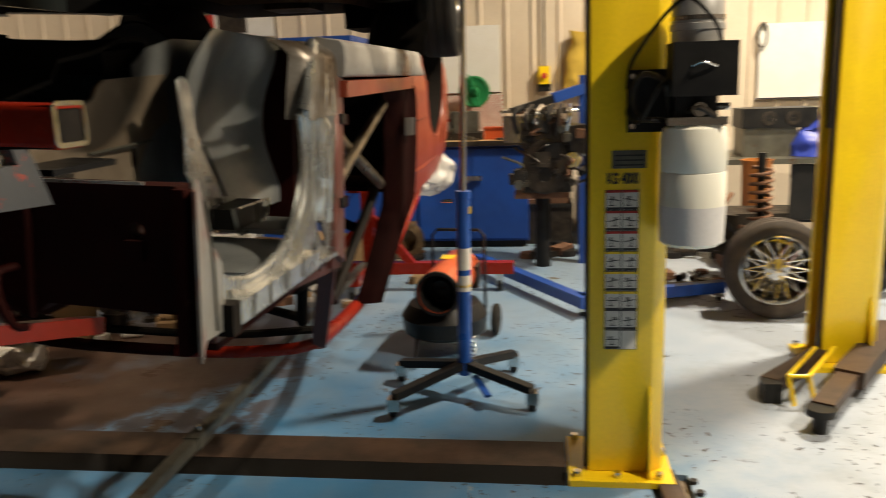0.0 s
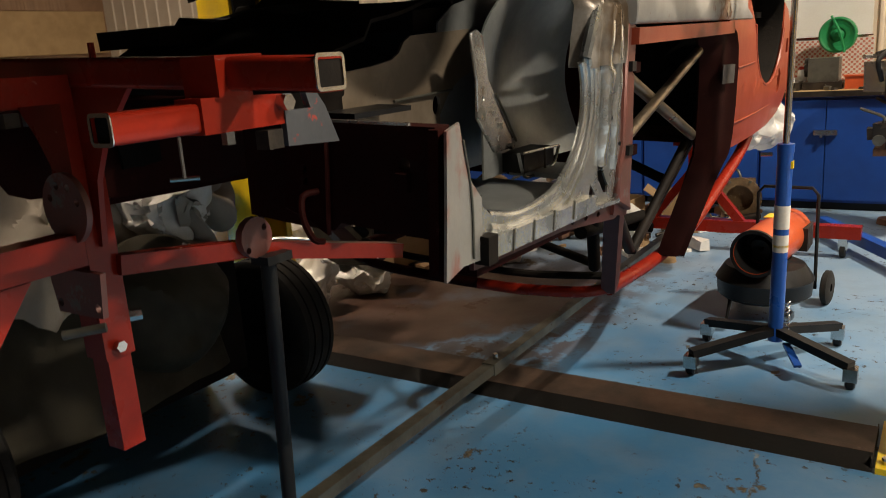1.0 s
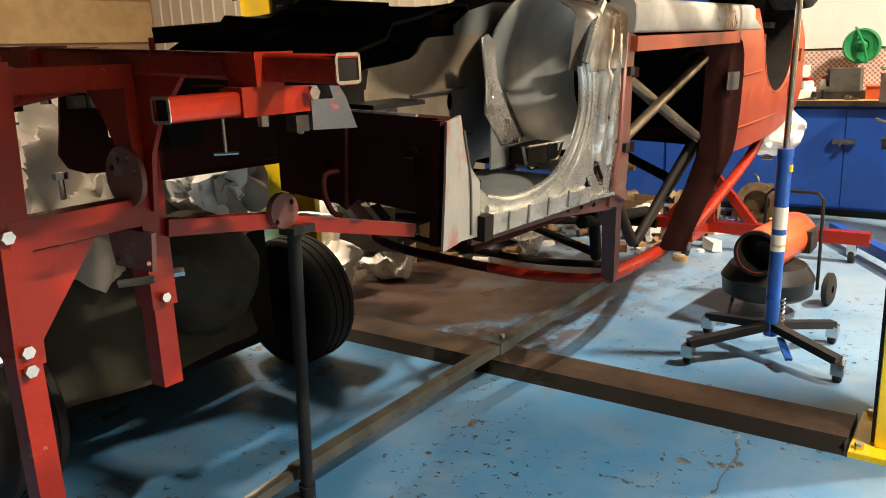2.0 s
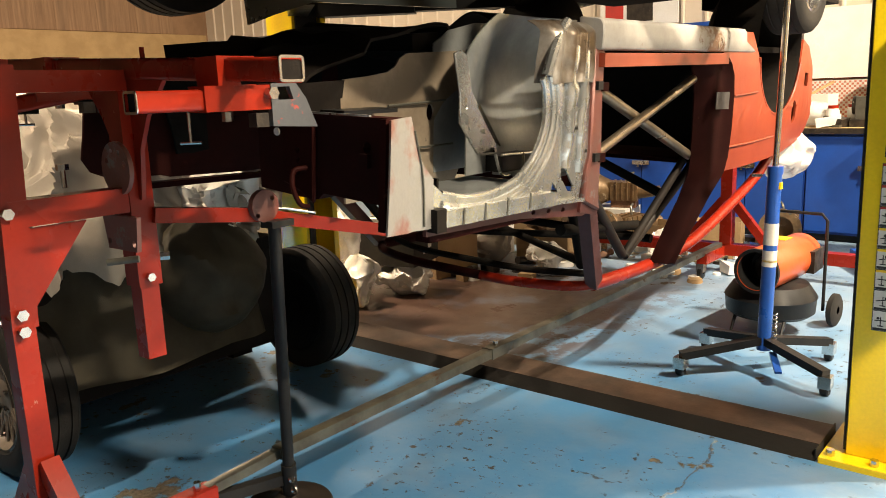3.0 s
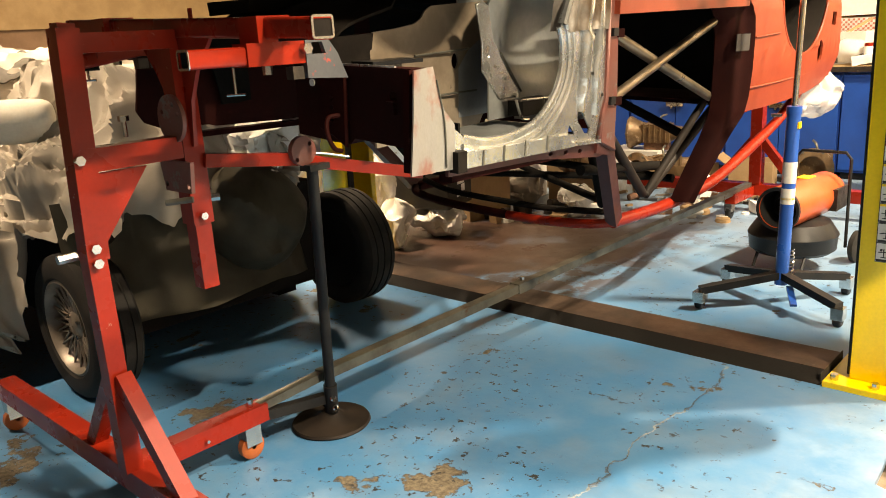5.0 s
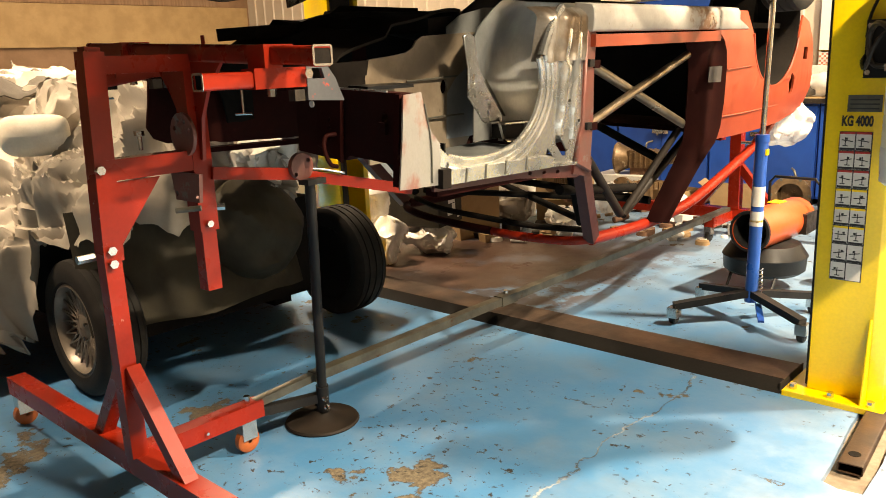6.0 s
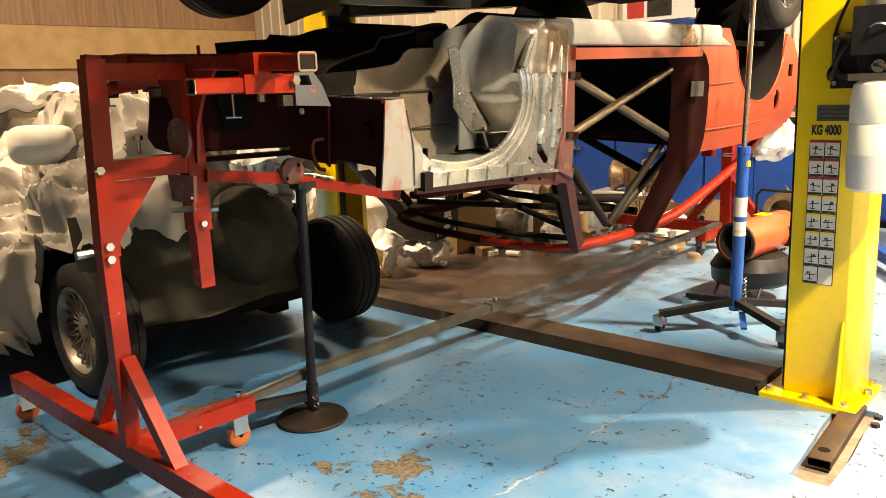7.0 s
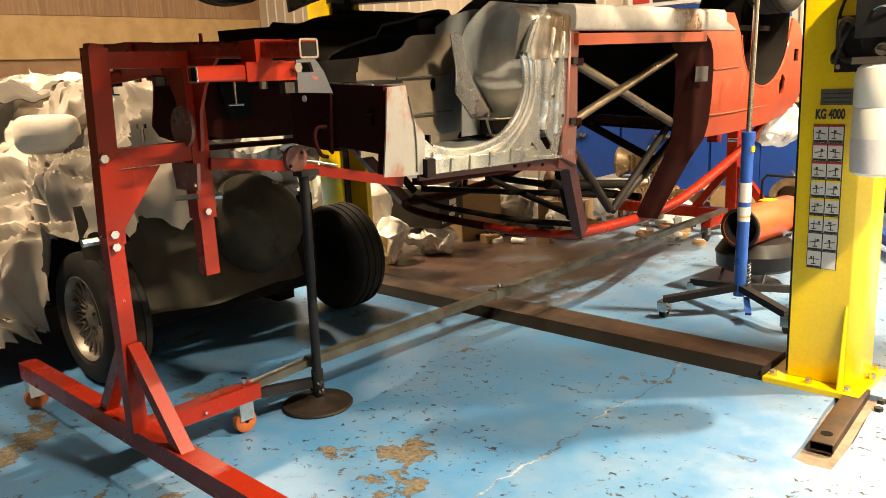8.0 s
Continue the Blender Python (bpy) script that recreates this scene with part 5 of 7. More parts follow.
# ---- engine-bay side stand: telescopic transmission jack ----
jack = thing("transmission_jack", "blue telescopic gearbox jack on four black castor legs", "jack", at=(-0.28, 3.585, 0))
part("pole", cyl((0, 0, 0.10), (0.017, 0, 0.94), 0.031, 24), POLE_BLUE, jack)
part("pole_collar", cyl((0.017, 0, 0.92), (0.0175, 0, 0.955), 0.034, 24, bevel=0.004), POLE_BLUE, jack)
part("pole_sticker", box((0.040, -0.018, 0.855), (0.049, 0.012, 0.885), 0.001), YELLOW, jack, "small yellow sticker")
part("ram", cyl((0.017, 0, 0.95), (0.042, 0, 1.92), 0.0135, 16), CHROME, jack, "bright steel ram")
part("saddle", box((-0.08, -0.12, 1.92), (0.16, 0.12, 1.94), 0.006), BLACK, jack)
for z0, z1, m in ((0.60, 0.70, PAPER), (0.50, 0.575, PAPER), (0.52, 0.53, YELLOW)):
    part("pole_label", lathe((0.02 * (z0 - 0.1), 0, z0), (0.02, 0, 1), [(0, 0.0318), (z1 - z0, 0.0318)], 24), m, jack, "paper label round the pole")
for lx, ly in ((-0.285, -0.275), (0.315, -0.175), (0.215, 0.295), (-0.325, 0.145)):
    d = Vector((lx, ly, 0)).normalized()
    part("leg", bar((d.x * 0.02, d.y * 0.02, 0.145), (lx, ly, 0.095), 0.045, 0.035, 0.006), BLACK, jack)
    swivel_castor(jack, lx, ly, 0.09, 0.030, BLACK)
part("spring", pipe([(0.045 + 0.010 * math.cos(a), 0.010 * math.sin(a), 0.14 + a * 0.0032) for a in (k * 0.7 for k in range(64))], 0.0025, 5, 0), CHROME, jack)
part("knob", cyl((-0.03, -0.02, 0.915), (-0.075, -0.03, 0.915), 0.008, 8), CHROME, jack)
part("pedal", bar((0.05, -0.03, 0.10), (0.12, -0.17, 0.06), 0.03, 0.012, 0.003), POLE_BLUE, jack, "blue foot pedal")

# ---- space heater ----
heater = thing("space_heater", "orange-red diesel space heater on a black tank with wheels", "heater", at=(-0.43, 3.98, 0))
AX = Vector((0.105, 0.9945, 0))
h0 = Vector((-0.02, 0, 0.375))
barrel = part("barrel", lathe(h0, AX, [(0.0, 0.100), (0.0, 0.112), (0.01, 0.115), (0.56, 0.115), (0.60, 0.10), (0.60, 0.02)], 36), ORANGE, heater, "orange-red painted barrel")
part("nozzle", lathe(h0, AX, [(-0.012, 0.100), (-0.012, 0.116), (0.004, 0.118), (0.004, 0.1), (0.14, 0.09), (0.15, 0.01)], 36), BLACK, heater, "dark steel outlet")
part("cone", lathe(h0 + AX * 0.06, AX, [(0, 0.055), (0.05, 0.06), (0.05, 0.01)], 24), GREASE, heater)
mid = h0 + AX * 0.30
part("tank", crumpled(lathe((mid.x - 0.03, mid.y - 0.06, 0.10), (0, 0, 1), [(0, 0.02), (0, 0.20), (0.02, 0.225), (0.09, 0.23), (0.10, 0.235), (0.11, 0.23), (0.17, 0.19), (0.185, 0.02)], 36), 9, 0.0), BLACK, heater, "black plastic fuel tank")
part("sticker", bar(h0 + AX * 0.30 + Vector((-0.02, 0, 0.115)), h0 + AX * 0.40 + Vector((-0.02, 0, 0.115)), 0.07, 0.004, 0.0), YELLOW, heater, "yellow warning sticker")
part("stand_foot", box((mid.x - 0.05, mid.y - 0.10, 0.275), (mid.x + 0.05, mid.y + 0.10, 0.30), 0.004), BLACK, heater)
side = Vector((AX.y, -AX.x, 0))
rear = h0 + AX * 0.52
part("handle", pipe([rear + side * 0.15 + Vector((0, 0, -0.30)), rear + side * 0.15 + Vector((0, 0, 0.20)), rear + side * 0.12 + Vector((0, 0, 0.235)), rear - side * 0.12 + Vector((0, 0, 0.235)), rear - side * 0.15 + Vector((0, 0, 0.20)), rear - side * 0.15 + Vector((0, 0, -0.30))], 0.009, 8, 0), BLACK, heater)
for sg in (-1, 1):
    c = rear + side * 0.21 * sg
    part("wheel", lathe((c.x, c.y, 0.09), side, [(-0.02, 0.02), (-0.02, 0.075), (-0.012, 0.09), (0.012, 0.09), (0.02, 0.075), (0.02, 0.02)], 24), RUBBER, heater)
c = h0 - AX * 0.02
part("front_foot", pipe([c + side * 0.13 + Vector((0, 0.1, -0.27)), c + side * 0.13 + Vector((0, 0, -0.385)), c - side * 0.13 + Vector((0, 0, -0.385)), c - side * 0.13 + Vector((0, 0.1, -0.27))], 0.010, 8, 0), BLACK, heater)
part("burner_box", box((rear.x - 0.02, rear.y - 0.12, 0.30), (rear.x + 0.12, rear.y + 0.06, 0.42), 0.01), GREASE, heater)

# ---- wheels ----


def tyre_mesh(r, w, rim, centre=(0, 0, 0), axis=(1, 0, 0), seg=44):
    prof = [(-w * 0.40, rim), (-w * 0.47, rim + 0.012), (-w * 0.5, (r + rim) / 2), (-w * 0.46, r - 0.022), (-w * 0.38, r - 0.004), (-w * 0.26, r),
            (-w * 0.25, r - 0.007), (-w * 0.21, r - 0.007), (-w * 0.20, r), (-w * 0.03, r), (-w * 0.02, r - 0.007), (w * 0.02, r - 0.007), (w * 0.03, r),
            (w * 0.20, r), (w * 0.21, r - 0.007), (w * 0.25, r - 0.007), (w * 0.26, r), (w * 0.38, r - 0.004), (w * 0.46, r - 0.022), (w * 0.5, (r + rim) / 2), (w * 0.47, rim + 0.012), (w * 0.40, rim), (-w * 0.40, rim)]
    return lathe(centre, axis, prof, seg)


def wheel_parts(parent, centre, r, w, rim, rim_mat, tyre_mat, axis=(1, 0, 0), spokes=16):
    """A wheel whose outer side looks along axis."""
    c = Vector(centre)
    x, y, z = frame_of((0, 0, 0), axis)
    wheel = part("wheel", lathe(c, axis, [(-w * 0.35, 0.03), (-w * 0.35, rim * 0.75), (-w * 0.42, rim), (-w * 0.30, rim * 0.94), (w * 0.20, rim * 0.90), (w * 0.36, rim * 0.94), (w * 0.43, rim + 0.003), (w * 0.45, rim - 0.006), (w * 0.36, rim * 0.90), (w * 0.12, rim * 0.86)], 44), rim_mat, parent, "alloy wheel rim")
    part("tyre", tyre_mesh(r, w, rim, c, axis), tyre_mat, wheel)
    bm = bmesh.new()
    for k in range(spokes):
        for lean in (-1, 1):
            a = k * math.tau / spokes
            b = a + lean * math.tau / spokes * 1.0
            p = c + z * (w * 0.22) + (x * math.cos(a) + y * math.sin(a)) * rim * 0.28
            q = c + z * (w * 0.30) + (x * math.cos(b) + y * math.sin(b)) * rim * 0.90
            add_cyl(bm, p, q, rim * 0.030, 6, rim * 0.022)
    part("spokes", bm, rim_mat, wheel, "crossed lattice spokes")
    part("hub", lathe(c, axis, [(w * 0.10, rim * 0.34), (w * 0.24, rim * 0.32), (w * 0.29, rim * 0.2), (w * 0.31, 0.004)], 24), rim_mat, wheel)
    for k in range(4):
        a = k * math.tau / 4 + 0.5
        p = c + z * (w * 0.24) + (x * math.cos(a) + y * math.sin(a)) * rim * 0.24
        part("wheel_nut", add_cyl(bmesh.new(), p, p + z * 0.015, rim * 0.05, 6), CHROME, wheel)
    part("brake_disc", lathe(c, axis, [(-w * 0.1, 0.02), (-w * 0.1, rim * 0.72), (-w * 0.04, rim * 0.72), (-w * 0.04, 0.02)], 32), BLACK if rim_mat is BLACK else GREASE, wheel)
    return wheel


# ---- car raised on the lift overhead ----
raised = thing("raised_car", "dark car raised high on the lift, seen from below", "car")
UX = -1.19
for wx, wy, bottom, side in ((-0.42, 4.28, 1.555, 1), (-1.95, 4.28, 1.73, -1), (-0.45, 1.76, 1.70, 1), (-1.98, 1.76, 1.665, -1)):
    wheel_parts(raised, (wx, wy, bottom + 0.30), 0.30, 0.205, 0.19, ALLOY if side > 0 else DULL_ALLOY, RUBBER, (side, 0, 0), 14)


def side_skin():
    arches = []
    for wy in (1.76, 4.28):
        arches.append([(wy + 0.36 * math.cos(math.radians(a)), 1.93 + 0.36 * math.sin(math.radians(a))) for a in range(200, -21, -20)])
    # sill dropped low out of view here to shade the wheel well
    outline = [(0.95, 1.88), (1.40, 1.82)] + arches[0] + [(2.11, 1.645), (2.24, 1.69), (2.48, 1.76), (3.90, 1.80)] + arches[1] + [(4.66, 1.82), (5.10, 1.90), (5.20, 2.15), (5.12, 2.50), (4.5, 2.58), (4.1, 2.62), (3.75, 2.98), (2.75, 3.02), (2.15, 2.62), (1.10, 2.50), (0.93, 2.25)]
    glass = [(2.35, 2.62), (3.85, 2.64), (3.62, 2.92), (2.80, 2.95)]
    return plate([outline, glass], lambda u, v, d: (-0.37 - d - 0.25 * max(0, v - 2.5), u, v), 0.02)


DARK_PAINT = surface("dark_green_black_body_paint", (0.020, 0.026, 0.026), (0.016, 0.02, 0.02), 3, 0.3, 0.1, bump=0.02, coat=0.5)
part("side_panel", side_skin(), DARK_PAINT, raised)
bm = side_skin()
for v in bm.verts:
    v.co.x = 2 * UX - v.co.x
part("side_panel", bm, DARK_PAINT, raised)
part("underbody", box((UX - 0.60, 1.05, 1.86), (UX + 0.60, 5.0, 1.90), 0.01), UNDERSEAL, raised, "black underbody")
part("bonnet", box((UX - 0.80, 0.95, 2.48), (UX + 0.80, 2.20, 2.53), 0.02), DARK_PAINT, raised)
part("roof", box((UX - 0.66, 2.75, 2.98), (UX + 0.66, 3.80, 3.03), 0.02), DARK_PAINT, raised)
part("boot_lid", box((UX - 0.78, 4.30, 2.55), (UX + 0.78, 5.12, 2.60), 0.02), DARK_PAINT, raised)
# blocks added out of view to shade the rotisserie and the shell's nose
part("front_shade_block", bevelled(add_box(bmesh.new(), (-1.20, 0.50, 1.63), (UX + 0.83, 0.95, 2.42)), 0.05, 3), BLACK, raised)
part("front_shade_block", bevelled(add_box(bmesh.new(), (UX - 0.83, 0.50, 1.86), (-1.21, 0.95, 2.42)), 0.05, 3), BLACK, raised)
# side strips hung low, also only to shade the nose
for sx, z in ((-0.80, 1.82), (0.80, 1.66)):
    part("side_shade_strip", bevelled(add_box(bmesh.new(), (UX + sx - 0.025, 0.90, z), (UX + sx + 0.025, 1.44, 1.92)), 0.015, 2), BLACK, raised)
part("front_valance", box((UX - 0.80, 0.92, 1.85), (UX + 0.80, 1.00, 2.45), 0.03), DARK_PAINT, raised)
GLASS_DARK = surface("dark_car_glass", (0.012, 0.015, 0.016), (0.010, 0.012, 0.013), 3, 0.08, 0.04, bump=0.0)
part("windscreen", bar((UX, 2.17, 2.55), (UX, 2.76, 2.985), 1.32, 0.012, 0.003, up=(0, -1, 1)), GLASS_DARK, raised, "dark windscreen glass")
part("rear_window", bar((UX, 4.34, 2.60), (UX, 3.79, 2.99), 1.26, 0.012, 0.003, up=(0, 1, 1)), GLASS_DARK, raised, "dark rear window glass")
for sx in (-0.55, 0.55):
    part("headlight", lathe((UX + sx, 0.50, 2.20), (0, -1, 0), [(0, 0.085), (0.008, 0.085), (0.014, 0.05), (0.016, 0.001)], 24), ALLOY, raised, "round glass headlight")
part("rear_valance", box((UX - 0.80, 5.06, 1.90), (UX + 0.80, 5.16, 2.50), 0.03), DARK_PAINT, raised)
part("fuel_tank", bevelled(add_box(bmesh.new(), (-0.98, 4.50, 1.735), (-0.36, 4.92, 1.88)), 0.06, 4), UNDERSEAL, raised, "black fuel tank")
part("gearbox", bevelled(add_box(bmesh.new(), (UX - 0.14, 1.80, 1.80), (UX + 0.14, 2.60, 1.90)), 0.04, 3), GREASE, raised)
part("exhaust_pipe", pipe([(UX + 0.1, 1.8, 1.84), (UX + 0.12, 2.8, 1.83), (UX + 0.1, 3.6, 1.83), (UX + 0.35, 4.1, 1.85), (UX + 0.45, 5.15, 1.85)], 0.03, 10), RUSTY, raised)
part("silencer", bevelled(add_box(bmesh.new(), (UX - 0.05, 3.0, 1.78), (UX + 0.25, 3.5, 1.90)), 0.05, 3), RUSTY, raised)
both_axles = ((1.76, 1.95), (4.28, 1.95))
for wy, wz in both_axles:
    part("axle_beam", bar((UX - 0.62, wy, wz), (UX + 0.62, wy, wz), 0.07, 0.06, 0.012), UNDERSEAL, raised)
part("differential", bevelled(add_box(bmesh.new(), (UX - 0.12, 4.15, 1.82), (UX + 0.12, 4.42, 2.02)), 0.05, 3), GREASE, raised)

# swing arms of the lift under the raised car


def shifted(bm, post):
    for v in bm.verts:
        v.co -= post.location
    return bm


def swing_arm(post, p, q, z, material, w=0.11, h=0.08):
    m = ((p[0] + q[0]) / 2, (p[1] + q[1]) / 2, z)
    a = part("swing_arm", shifted(bar((*p, z), m, w, h, 0.008), post), material, post, "telescopic lift arm")
    part("inner_arm", shifted(bar(m, (*q, z), w * 0.78, h * 0.75, 0.006), post), material, a)
    part("pad", shifted(cyl((*q, z + 0.015), (*q, z + 0.047), 0.055, 20), post), RUBBER, a)
    return a


swing_arm(far_post, (-2.66, 2.95), (-1.75, 2.25), 1.815, BLACK)
swing_arm(far_post, (-2.66, 3.10), (-1.75, 3.75), 1.815, BLACK)
swing_arm(near_post, (0.25, 2.90), (-0.62, 2.25), 1.815, BLACK)
swing_arm(near_post, (0.25, 3.05), (-0.62, 3.75), 1.815, BLACK)

# ---- covered car ----
covered = thing("covered_car", "car under a crumpled pale dust sheet, wheels showing", "car")


def fold(p, s):
    return 1 - 2 * abs(noise.noise(p * s))


def drape():
    """Let an oversized cloth settle over the car: points on a lattice, pulled down and kept at their spacing."""
    nx, ny, gap, squeeze = 138, 98, 0.032, 0.79
    x0, y0 = -1.84, 0.22
    uu, vv = np.meshgrid(np.arange(nx), np.arange(ny), indexing="ij")
    x, y = x0 - uu * gap * squeeze, y0 + vv * gap * squeeze
    rand = np.random.RandomState(11)
    lump = np.zeros_like(x)
    for k in range(26):
        a, f = rand.uniform(0, math.pi), rand.uniform(6, 22)
        lump += rand.uniform(0.3, 1.0) / f * np.sin((np.cos(a) * x + np.sin(a) * y) * f + rand.uniform(0, 6))

    lumps = []
    for k in range(80):
        a = rand.uniform(0, math.pi)
        lumps.append((rand.uniform(-5.2, -1.95), rand.uniform(0.25, 2.4), rand.uniform(0.08, 0.24), math.cos(a), math.sin(a), rand.uniform(0.9, 2.2)))

    def smooth(s):
        s = np.clip(s, 0, 1)
        return s * s * (3 - 2 * s)

    stations = np.array([-0.1, 0.0, 0.42, 1.2, 2.0, 3.3, 4.4])
    heights = np.array([0.60, 0.70, 1.27, 1.30, 1.34, 1.36, 1.0])

    def ground(px, py):
        top = np.interp(-1.92 - px, stations, heights)
        top = top - 0.24 * (1 - smooth((py - 1.0) / 0.40)) * smooth((-1.95 - px) / 0.3)
        narrow = 0.20 * (1 - smooth((-1.95 - px) / 0.8))
        heap = smooth((-2.50 - px) / 0.40)
        side = (smooth((py - 0.95) / 0.10) * (1 - heap) + np.clip((py - 0.22) / 1.0, 0, 1) ** 0.8 * heap) * (1 - smooth((py - 2.42 + 2 * narrow) / 0.12)) * smooth((-1.90 - px) / 0.10)
        bumps = np.zeros_like(px)
        for cx, cy, h, ca, sa, wide in lumps:
            du, dv = (px - cx) * ca + (py - cy) * sa, (py - cy) * ca - (px - cx) * sa
            bumps = np.maximum(bumps, h - np.abs(du) * 0.40 - np.abs(dv) * wide * 0.75)
        return np.maximum(0.012, (top - 0.12) * side + bumps * np.minimum(1, side * 3))

    p = np.stack([x, y, ground(x, y) + 0.12 + lump * 0.5], axis=-1)
    last = p.copy()
    pairs = []
    for da, db, stiff in ((1, 0, 1.0), (0, 1, 1.0), (1, 1, 0.5), (1, -1, 0.5), (2, 0, 0.35), (0, 2, 0.35), (4, 0, 0.08), (0, 4, 0.08)):
        rest = gap * math.hypot(da, db)
        for phase in range(2):
            ia = np.arange(0, nx - da)
            jb = np.arange(max(0, -db), ny - max(0, db))
            if da:
                ia = ia[(ia // da) % 2 == phase]
            else:
                jb = jb[(jb // db) % 2 == phase]
            a = np.ix_(ia, jb)
            b = np.ix_(ia + da, jb + db)
            pairs.append((a, b, rest, stiff))
    for turn in range(70):
        move = (p - last) * 0.90
        last = p.copy()
        p = p + move
        p[..., 2] -= 0.0022
        for loop in range(5):
            for a, b, rest, stiff in pairs:
                d = p[b] - p[a]
                size = np.sqrt((d * d).sum(-1, keepdims=True)) + 1e-9
                d *= 0.5 * stiff * (1 - rest / size)
                p[a] += d
                p[b] -= d
        low = ground(p[..., 0], p[..., 1]) + 0.008
        hit = p[..., 2] < low
        p[..., 2] = np.where(hit, low, p[..., 2])
        for c in (0, 1):
            p[..., c] = np.where(hit, last[..., c] + (p[..., c] - last[..., c]) * 0.04, p[..., c])
    return p


cloth = drape()
bm = bmesh.new()
rows = [[bm.verts.new(q) for q in line] for line in cloth]
for i in range(len(rows) - 1):
    for j in range(len(rows[0]) - 1):
        c = (cloth[i, j] + cloth[i + 1, j + 1]) / 2
        hem = 0.60 - 0.44 * min(1, max(0, (-2.32 - c[0]) / 0.18))
        if c[2] < hem + 0.05 * math.sin(c[1] * 9) and c[0] > -2.62 and c[1] < 1.5 or c[0] > -2.06 and c[2] < 0.70:
            continue
        bm.faces.new((rows[i][j], rows[i + 1][j], rows[i + 1][j + 1], rows[i][j + 1]))
bmesh.ops.delete(bm, geom=[v for v in bm.verts if not v.link_faces], context="VERTS")
bmesh.ops.subdivide_edges(bm, edges=bm.edges[:], cuts=1, use_grid_fill=True, smooth=0.6)
for k in range(7):
    bmesh.ops.smooth_vert(bm, verts=bm.verts, factor=0.5, use_axis_x=True, use_axis_y=True, use_axis_z=True)
bm.normal_update()


def facets(w):
    """Creased cloth: the upper hull of tilted flats, so that they meet in sharp lines."""
    best = -9.0
    for d, c in zip(*noise.voronoi(w)):
        r = noise.cell_vector(c * 7.31 + Vector((5.5, 2.5, 9.5)))
        best = max(best, (w - c).dot(Vector((r.x - 0.5, r.y - 0.5, r.z - 0.5))) * 1.5 + r.x * 0.35 - 0.75 * d)
    return best


for v in bm.verts:
    q = v.co + noise.noise_vector(v.co * 2.0) * 0.10
    a = 0.9 + 1.6 * noise.noise(v.co * 1.1 + Vector((9, 9, 9)))
    w = Vector((q.x * math.cos(a) - q.y * math.sin(a), (q.x * math.sin(a) + q.y * math.cos(a)) * 0.55, q.z * 0.8))
    h = 0.15 * (facets(w * 2.4) - facets(w * 2.7 + Vector((7, 3, 1)))) + 0.12 * fold(w + Vector((3, 1, 4)), 3.4) + 0.04 * fold(w + Vector((8, 2, 5)), 6.5) - 0.09
    v.co += (v.normal * 0.25 + Vector((0.22, -0.45, 0.60))) * h
bmesh.ops.smooth_vert(bm, verts=bm.verts, factor=0.25, use_axis_x=True, use_axis_y=True, use_axis_z=True)
part("dust_sheet", bm, CLOTH, covered, "crumpled pale dust sheet")


def nose_cover(u, v):
    y = 0.98 + 1.10 * v
    z = 0.3 + 0.52 * u
    bulge = 0.10 * math.sin(math.pi * v) ** 0.5 * (1 - 0.5 * u)
    x = -2.05 + bulge - 0.10 * u + 0.02 * fold(Vector((y * 3.0, z * 1.0, 2.0)), 1.3) + 0.012 * noise.noise(Vector((y * 9, z * 5, 0)))
    return Vector((x, y, 0.30 + 0.52 * u + 0.03 * noise.noise(Vector((y * 3, 0, 3)))))


def nose_bag(u, v):
    a, b = u * math.tau, v * math.pi
    p = Vector((0.18 * math.sin(b) * math.cos(a), 0.26 * math.sin(b) * math.sin(a), 0.255 * math.cos(b)))
    p.x = max(p.x, -0.05)
    q = Vector((-2.04, 1.80, 0.62)) + p + Vector((0, 0.12 * (-p.z), 0))
    return q + Vector((1, 0, 0)) * (0.05 * fold(q + Vector((4, 1, 2)), 3.0) + 0.025 * fold(q + Vector((1, 5, 2)), 6.5) + 0.008 * fold(q, 13) - 0.02)


part("nose_bag", grid(nose_bag, 60, 30), OLIVE_CLOTH, covered, "bulging dark olive cover over the headlamp")
part("nose_cover", grid(nose_cover, 60, 80, 0.004), OLIVE_CLOTH, covered, "smooth dark olive cover over the nose")
body = bevelled(add_box(bmesh.new(), (-6.1, 1.10, 0.22), (-2.06, 2.20, 0.72)), 0.12, 4)
part("body", body, UNDERSEAL, covered)
# hidden wall added to keep lamplight off the floor under the car
part("side_light_stop", bevelled(add_box(bmesh.new(), (-5.9, 2.22, 0.03), (-2.50, 2.34, 0.55)), 0.03, 2), UNDERSEAL, covered)
part("cabin", bevelled(add_box(bmesh.new(), (-5.3, 1.15, 0.78), (-3.6, 2.33, 1.22)), 0.16, 4), UNDERSEAL, covered)
# far wheels blackened whole: the shade under the car in their colour
for wx, wy, side in ((-2.18, 1.06, -1), (-2.18, 2.46, 1), (-4.85, 1.06, -1), (-4.85, 2.46, 1)):
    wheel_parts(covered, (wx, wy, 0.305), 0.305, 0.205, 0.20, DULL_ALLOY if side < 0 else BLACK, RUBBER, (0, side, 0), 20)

roll = thing("cloth_roll", "thick white rolled blanket lying on the dust sheet", "blanket")
def roll_shape(u, v):
    a, b = u * math.tau, v * math.pi
    r, h = math.sin(b) ** 0.5, math.cos(b)
    p = Vector((0.095 * r * math.cos(a), -0.14 * math.copysign(abs(h) ** 0.6, h), 0.095 * r * math.sin(a)))
    return Matrix.Rotation(-0.5, 3, "Z") @ p + Vector((-2.52, 1.06, 1.12)) + noise.noise_vector(p * 6) * 0.012


part("roll", grid(roll_shape, 32, 20), CREAM, roll)
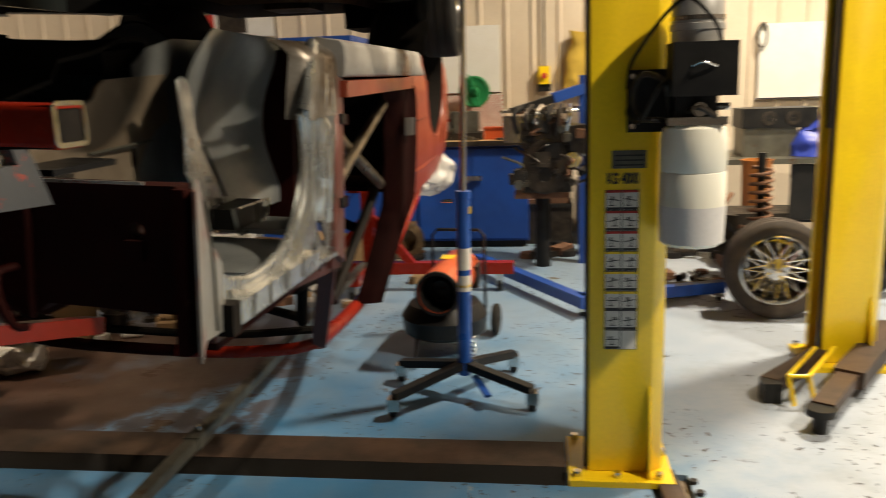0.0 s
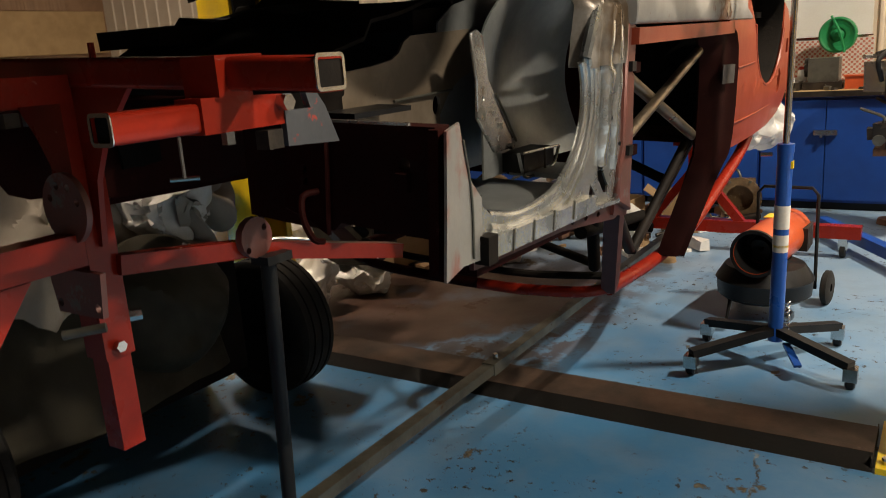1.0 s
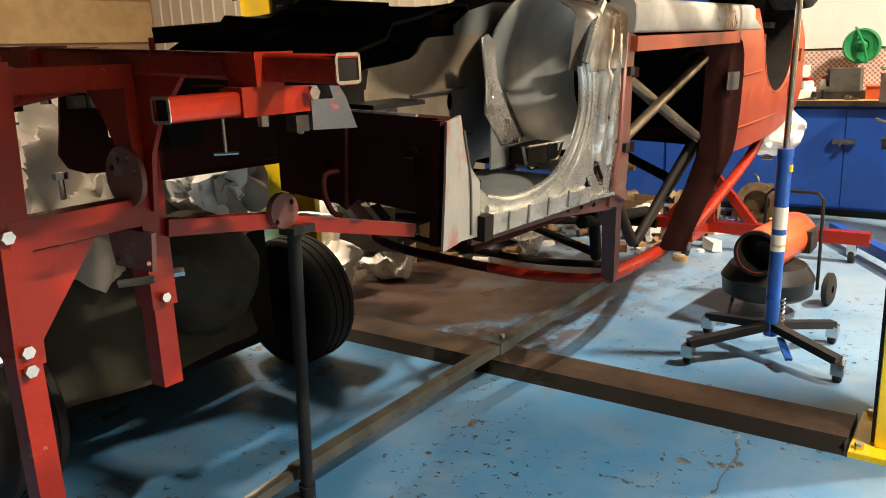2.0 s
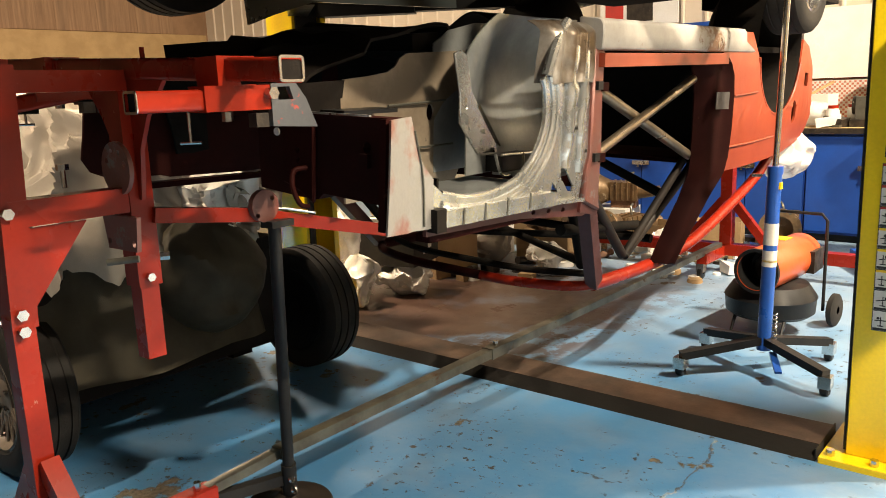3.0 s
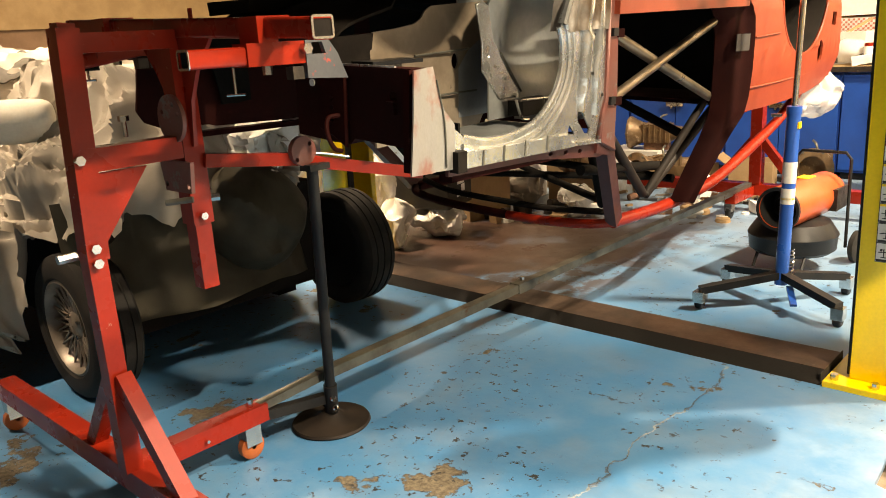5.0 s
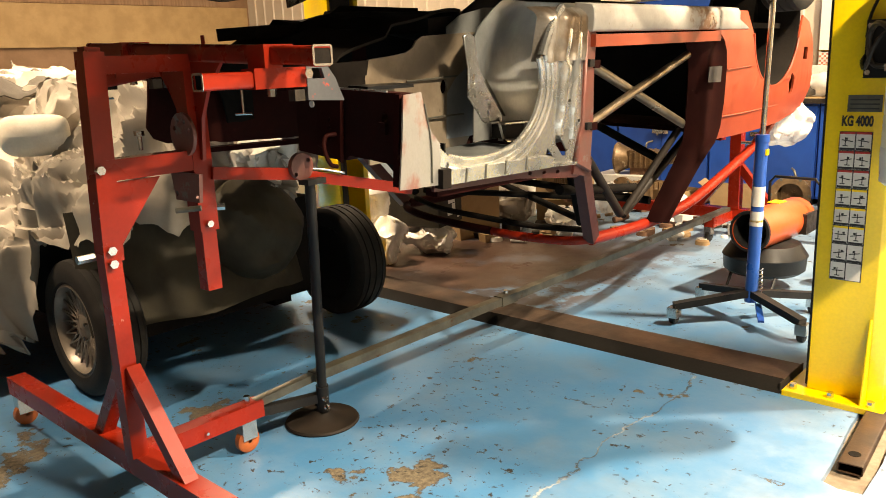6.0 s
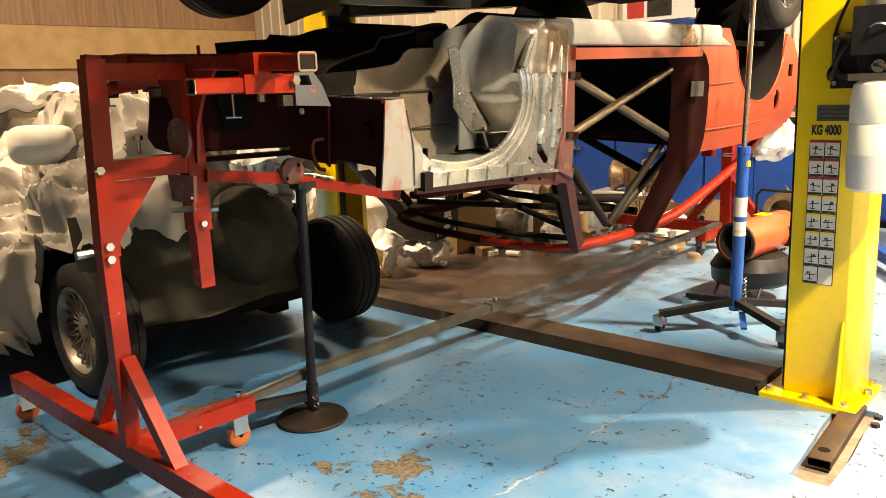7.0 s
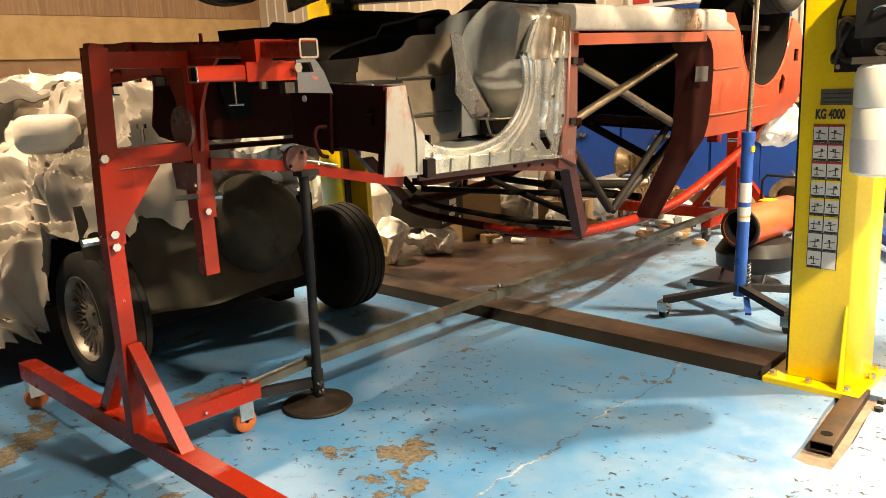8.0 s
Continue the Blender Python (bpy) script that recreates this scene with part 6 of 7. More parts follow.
dark = thing("folded_cover", "folded black cloth car cover heaped on the dust sheet", "car cover")
def dark_fold(u, v):
    x, y = -4.75 + 1.35 * u, 0.95 + 1.0 * v
    h = 0.06 * math.sin(math.pi * u) ** 0.4 * math.sin(math.pi * v) ** 0.4
    w = Vector((x * 2.5 + y, y * 5.0, 0))
    return Vector((x, y, 1.37 + h - 0.08 * u + 0.09 * (0.5 - noise.voronoi(w, distance_metric="MANHATTAN")[0][0]) + 0.02 * fold(Vector((x, y * 3, 0)), 3.0)))
part("cloth", grid(dark_fold, 90, 70, 0.008), DARK_CLOTH, dark)

# ---- bags and boxes behind the far post ----


def bag(x, y, w, d, h, material, label, seed, lean=0.0):
    t = thing("sack", label, "sack", at=(x, y, 0))
    def f(u, v):
        a = u * math.tau
        r = math.sin(min(1, v * 1.15) * math.pi * 0.5 + 0.25) ** 0.7 if v < 0.75 else (1 - v) * 3.2 + 0.12
        r = min(1, r) * (0.85 + 0.15 * math.cos(3 * a + seed))
        p = Vector((math.cos(a) * r * w / 2 + lean * v * h, math.sin(a) * r * d / 2, v * h))
        k = noise.noise_vector(p * 7 + Vector((seed, 0, 0))) * 0.055
        k.z *= min(1, v * 5)
        q = p + k
        q.z = max(q.z, 0.002)
        return q
    bm = grid(f, 64, 44)
    bmesh.ops.remove_doubles(bm, verts=bm.verts, dist=0.0005)
    bm.normal_update()
    for v in bm.verts:
        q = Vector((v.co.x * 1.3, v.co.y * 1.3, v.co.z * 0.7)) + Vector((seed, 0, 0))
        v.co += v.normal * 0.05 * (facets(q * 7.0) - facets(q * 8.0 + Vector((2, 5, 1))))
        v.co.z = max(v.co.z, 0.002)
    part("bag", bm, material, t)
    return t


loose = bag(-2.20, 1.98, 0.52, 0.42, 0.30, WHITE, "crumpled white plastic sheet lying on the dust sheet", 9.4)
loose.location.z = 0.76
bag(-2.93, 3.42, 0.26, 0.24, 0.66, FILM, "crumpled white plastic sack standing on the floor", 1.0)
bag(-3.80, 3.30, 0.95, 0.50, 0.86, WHITE, "wide heap of crumpled white plastic sheet beside the covered car", 3.7)
bag(-2.72, 3.36, 0.22, 0.24, 0.34, WHITE, "small crumpled white sack", 2.3)
bag(-3.25, 3.55, 0.40, 0.35, 0.75, CLOTH, "tall pale cloth sack", 5.1)
bag(-2.72, 3.78, 0.44, 0.40, 0.21, WHITE, "slumped white sack with cream stain", 7.7)


def carton(x, y, z, w, d, h, turn, material=CARD, label="plain brown cardboard box", open_top=False, name="cardboard_box"):
    t = thing(name, label, "box", "cartons", at=(x, y, z))
    t.rotation_euler = (0, 0, radians(turn))
    bm = bmesh.new()
    e = 0.006
    add_box(bm, (-w / 2, -d / 2, 0), (w / 2, d / 2, e))
    add_box(bm, (-w / 2, -d / 2, e), (-w / 2 + e, d / 2, h))
    add_box(bm, (w / 2 - e, -d / 2, e), (w / 2, d / 2, h))
    add_box(bm, (-w / 2 + e, -d / 2, e), (w / 2 - e, -d / 2 + e, h))
    add_box(bm, (-w / 2 + e, d / 2 - e, e), (w / 2 - e, d / 2, h))
    part("carton", bm, material, t)
    if open_top:
        part("flap", bar((-w / 2, -d / 2 - 0.0, h), (-w / 2 - 0.08, -d / 2 - 0.0, h + 0.06), 0.004, d, 0, up=(0, 1, 0)), material, t)
    else:
        part("lid", box((-w / 2, -d / 2, h), (w / 2, d / 2, h + e), 0.001), material, t)
        part("tape", box((-w / 2 - 0.001, -0.025, h + e), (w / 2 + 0.001, 0.025, h + e + 0.001), 0), PAPER, t)
    return t


dark_box = carton(-2.80, 3.80, 0.215, 0.46, 0.36, 0.28, 14, DARK_CLOTH, "dark printed carton resting on a slumped sack")
for k, (u, v, w, h) in enumerate(((0.02, 0.17, 0.10, 0.04), (0.05, 0.12, 0.05, 0.05), (0.00, 0.08, 0.09, 0.03), (-0.10, 0.04, 0.02, 0.02), (-0.14, 0.04, 0.02, 0.02), (0.12, 0.04, 0.03, 0.02))):
    part("print_mark", box((0.2305, u - w / 2, v - h / 2), (0.232, u + w / 2, v + h / 2), 0), PAPER, dark_box)
carton(-2.95, 4.42, 0.0, 0.45, 0.40, 0.42, -12, CARD, "brown cardboard box on the floor", True)
carton(-2.45, 5.15, 0.0, 0.40, 0.30, 0.22, 20, CARD, "low brown cardboard box on the floor")
carton(-3.10, 5.10, 0.0, 0.50, 0.40, 0.36, 5, WHITE, "white cardboard box on the floor", name="cardboard_box")
carton(-1.95, 6.10, 0.0, 0.38, 0.30, 0.20, -8, CARD, "brown cardboard box by the cabinets", True)
carton(-2.55, 6.35, 0.0, 0.50, 0.34, 0.26, 3, WHITE, "white carton by the cabinets")
for k, (x, y, z, w, d, h, a) in enumerate(((-1.50, 6.35, 0.0, 0.34, 0.28, 0.22, 12), (-2.85, 5.75, 0.0, 0.44, 0.34, 0.30, 9))):
    carton(x, y, z, w, d, h, a, CARD, "worn brown cardboard box in the heap" if k % 2 else "open brown cardboard box of parts", k % 2 == 0)


def gearbox(x, y, z, turn, size=1.0):
    """A gearbox lying on its side: bell housing, ribbed case and tail."""
    t = thing("gearbox", "oily bronze-brown gearbox casting lying in the heap", "gearbox", "gearboxes", at=(x, y, z))
    t.rotation_euler = (0, 0, radians(turn))
    t.scale = (size, size, size)
    c = (0, 0, 0.165)
    part("bell_housing", lathe(c, (1, 0, 0), [(0.0, 0.10), (0.0, 0.162), (0.02, 0.162), (0.03, 0.150), (0.13, 0.105), (0.15, 0.10), (0.15, 0.02)], 28), CAST, t, "round bell housing")
    part("case", crumpled(bevelled(add_box(bmesh.new(), (0.14, -0.095, 0.075), (0.42, 0.095, 0.255)), 0.03, 3), 0.07, 0.008, x), CAST, t)
    part("tail", lathe((0.41, 0, 0.165), (1, 0, 0), [(0.0, 0.08), (0.03, 0.075), (0.18, 0.05), (0.19, 0.055), (0.21, 0.055), (0.21, 0.01)], 20), CAST, t)
    for k in range(5):
        part("rib", box((0.16 + 0.055 * k, -0.105, 0.085), (0.168 + 0.055 * k, 0.105, 0.262), 0.002), CAST, t)
    for k in range(6):
        a = k * math.tau / 6
        part("flange_bolt", cyl((-0.008, 0.148 * math.cos(a), 0.165 + 0.148 * math.sin(a)), (0.022, 0.148 * math.cos(a), 0.165 + 0.148 * math.sin(a)), 0.012, 6), STEEL, t)
    part("selector", pipe([(0.30, 0, 0.25), (0.31, 0.02, 0.32), (0.36, 0.05, 0.34)], 0.010, 8), STEEL, t)
    part("cradle", box((0.16, -0.07, 0.003), (0.40, 0.07, 0.078), 0.006), RUSTY, t)
    return t


gearbox(-3.45, 5.05, 0.0, 25)
gearbox(-2.55, 5.20, 0.226, -35, 0.9)
gearbox(-3.10, 5.55, 0.0, 160)
gearbox(-2.25, 5.75, 0.0, 70)
gearbox(-2.62, 6.30, 0.266, 12, 0.9)
gearbox(-1.05, 6.40, 0.0, 100)
for k, (x, y, h) in enumerate(((-2.2, 4.75, 0.22), (-2.75, 4.85, 0.30), (-1.75, 5.75, 0.18), (-2.3, 5.65, 0.26))):
    bag(x, y, 0.34, 0.30, h, (WHITE, CLOTH, WHITE, FILM)[k], "crumpled pale sack among the boxes", 11.0 + k)


def rubble(name, label, x0, x1, y0, y1, z, n, size, materials, seed, category="scrap parts"):
    """Small greasy parts lying loose: castings, rods and rings, one mesh of kind stuff per material."""
    r = random.Random(seed)
    for k, m in enumerate(materials):
        bm = bmesh.new()
        for i in range(n):
            c = Vector((r.uniform(x0, x1), r.uniform(y0, y1), z))
            s = size * r.uniform(0.4, 1.2)
            kind = r.random()
            a = r.uniform(0, math.tau)
            d = Vector((math.cos(a), math.sin(a), r.uniform(0, 0.3)))
            if kind < 0.4:
                b0 = len(bm.verts)
                add_box(bm, (-s, -s * 0.6, 0), (s, s * 0.6, s * r.uniform(0.5, 1.3)))
                bm.verts.ensure_lookup_table()
                for v in bm.verts[b0:]:
                    v.co = Matrix.Rotation(a, 3, "Z") @ (v.co * Vector((1, 1, 1)).x) + c + noise.noise_vector(v.co * 20 + c) * s * 0.3
                    v.co.z = max(v.co.z, z)
            elif kind < 0.75:
                add_cyl(bm, c + Vector((0, 0, s * 0.4)), c + d * s * 2 + Vector((0, 0, s * 0.4)), s * 0.38, 10)
            else:
                add_cyl(bm, c, c + Vector((0, 0, s * 0.5)), s, 14, s * 0.9)
        tagged(part(name, bm, m), label, category, kind="stuff")


rubble("scrap_parts", "loose greasy car parts lying on the floor", -2.3, -0.9, 6.05, 6.7, 0.0, 16, 0.07, (GREASE, RUSTY, ALLOY), 3)
rubble("scrap_parts", "loose pale scraps and fittings on the floor", -1.6, -0.75, 5.6, 6.0, 0.0, 10, 0.045, (CARD, GREASE), 8)
rubble("scrap_parts", "loose parts beside the suspension unit", 0.6, 1.3, 5.2, 6.0, 0.0, 12, 0.06, (GREASE, RUSTY, BLACK), 12)

rubble("floor_litter", "torn packaging and offcuts lying among the boxes", -2.3, -0.95, 5.0, 6.2, 0.0, 14, 0.06, (PAPER, CARD, WHITE, RUSTY), 41, "litter")
rubble("floor_litter", "torn packaging and offcuts behind the lift post", -3.3, -2.2, 4.2, 5.6, 0.0, 12, 0.07, (PAPER, CARD, GREASE), 43, "litter")

# ---- blue cabinets and bench ----


def cabinet(x0, x1):
    t = thing("tool_cabinet", "blue painted steel workshop cabinet with latch handle", "cabinet", "blue cabinets", at=((x0 + x1) / 2, 7.2, 0))
    w = (x1 - x0) / 2 - 0.003
    part("body", box((-w, -0.30, 0.06), (w, 0.34, 0.89), 0.004), BLUE, t)
    part("plinth", box((-w + 0.02, -0.27, 0.0), (w - 0.02, 0.32, 0.06), 0.002), BLACK, t)
    for s in (-1, 1):
        door = part("door", box((min(s * 0.004, s * (w - 0.012)), -0.322, 0.085), (max(s * 0.004, s * (w - 0.012)), -0.301, 0.865), 0.005), BLUE, t)
        part("door_lip", box((s * w * 0.5 - w * 0.47, -0.326, 0.845), (s * w * 0.5 + w * 0.47, -0.3215, 0.862), 0.002), BLUE, door)
    h = part("latch", box((-0.085, -0.352, 0.595), (0.085, -0.327, 0.635), 0.006), CHROME, t, "bright latch handle")
    part("latch_knob", cyl((0.02, -0.345, 0.612), (0.02, -0.375, 0.612), 0.018, 12), CHROME, h)
    part("latch_bolt", box((-0.04, -0.345, 0.575), (-0.02, -0.327, 0.60), 0.002), CHROME, h)
    return t


for k in range(4):
    cabinet(-3.92 + k * 0.97, -2.95 + k * 0.97)
bench = thing("workbench_top", "long worn timber worktop on the blue cabinets", "worktop")
part("board", box((-3.96, 6.85, 0.89), (0.00, 7.58, 0.935), 0.005), WOOD, bench)
part("front_edge", box((-3.96, 6.838, 0.892), (0.00, 6.85, 0.933), 0.002), GREASE, bench)


def bench_item(x, y, name, label, category, build):
    t = thing(name, label, category, at=(x, y, 0.935))
    build(t)
    return t


def build_tray(t):
    part("tray", bevelled(add_box(bmesh.new(), (-0.10, -0.07, 0), (0.10, 0.07, 0.10)), 0.012), ORANGE, t)
    part("rim", box((-0.11, -0.08, 0.095), (0.11, 0.08, 0.105), 0.004), ORANGE, t)


def build_machine(t):
    part("base", box((-0.14, -0.12, 0), (0.14, 0.12, 0.06), 0.01), GREASE, t)
    part("head", bevelled(add_box(bmesh.new(), (-0.11, -0.08, 0.06), (0.11, 0.09, 0.24)), 0.03, 3), STEEL, t)
    part("wheel", lathe((-0.11, 0, 0.17), (-1, 0, 0), [(0, 0.02), (0, 0.075), (0.03, 0.075), (0.03, 0.02)], 20), GREASE, t)


def build_bag(t):
    bm = bmesh.new()
    bmesh.ops.create_icosphere(bm, subdivisions=3, radius=0.14)
    for v in bm.verts:
        v.co = Vector((v.co.x * 1.5, v.co.y, max(v.co.z * 0.75 + 0.095, 0.001)))
    for v in bm.verts:
        n = noise.noise_vector(v.co * 11) * 0.04
        v.co += Vector((n.x, n.y, abs(n.z)))
    part("wrap", bm, FILM, t)


def build_vice(t):
    part("base", cyl((0, 0, 0), (0, 0, 0.05), 0.08, 20), GREASE, t)
    part("body", bevelled(add_box(bmesh.new(), (-0.06, -0.16, 0.05), (0.06, 0.12, 0.15)), 0.02, 3), POLE_BLUE, t)
    part("jaw", box((-0.075, -0.07, 0.15), (0.075, -0.03, 0.20), 0.006), STEEL, t)
    part("handle", cyl((-0.1, -0.2, 0.09), (0.1, -0.2, 0.09), 0.008, 8), CHROME, t)


def build_jar(t):
    part("jar", lathe((0, 0, 0), (0, 0, 1), [(0, 0.005), (0, 0.05), (0.13, 0.05), (0.15, 0.04), (0.15, 0.005)], 20), WHITE, t)
    part("lid", cyl((0, 0, 0.15), (0, 0, 0.175), 0.042, 20), RED, t)


bench_item(-0.32, 7.05, "storage_tray", "small orange plastic storage bin on the bench", "bin", build_tray)
bench_item(-0.58, 7.10, "bench_grinder", "greasy bench grinder standing on the worktop", "grinder", build_machine)
bench_item(-1.05, 7.12, "wrapped_part", "part wrapped in crumpled clear film on the bench", "package", build_bag)
bench_item(-1.45, 7.20, "wrapped_part", "part wrapped in crumpled clear film on the bench", "package", build_bag)
bench_item(-0.85, 7.00, "jar", "white plastic jar with red lid on the bench", "jar", build_jar)
bench_item(-1.95, 7.05, "bench_vice", "blue bench vice bolted to the worktop", "vice", build_vice)
bench_item(-0.75, 7.25, "jar", "white plastic jar with red lid on the bench", "jar", build_jar)
carton(-1.15, 7.38, 0.935, 0.42, 0.24, 0.16, 6, CARD, "brown cardboard box on the bench")
carton(-1.10, 7.36, 1.101, 0.34, 0.20, 0.09, -10, WHITE, "white carton stacked on a box on the bench")
carton(-1.62, 7.36, 0.935, 0.36, 0.30, 0.28, 3, CARD, "brown cardboard box on the bench")
carton(-2.3, 7.36, 0.935, 0.50, 0.30, 0.34, -4, CARD, "large brown cardboard box on the bench")
carton(-2.9, 7.34, 0.935, 0.40, 0.30, 0.22, 8, WHITE, "white carton on the bench")
rubble("bench_clutter", "small tools and fittings lying on the bench", -3.6, -0.2, 6.90, 7.30, 0.936, 22, 0.035, (GREASE, STEEL, CARD), 5, "tools")
rng = random.Random(17)
for k in range(14):
    x, y = rng.uniform(-2.3, -0.75), rng.uniform(6.93, 7.2)
    w, d, h = rng.uniform(0.08, 0.22), rng.uniform(0.06, 0.14), rng.uniform(0.02, 0.10)
    t = thing("small_carton" if h > 0.05 else "paper_stack", "small worn carton among the bench clutter" if h > 0.05 else "loose crumpled papers lying on the bench", "box" if h > 0.05 else "papers", at=(x, y, 0.945 + 0.03 * (k % 3)))
    t.rotation_euler = (rng.uniform(-0.15, 0.15), rng.uniform(-0.2, 0.2), rng.uniform(0, 3))
    bm = bmesh.new()
    add_box(bm, (-w / 2, -d / 2, 0), (w / 2, d / 2, h))
    bmesh.ops.subdivide_edges(bm, edges=bm.edges[:], cuts=3, use_grid_fill=True)
    part("carton" if h > 0.05 else "sheet", crumpled(bm, 0.06, 0.010, k * 1.3), (PAPER, CARD, WHITE, GREASE, CARD, FILM)[k % 6], t)
stick = thing("timber_offcut", "thin timber offcut leaning over the boxes", "timber")
part("lath", bar((-1.45, 7.22, 0.99), (-0.95, 7.40, 1.30), 0.03, 0.02, 0.002), WOOD, stick)

# ---- things on the back wall ----
for x0, x1, z0, z1 in ((-1.26, -0.30, 1.33, 1.93), (1.98, 2.92, 1.20, 1.84)):
    t = thing("whiteboard", "plain white board screwed to the cladding", "whiteboard", "white boards", at=(0, 7.595, 0))
    part("board", box((x0, -0.022, z0), (x1, -0.004, z1), 0.003), BOARD_WHITE, t)
    part("rail", box((x0 - 0.008, -0.026, z0 - 0.012), (x1 + 0.008, -0.004, z0 - 0.001), 0.002), ALLOY, t)
mesh_board = thing("pegboard", "red and white chequered backing board above the bench", "board", at=(0, 7.59, 0))
part("panel", box((-1.26, -0.014, 0.94), (-0.28, 0.0, 1.31), 0.002), PAPER, mesh_board)
bm = bmesh.new()
for i in range(48):
    for j in range(18):
        if (i + j) % 2 == 0:
            add_box(bm, (-1.255 + i * 0.0202, -0.016, 0.945 + j * 0.0200), (-1.2368 + i * 0.0202, -0.0142, 0.963 + j * 0.0200))
tagged(part("chequer", bm, SALMON, mesh_board), kind="stuff")
reel = thing("hose_reel", "green garden hose coiled on a wall reel", "hose reel", at=(-0.53, 7.42, 1.34))
part("drum", lathe((0, 0.0, 0), (0, -1, 0), [(-0.08, 0.02), (-0.08, 0.06), (0.06, 0.06), (0.06, 0.122), (0.07, 0.125), (0.05, 0.05), (0.075, 0.03), (0.09, 0.02), (0.09, 0.003)], 32), GREEN, reel)
for k in range(4):
    part("coil", add_pipe(bmesh.new(), [((0.128 - 0.012 * (k % 2)) * math.cos(a), -0.06 + 0.022 * k, (0.128 - 0.012 * (k % 2)) * math.sin(a)) for a in (i * math.tau / 32 for i in range(33))], 0.014, 8), GREEN, reel)
part("bracket", box((-0.03, 0.08, -0.08), (0.03, 0.20, 0.08), 0.006), BLACK, reel)
part("hanger", pipe([(-0.05, -0.06, 0.15), (0.02, -0.11, 0.02), (0.06, -0.10, -0.14)], 0.010, 6), GREEN, reel)

switch = thing("isolator_switch", "yellow wall isolator switch with red knob and conduit", "switch", at=(0.10, 7.575, 1.46))
part("case", box((-0.05, -0.05, -0.075), (0.05, 0.02, 0.085), 0.008), YELLOW, switch)
part("knob", cyl((0, -0.05, 0.0), (0, -0.075, 0.0), 0.026, 20), INK_RED, switch, "red rotary knob")
part("base", box((-0.06, -0.03, -0.14), (0.06, 0.02, -0.075), 0.006), BLACK, switch)
part("conduit", cyl((0, 0.0, 0.085), (0, 0.0, 2.2), 0.010, 10), GREASE, switch)
hook = thing("cable_coil", "coiled black cable hung on a wall hook", "cable", at=(2.0, 7.56, 1.74))
part("coil", pipe([(0.04 * math.sin(a), -0.01 * math.cos(a * 2), 0.10 * math.cos(a)) for a in (k * math.tau / 14 for k in range(29))], 0.009, 6, 3), BLACK, hook)
part("hook", box((-0.02, -0.02, 0.08), (0.02, 0.03, 0.11), 0.004), CHROME, hook)
jacket = thing("work_jacket", "yellow work jacket hanging on the wall", "jacket", at=(0.46, 7.54, 1.42))
def coat(u, v):
    a = u * math.tau
    w = 0.13 + 0.06 * v
    p = Vector((math.cos(a) * w, math.sin(a) * 0.06 - 0.02, 0.42 - 0.55 * v))
    return p + noise.noise_vector(p * 8) * 0.035
part("cloth", grid(coat, 28, 16, 0.003), surface("yellow_work_cloth", (0.62, 0.42, 0.06), (0.5, 0.33, 0.05), 6, 0.85, 0.1, bump=0.3), jacket)
blue_tray = thing("wall_shelf", "long blue steel shelf on the back wall", "shelf", at=(0, 7.3, 1.70))
part("shelf", box((-3.05, -0.42, 0.0), (-1.52, 0.28, 0.02), 0.003), BLUE, blue_tray)
part("front_lip", box((-3.05, -0.43, 0.0), (-1.52, -0.42, 0.15), 0.003), BLUE, blue_tray)
part("end_lip", box((-1.535, -0.42, 0.02), (-1.52, 0.28, 0.15), 0.003), BLUE, blue_tray)
part("end_lip", box((-3.05, -0.42, 0.02), (-3.035, 0.28, 0.15), 0.003), BLUE, blue_tray)
for x in (-2.9, -1.7):
    part("bracket", box((x - 0.015, -0.30, -0.22), (x + 0.015, 0.29, -0.001), 0.003), BLUE, blue_tray)
picture = thing("wall_notice", "framed dark notice on the wall", "notice", at=(-2.85, 7.585, 2.06))
part("frame", box((-0.42, -0.02, -0.14), (0.42, 0.0, 0.24), 0.004), BOARD_WHITE, picture)
part("sheet", box((-0.12, -0.024, -0.10), (0.16, -0.019, 0.20), 0.001), GREASE, picture)
part("sheet", box((-0.36, -0.024, -0.10), (-0.16, -0.019, 0.20), 0.001), INK_RED, picture)

# ---- suspension unit with wheel, right-hand bay ----
susp = thing("suspension_unit", "rear suspension unit with coil spring and polished wheel", "car axle", at=(0, 0, 0))
wheel_parts(susp, (1.44, 4.86, 0.295), 0.295, 0.20, 0.205, ALLOY, DUSTY_RUBBER, (-0.10, -1, 0), 16)
part("spring", pipe([(1.40 + 0.062 * math.cos(a), 5.10 + 0.062 * math.sin(a), 0.52 + a * 0.0085) for a in (k * 0.45 for k in range(90))], 0.011, 8, 0), RUSTY, susp, "rusty coil spring")
part("damper", cyl((1.40, 5.10, 0.35), (1.40, 5.10, 0.95), 0.025, 14), BLACK, susp)
part("trailing_arm", bar((1.40, 5.05, 0.32), (0.85, 5.75, 0.36), 0.10, 0.07, 0.02), GREASE, susp)
part("axle_beam", bar((1.42, 5.02, 0.30), (1.55, 6.20, 0.32), 0.09, 0.09, 0.02), GREASE, susp)
part("diff_housing", bevelled(add_box(bmesh.new(), (1.30, 5.55, 0.20), (1.70, 5.90, 0.50)), 0.08, 4), GREASE, susp)
part("hub_carrier", bevelled(add_box(bmesh.new(), (1.33, 4.96, 0.18), (1.54, 5.14, 0.50)), 0.04, 3), RUSTY, susp)
part("prop", box((1.40, 6.05, 0.0), (1.62, 6.30, 0.28), 0.01), RUSTY, susp)
part("subframe", crumpled(bevelled(add_box(bmesh.new(), (1.02, 5.10, 0.34), (1.30, 5.62, 0.58)), 0.05, 3), 0.10, 0.05, 4), GREASE, susp, "greasy subframe")
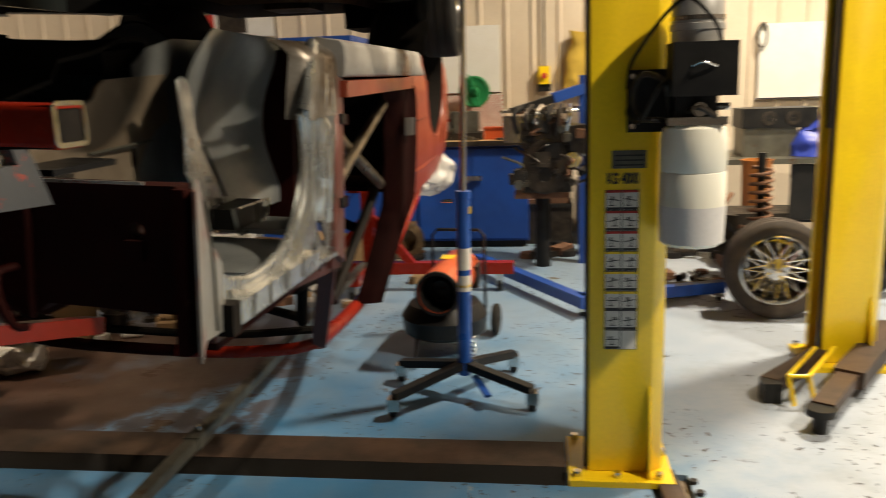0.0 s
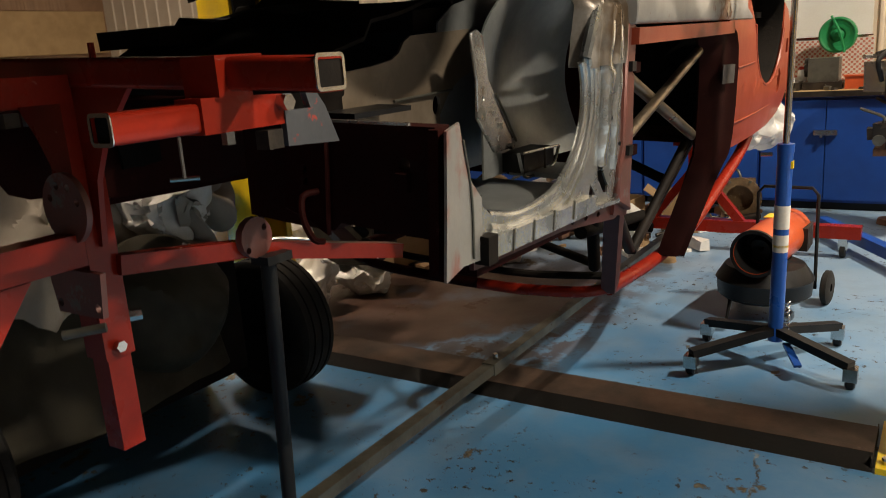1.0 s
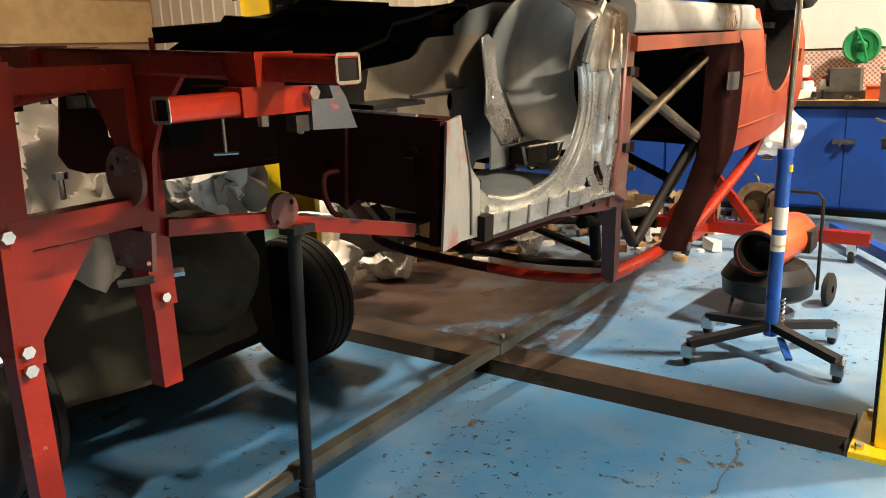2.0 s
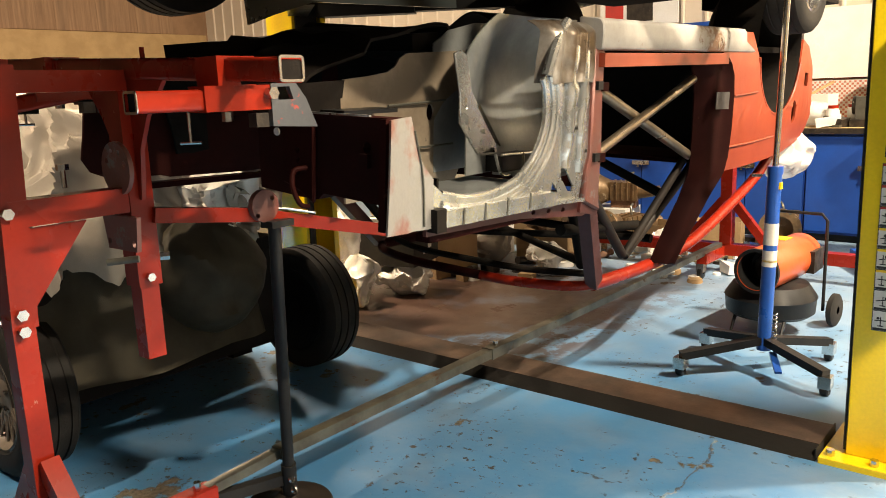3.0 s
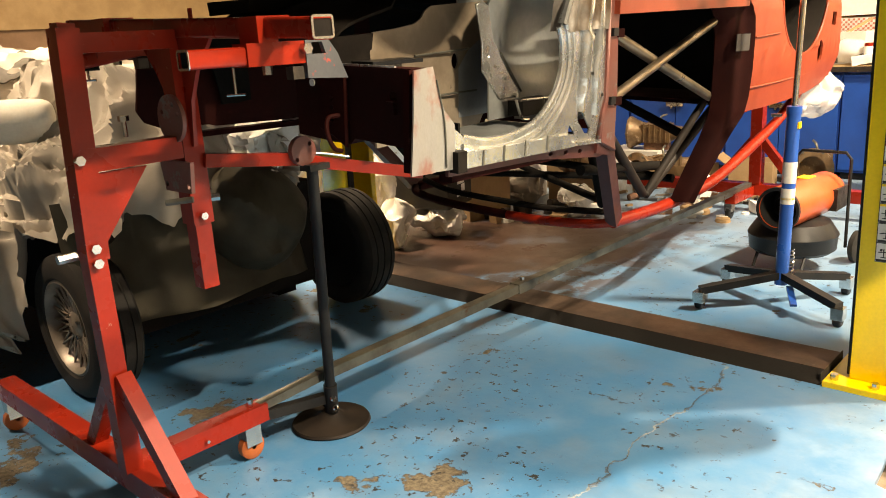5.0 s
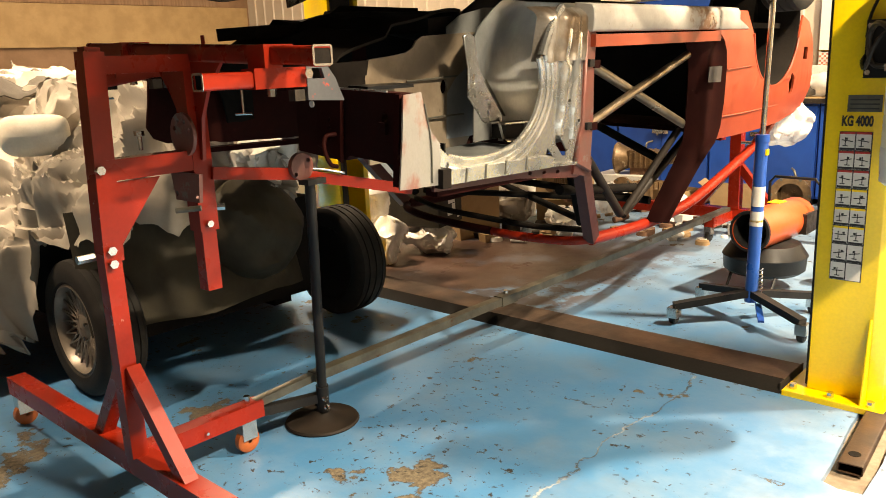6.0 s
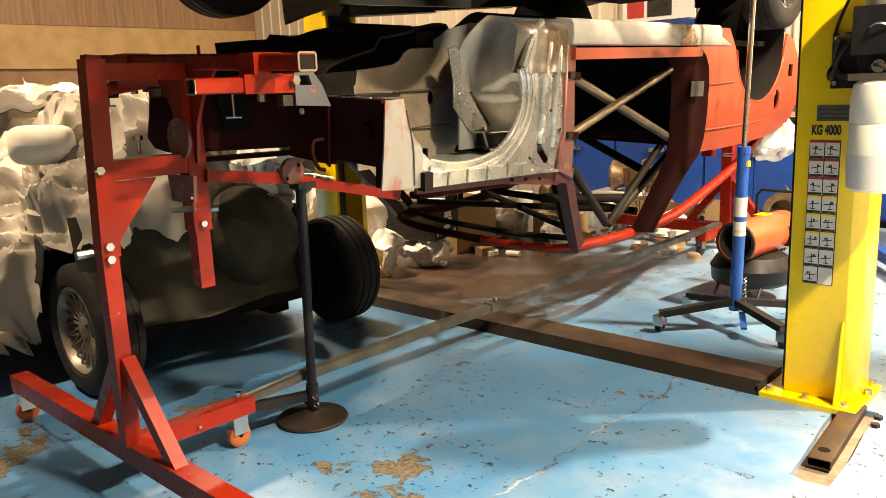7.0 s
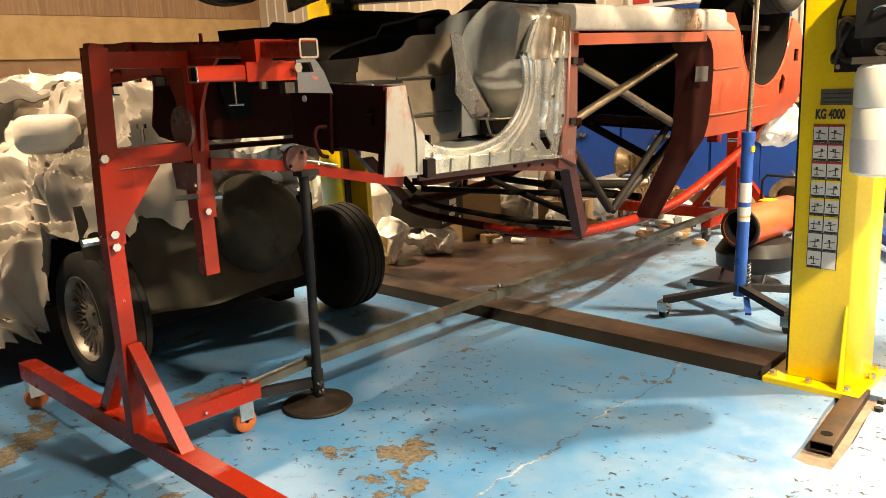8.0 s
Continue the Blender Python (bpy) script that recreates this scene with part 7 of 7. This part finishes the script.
for k in range(7):
    part("link_rod", cyl((1.00 + 0.05 * k, 5.02 + 0.03 * (k % 3), 0.40 + 0.05 * (k % 4)), (1.30 - 0.02 * k, 5.40 + 0.05 * k, 0.66 - 0.03 * k), 0.016, 10), (RUSTY, GREASE, BLACK)[k % 3], susp)
part("brake_pipe", pipe([(1.3, 5.0, 0.4), (1.1, 5.1, 0.62), (1.0, 5.4, 0.5), (0.9, 5.7, 0.42)], 0.008, 6), BLACK, susp)
spare = thing("loose_tyre", "dark tyre standing behind the suspension unit", "tyre")
part("tyre", tyre_mesh(0.30, 0.20, 0.19, (2.05, 5.25, 0.30), (0.5, -1, 0)), RUBBER, spare)

# low arms of the neighbouring lift
a = part("swing_arm", shifted(bar((1.90, 4.35, 0.085), (1.42, 3.62, 0.085), 0.13, 0.08, 0.01), side_post), PLATE, side_post, "brown greasy lift arm lowered to the floor")
part("inner_arm", shifted(bar((1.44, 3.66, 0.085), (1.20, 3.28, 0.085), 0.09, 0.055, 0.008), side_post), PLATE, a)
part("pad", shifted(cyl((1.185, 3.25, 0.075), (1.185, 3.25, 0.105), 0.058, 24, bevel=0.006), side_post), BLACK, a)
part("pad_screw", shifted(cyl((1.185, 3.25, 0.0), (1.185, 3.25, 0.076), 0.03, 20), side_post), BLACK, a)
a = part("swing_arm", shifted(bar((1.42, 4.00, 0.065), (1.08, 3.60, 0.065), 0.08, 0.055, 0.008), side_post), PLATE, side_post, "brown greasy lift arm lowered to the floor")
part("pad", shifted(box((1.04, 3.53, 0.0), (1.12, 3.61, 0.09), 0.01), side_post), BLACK, a)
guard = thing("toe_guard", "thin yellow bar toe guard beside the lift post", "guard")
for dx in (0.0, 0.085):
    part("bar", pipe([(1.36 + dx, 3.88, 0.14), (1.13 + dx, 3.50, 0.14), (1.15 + dx, 3.46, 0.02)], 0.010, 8, 0), YELLOW, guard)
part("bar", pipe([(1.13, 3.50, 0.14), (1.215, 3.50, 0.14)], 0.010, 8, 0), YELLOW, guard)

# ---- engine, crane and shelf ----
stand = thing("engine_stand", "blue steel engine stand carrying a bare engine", "stand")
part("leg", bar((-0.42, 6.02, 0.10), (0.34, 4.78, 0.10), 0.07, 0.07, 0.006), BLUE, stand)
part("leg", bar((0.30, 4.86, 0.10), (1.22, 5.18, 0.10), 0.07, 0.07, 0.006), BLUE, stand)
part("post", bar((0.40, 6.30, 0.0), (0.40, 6.30, 1.45), 0.08, 0.08, 0.006), BLUE, stand)
part("boom", bar((0.42, 6.30, 1.36), (0.16, 6.21, 1.286), 0.07, 0.075, 0.006), BLUE, stand)
part("boom_extension", bar((0.17, 6.21, 1.286), (-0.14, 6.10, 1.20), 0.05, 0.055, 0.005), BLACK, stand, "black sliding boom end")
part("ram", cyl((0.40, 6.26, 0.85), (0.12, 6.18, 1.24), 0.022, 12), CHROME, stand)
for cx, cy in ((-0.40, 6.0), (0.32, 4.84), (1.20, 5.18)):
    swivel_castor(stand, cx, cy, 0.065, 0.028, BLACK)
part("pedestal", cyl((0.08, 6.2, 0.0), (0.08, 6.2, 0.56), 0.06, 14), BLACK, stand)
part("pedestal_plate", box((-0.13, 6.02, 0.555), (0.28, 6.38, 0.60), 0.006), RUSTY, stand)
engine = thing("engine", "greasy bare car engine with manifold and pulleys", "engine")
part("block", bevelled(add_box(bmesh.new(), (-0.06, 6.0, 0.605), (0.30, 6.42, 0.95)), 0.03, 3), GREASE, engine)
part("head", bevelled(add_box(bmesh.new(), (-0.08, 5.98, 0.95), (0.26, 6.42, 1.12)), 0.025, 3), GREASE, engine)
part("cam_cover", bevelled(add_box(bmesh.new(), (-0.04, 6.0, 1.12), (0.22, 6.40, 1.18)), 0.02, 3), STEEL, engine)
for px, pz, pr in ((0.06, 0.74, 0.085), (0.19, 0.92, 0.055), (-0.02, 0.98, 0.05)):
    part("pulley", lathe((px, 6.0, pz), (0, -1, 0), [(0, 0.01), (0, pr), (0.012, pr), (0.018, pr * 0.85), (0.024, pr), (0.036, pr), (0.036, pr * 0.5), (0.03, 0.01)], 24), BLACK, engine)
for k in range(6):
    a = k * 1.1
    part("hose", pipe([(-0.10 + 0.07 * k, 5.97, 1.05 + 0.03 * math.sin(a)), (-0.12 + 0.08 * k, 5.90, 1.18), (-0.06 + 0.07 * k, 6.05, 1.24)], 0.016, 8), (BLACK, GREASE, ALLOY)[k % 3], engine)
part("alternator", lathe((0.30, 5.98, 0.84), (0, 1, 0), [(0, 0.01), (0, 0.06), (0.02, 0.07), (0.13, 0.07), (0.15, 0.05), (0.15, 0.01)], 24), ALLOY, engine)
rubble("engine_clutter", "small fittings piled on the engine", -0.22, 0.36, 5.99, 6.4, 1.18, 16, 0.04, (GREASE, ALLOY), 21, "engine parts")
rng = random.Random(31)
for k in range(26):
    cx, cz = rng.uniform(-0.14, 0.36), rng.uniform(0.66, 1.14)
    r = rng.uniform(0.02, 0.055)
    m = (GREASE, BLACK, RUSTY, GREASE, STEEL)[k % 5]
    if k % 3 == 0:
        part("fitting", crumpled(bevelled(add_box(bmesh.new(), (cx - r, 5.93, cz - r), (cx + r, 6.03, cz + r)), 0.01), 0.05, 0.012, k), m, engine)
    elif k % 3 == 1:
        part("fitting", cyl((cx, 5.92, cz), (cx + rng.uniform(-0.05, 0.05), 6.03, cz + 0.02), r * 0.7, 12, bevel=0.004), m, engine)
    else:
        part("pipe", pipe([(cx, 6.0, cz), (cx + rng.uniform(-0.1, 0.1), 5.92, cz + rng.uniform(0, 0.1)), (cx + rng.uniform(-0.15, 0.15), 6.0, cz + 0.12)], 0.010, 6), m, engine)

part("exhaust_manifold", crumpled(bevelled(add_box(bmesh.new(), (0.27, 5.98, 0.90), (0.50, 6.34, 1.10)), 0.03, 2), 0.08, 0.03, 3), GREASE, engine, "rusty exhaust manifold")
part("inlet_manifold", crumpled(bevelled(add_box(bmesh.new(), (-0.20, 5.99, 0.98), (-0.06, 6.36, 1.16)), 0.03, 2), 0.08, 0.025, 9), ALLOY, engine, "dull alloy inlet manifold")
part("timing_cover", plate([circle(0.10, 0.80, 0.17, 20, 1.2), circle(0.10, 0.74, 0.05, 14)], lambda u, v, d: (u, 5.962 + d, v), 0.03, 0.004), GREASE, engine)
for k, (x, w, d, h, m) in enumerate(((0.62, 0.50, 0.42, 0.52, BLACK), (0.14, 0.40, 0.34, 0.36, GREASE), (1.05, 0.30, 0.36, 0.62, BLACK))):
    t = thing("parts_crate", "black greasy crate of parts against the back wall", "crate", "parts crates", at=(x, 7.20, 0))
    bm = bmesh.new()
    e = 0.012
    add_box(bm, (-w / 2, -d / 2, 0), (w / 2, d / 2, e))
    add_box(bm, (-w / 2, -d / 2, e), (-w / 2 + e, d / 2, h))
    add_box(bm, (w / 2 - e, -d / 2, e), (w / 2, d / 2, h))
    add_box(bm, (-w / 2 + e, -d / 2, e), (w / 2 - e, -d / 2 + e, h))
    add_box(bm, (-w / 2 + e, d / 2 - e, e), (w / 2 - e, d / 2, h))
    part("tub", bm, m, t)
    part("rim", bar((-w / 2, -d / 2 - 0.008, h - 0.02), (w / 2, -d / 2 - 0.008, h - 0.02), 0.014, 0.03, 0.003), BLACK, t)
    part("load", crumpled(bevelled(add_box(bmesh.new(), (-w / 2 + 0.02, -d / 2 + 0.02, h * 0.5), (w / 2 - 0.02, d / 2 - 0.02, h + 0.04)), 0.03, 2), 0.09, 0.05, k * 2.0), (GREASE, RUSTY, GREASE)[k], t, "greasy parts heaped in the crate")
rubble("scrap_parts", "dark greasy parts lying under the engine", -0.05, 1.15, 6.45, 6.95, 0.0, 16, 0.09, (GREASE, BLACK, RUSTY), 52)

table = thing("steel_table", "dark steel table against the back wall", "table", at=(0, 0, 0))
part("top", box((1.35, 6.35, 0.74), (3.4, 7.2, 0.78), 0.004), STEEL, table)
for x in (1.42, 3.33):
    for y in (6.42, 7.12):
        part("leg", bar((x, y, 0), (x, y, 0.74), 0.05, 0.05, 0.003), BLACK, table)
part("lower_shelf", box((1.40, 6.42, 0.28), (3.35, 7.15, 0.30), 0.003), BLACK, table)
part("modesty_panel", box((1.95, 6.37, 0.31), (3.35, 6.39, 0.735), 0.003), BLACK, table)
stereo = thing("stereo", "black stereo unit with two round speakers on a grey box", "stereo", at=(1.87, 6.7, 0.78))
part("lower_box", box((-0.24, -0.16, 0), (0.16, 0.16, 0.22), 0.006), STEEL, stereo)
part("upper_box", box((-0.26, -0.18, 0.221), (0.30, 0.16, 0.37), 0.008), BLACK, stereo)
for sx in (-0.06, 0.12):
    part("speaker_cone", lathe((sx, -0.18, 0.295), (0, -1, 0), [(0.004, 0.055), (0.006, 0.045), (-0.002, 0.02), (0.001, 0.002)], 24), GREASE, stereo)
tarp = thing("tarpaulin", "crumpled bright blue tarpaulin heaped on the table", "tarpaulin", at=(2.27, 6.58, 0.78))
def heap(u, v):
    a, r = u * math.tau, v
    h = 0.34 * (1 - r * r) ** 0.8 if r < 1 else 0
    p = Vector((math.cos(a) * r * 0.30, math.sin(a) * r * 0.20, h))
    n = noise.noise_vector(p * 9) * 0.05 + Vector((0.2, 0.3, 1.0)) * 0.07 * (facets(p * 9) - facets(p * 10 + Vector((4, 2, 1))))
    return Vector((p.x + n.x, p.y + n.y, max(0.004, p.z + n.z * (1 - r))))
bm = grid(heap, 70, 36)
bmesh.ops.remove_doubles(bm, verts=bm.verts, dist=0.0005)
part("cloth", bm, TARP, tarp)
bin_ = thing("waste_bin", "orange plastic bin beside the table", "bin", at=(1.64, 6.15, 0))
part("tub", lathe((0, 0, 0), (0, 0, 1), [(0, 0.01), (0, 0.085), (0.78, 0.105), (0.80, 0.112), (0.80, 0.10), (0.03, 0.078), (0.03, 0.01)], 24), BIN_ORANGE, bin_)
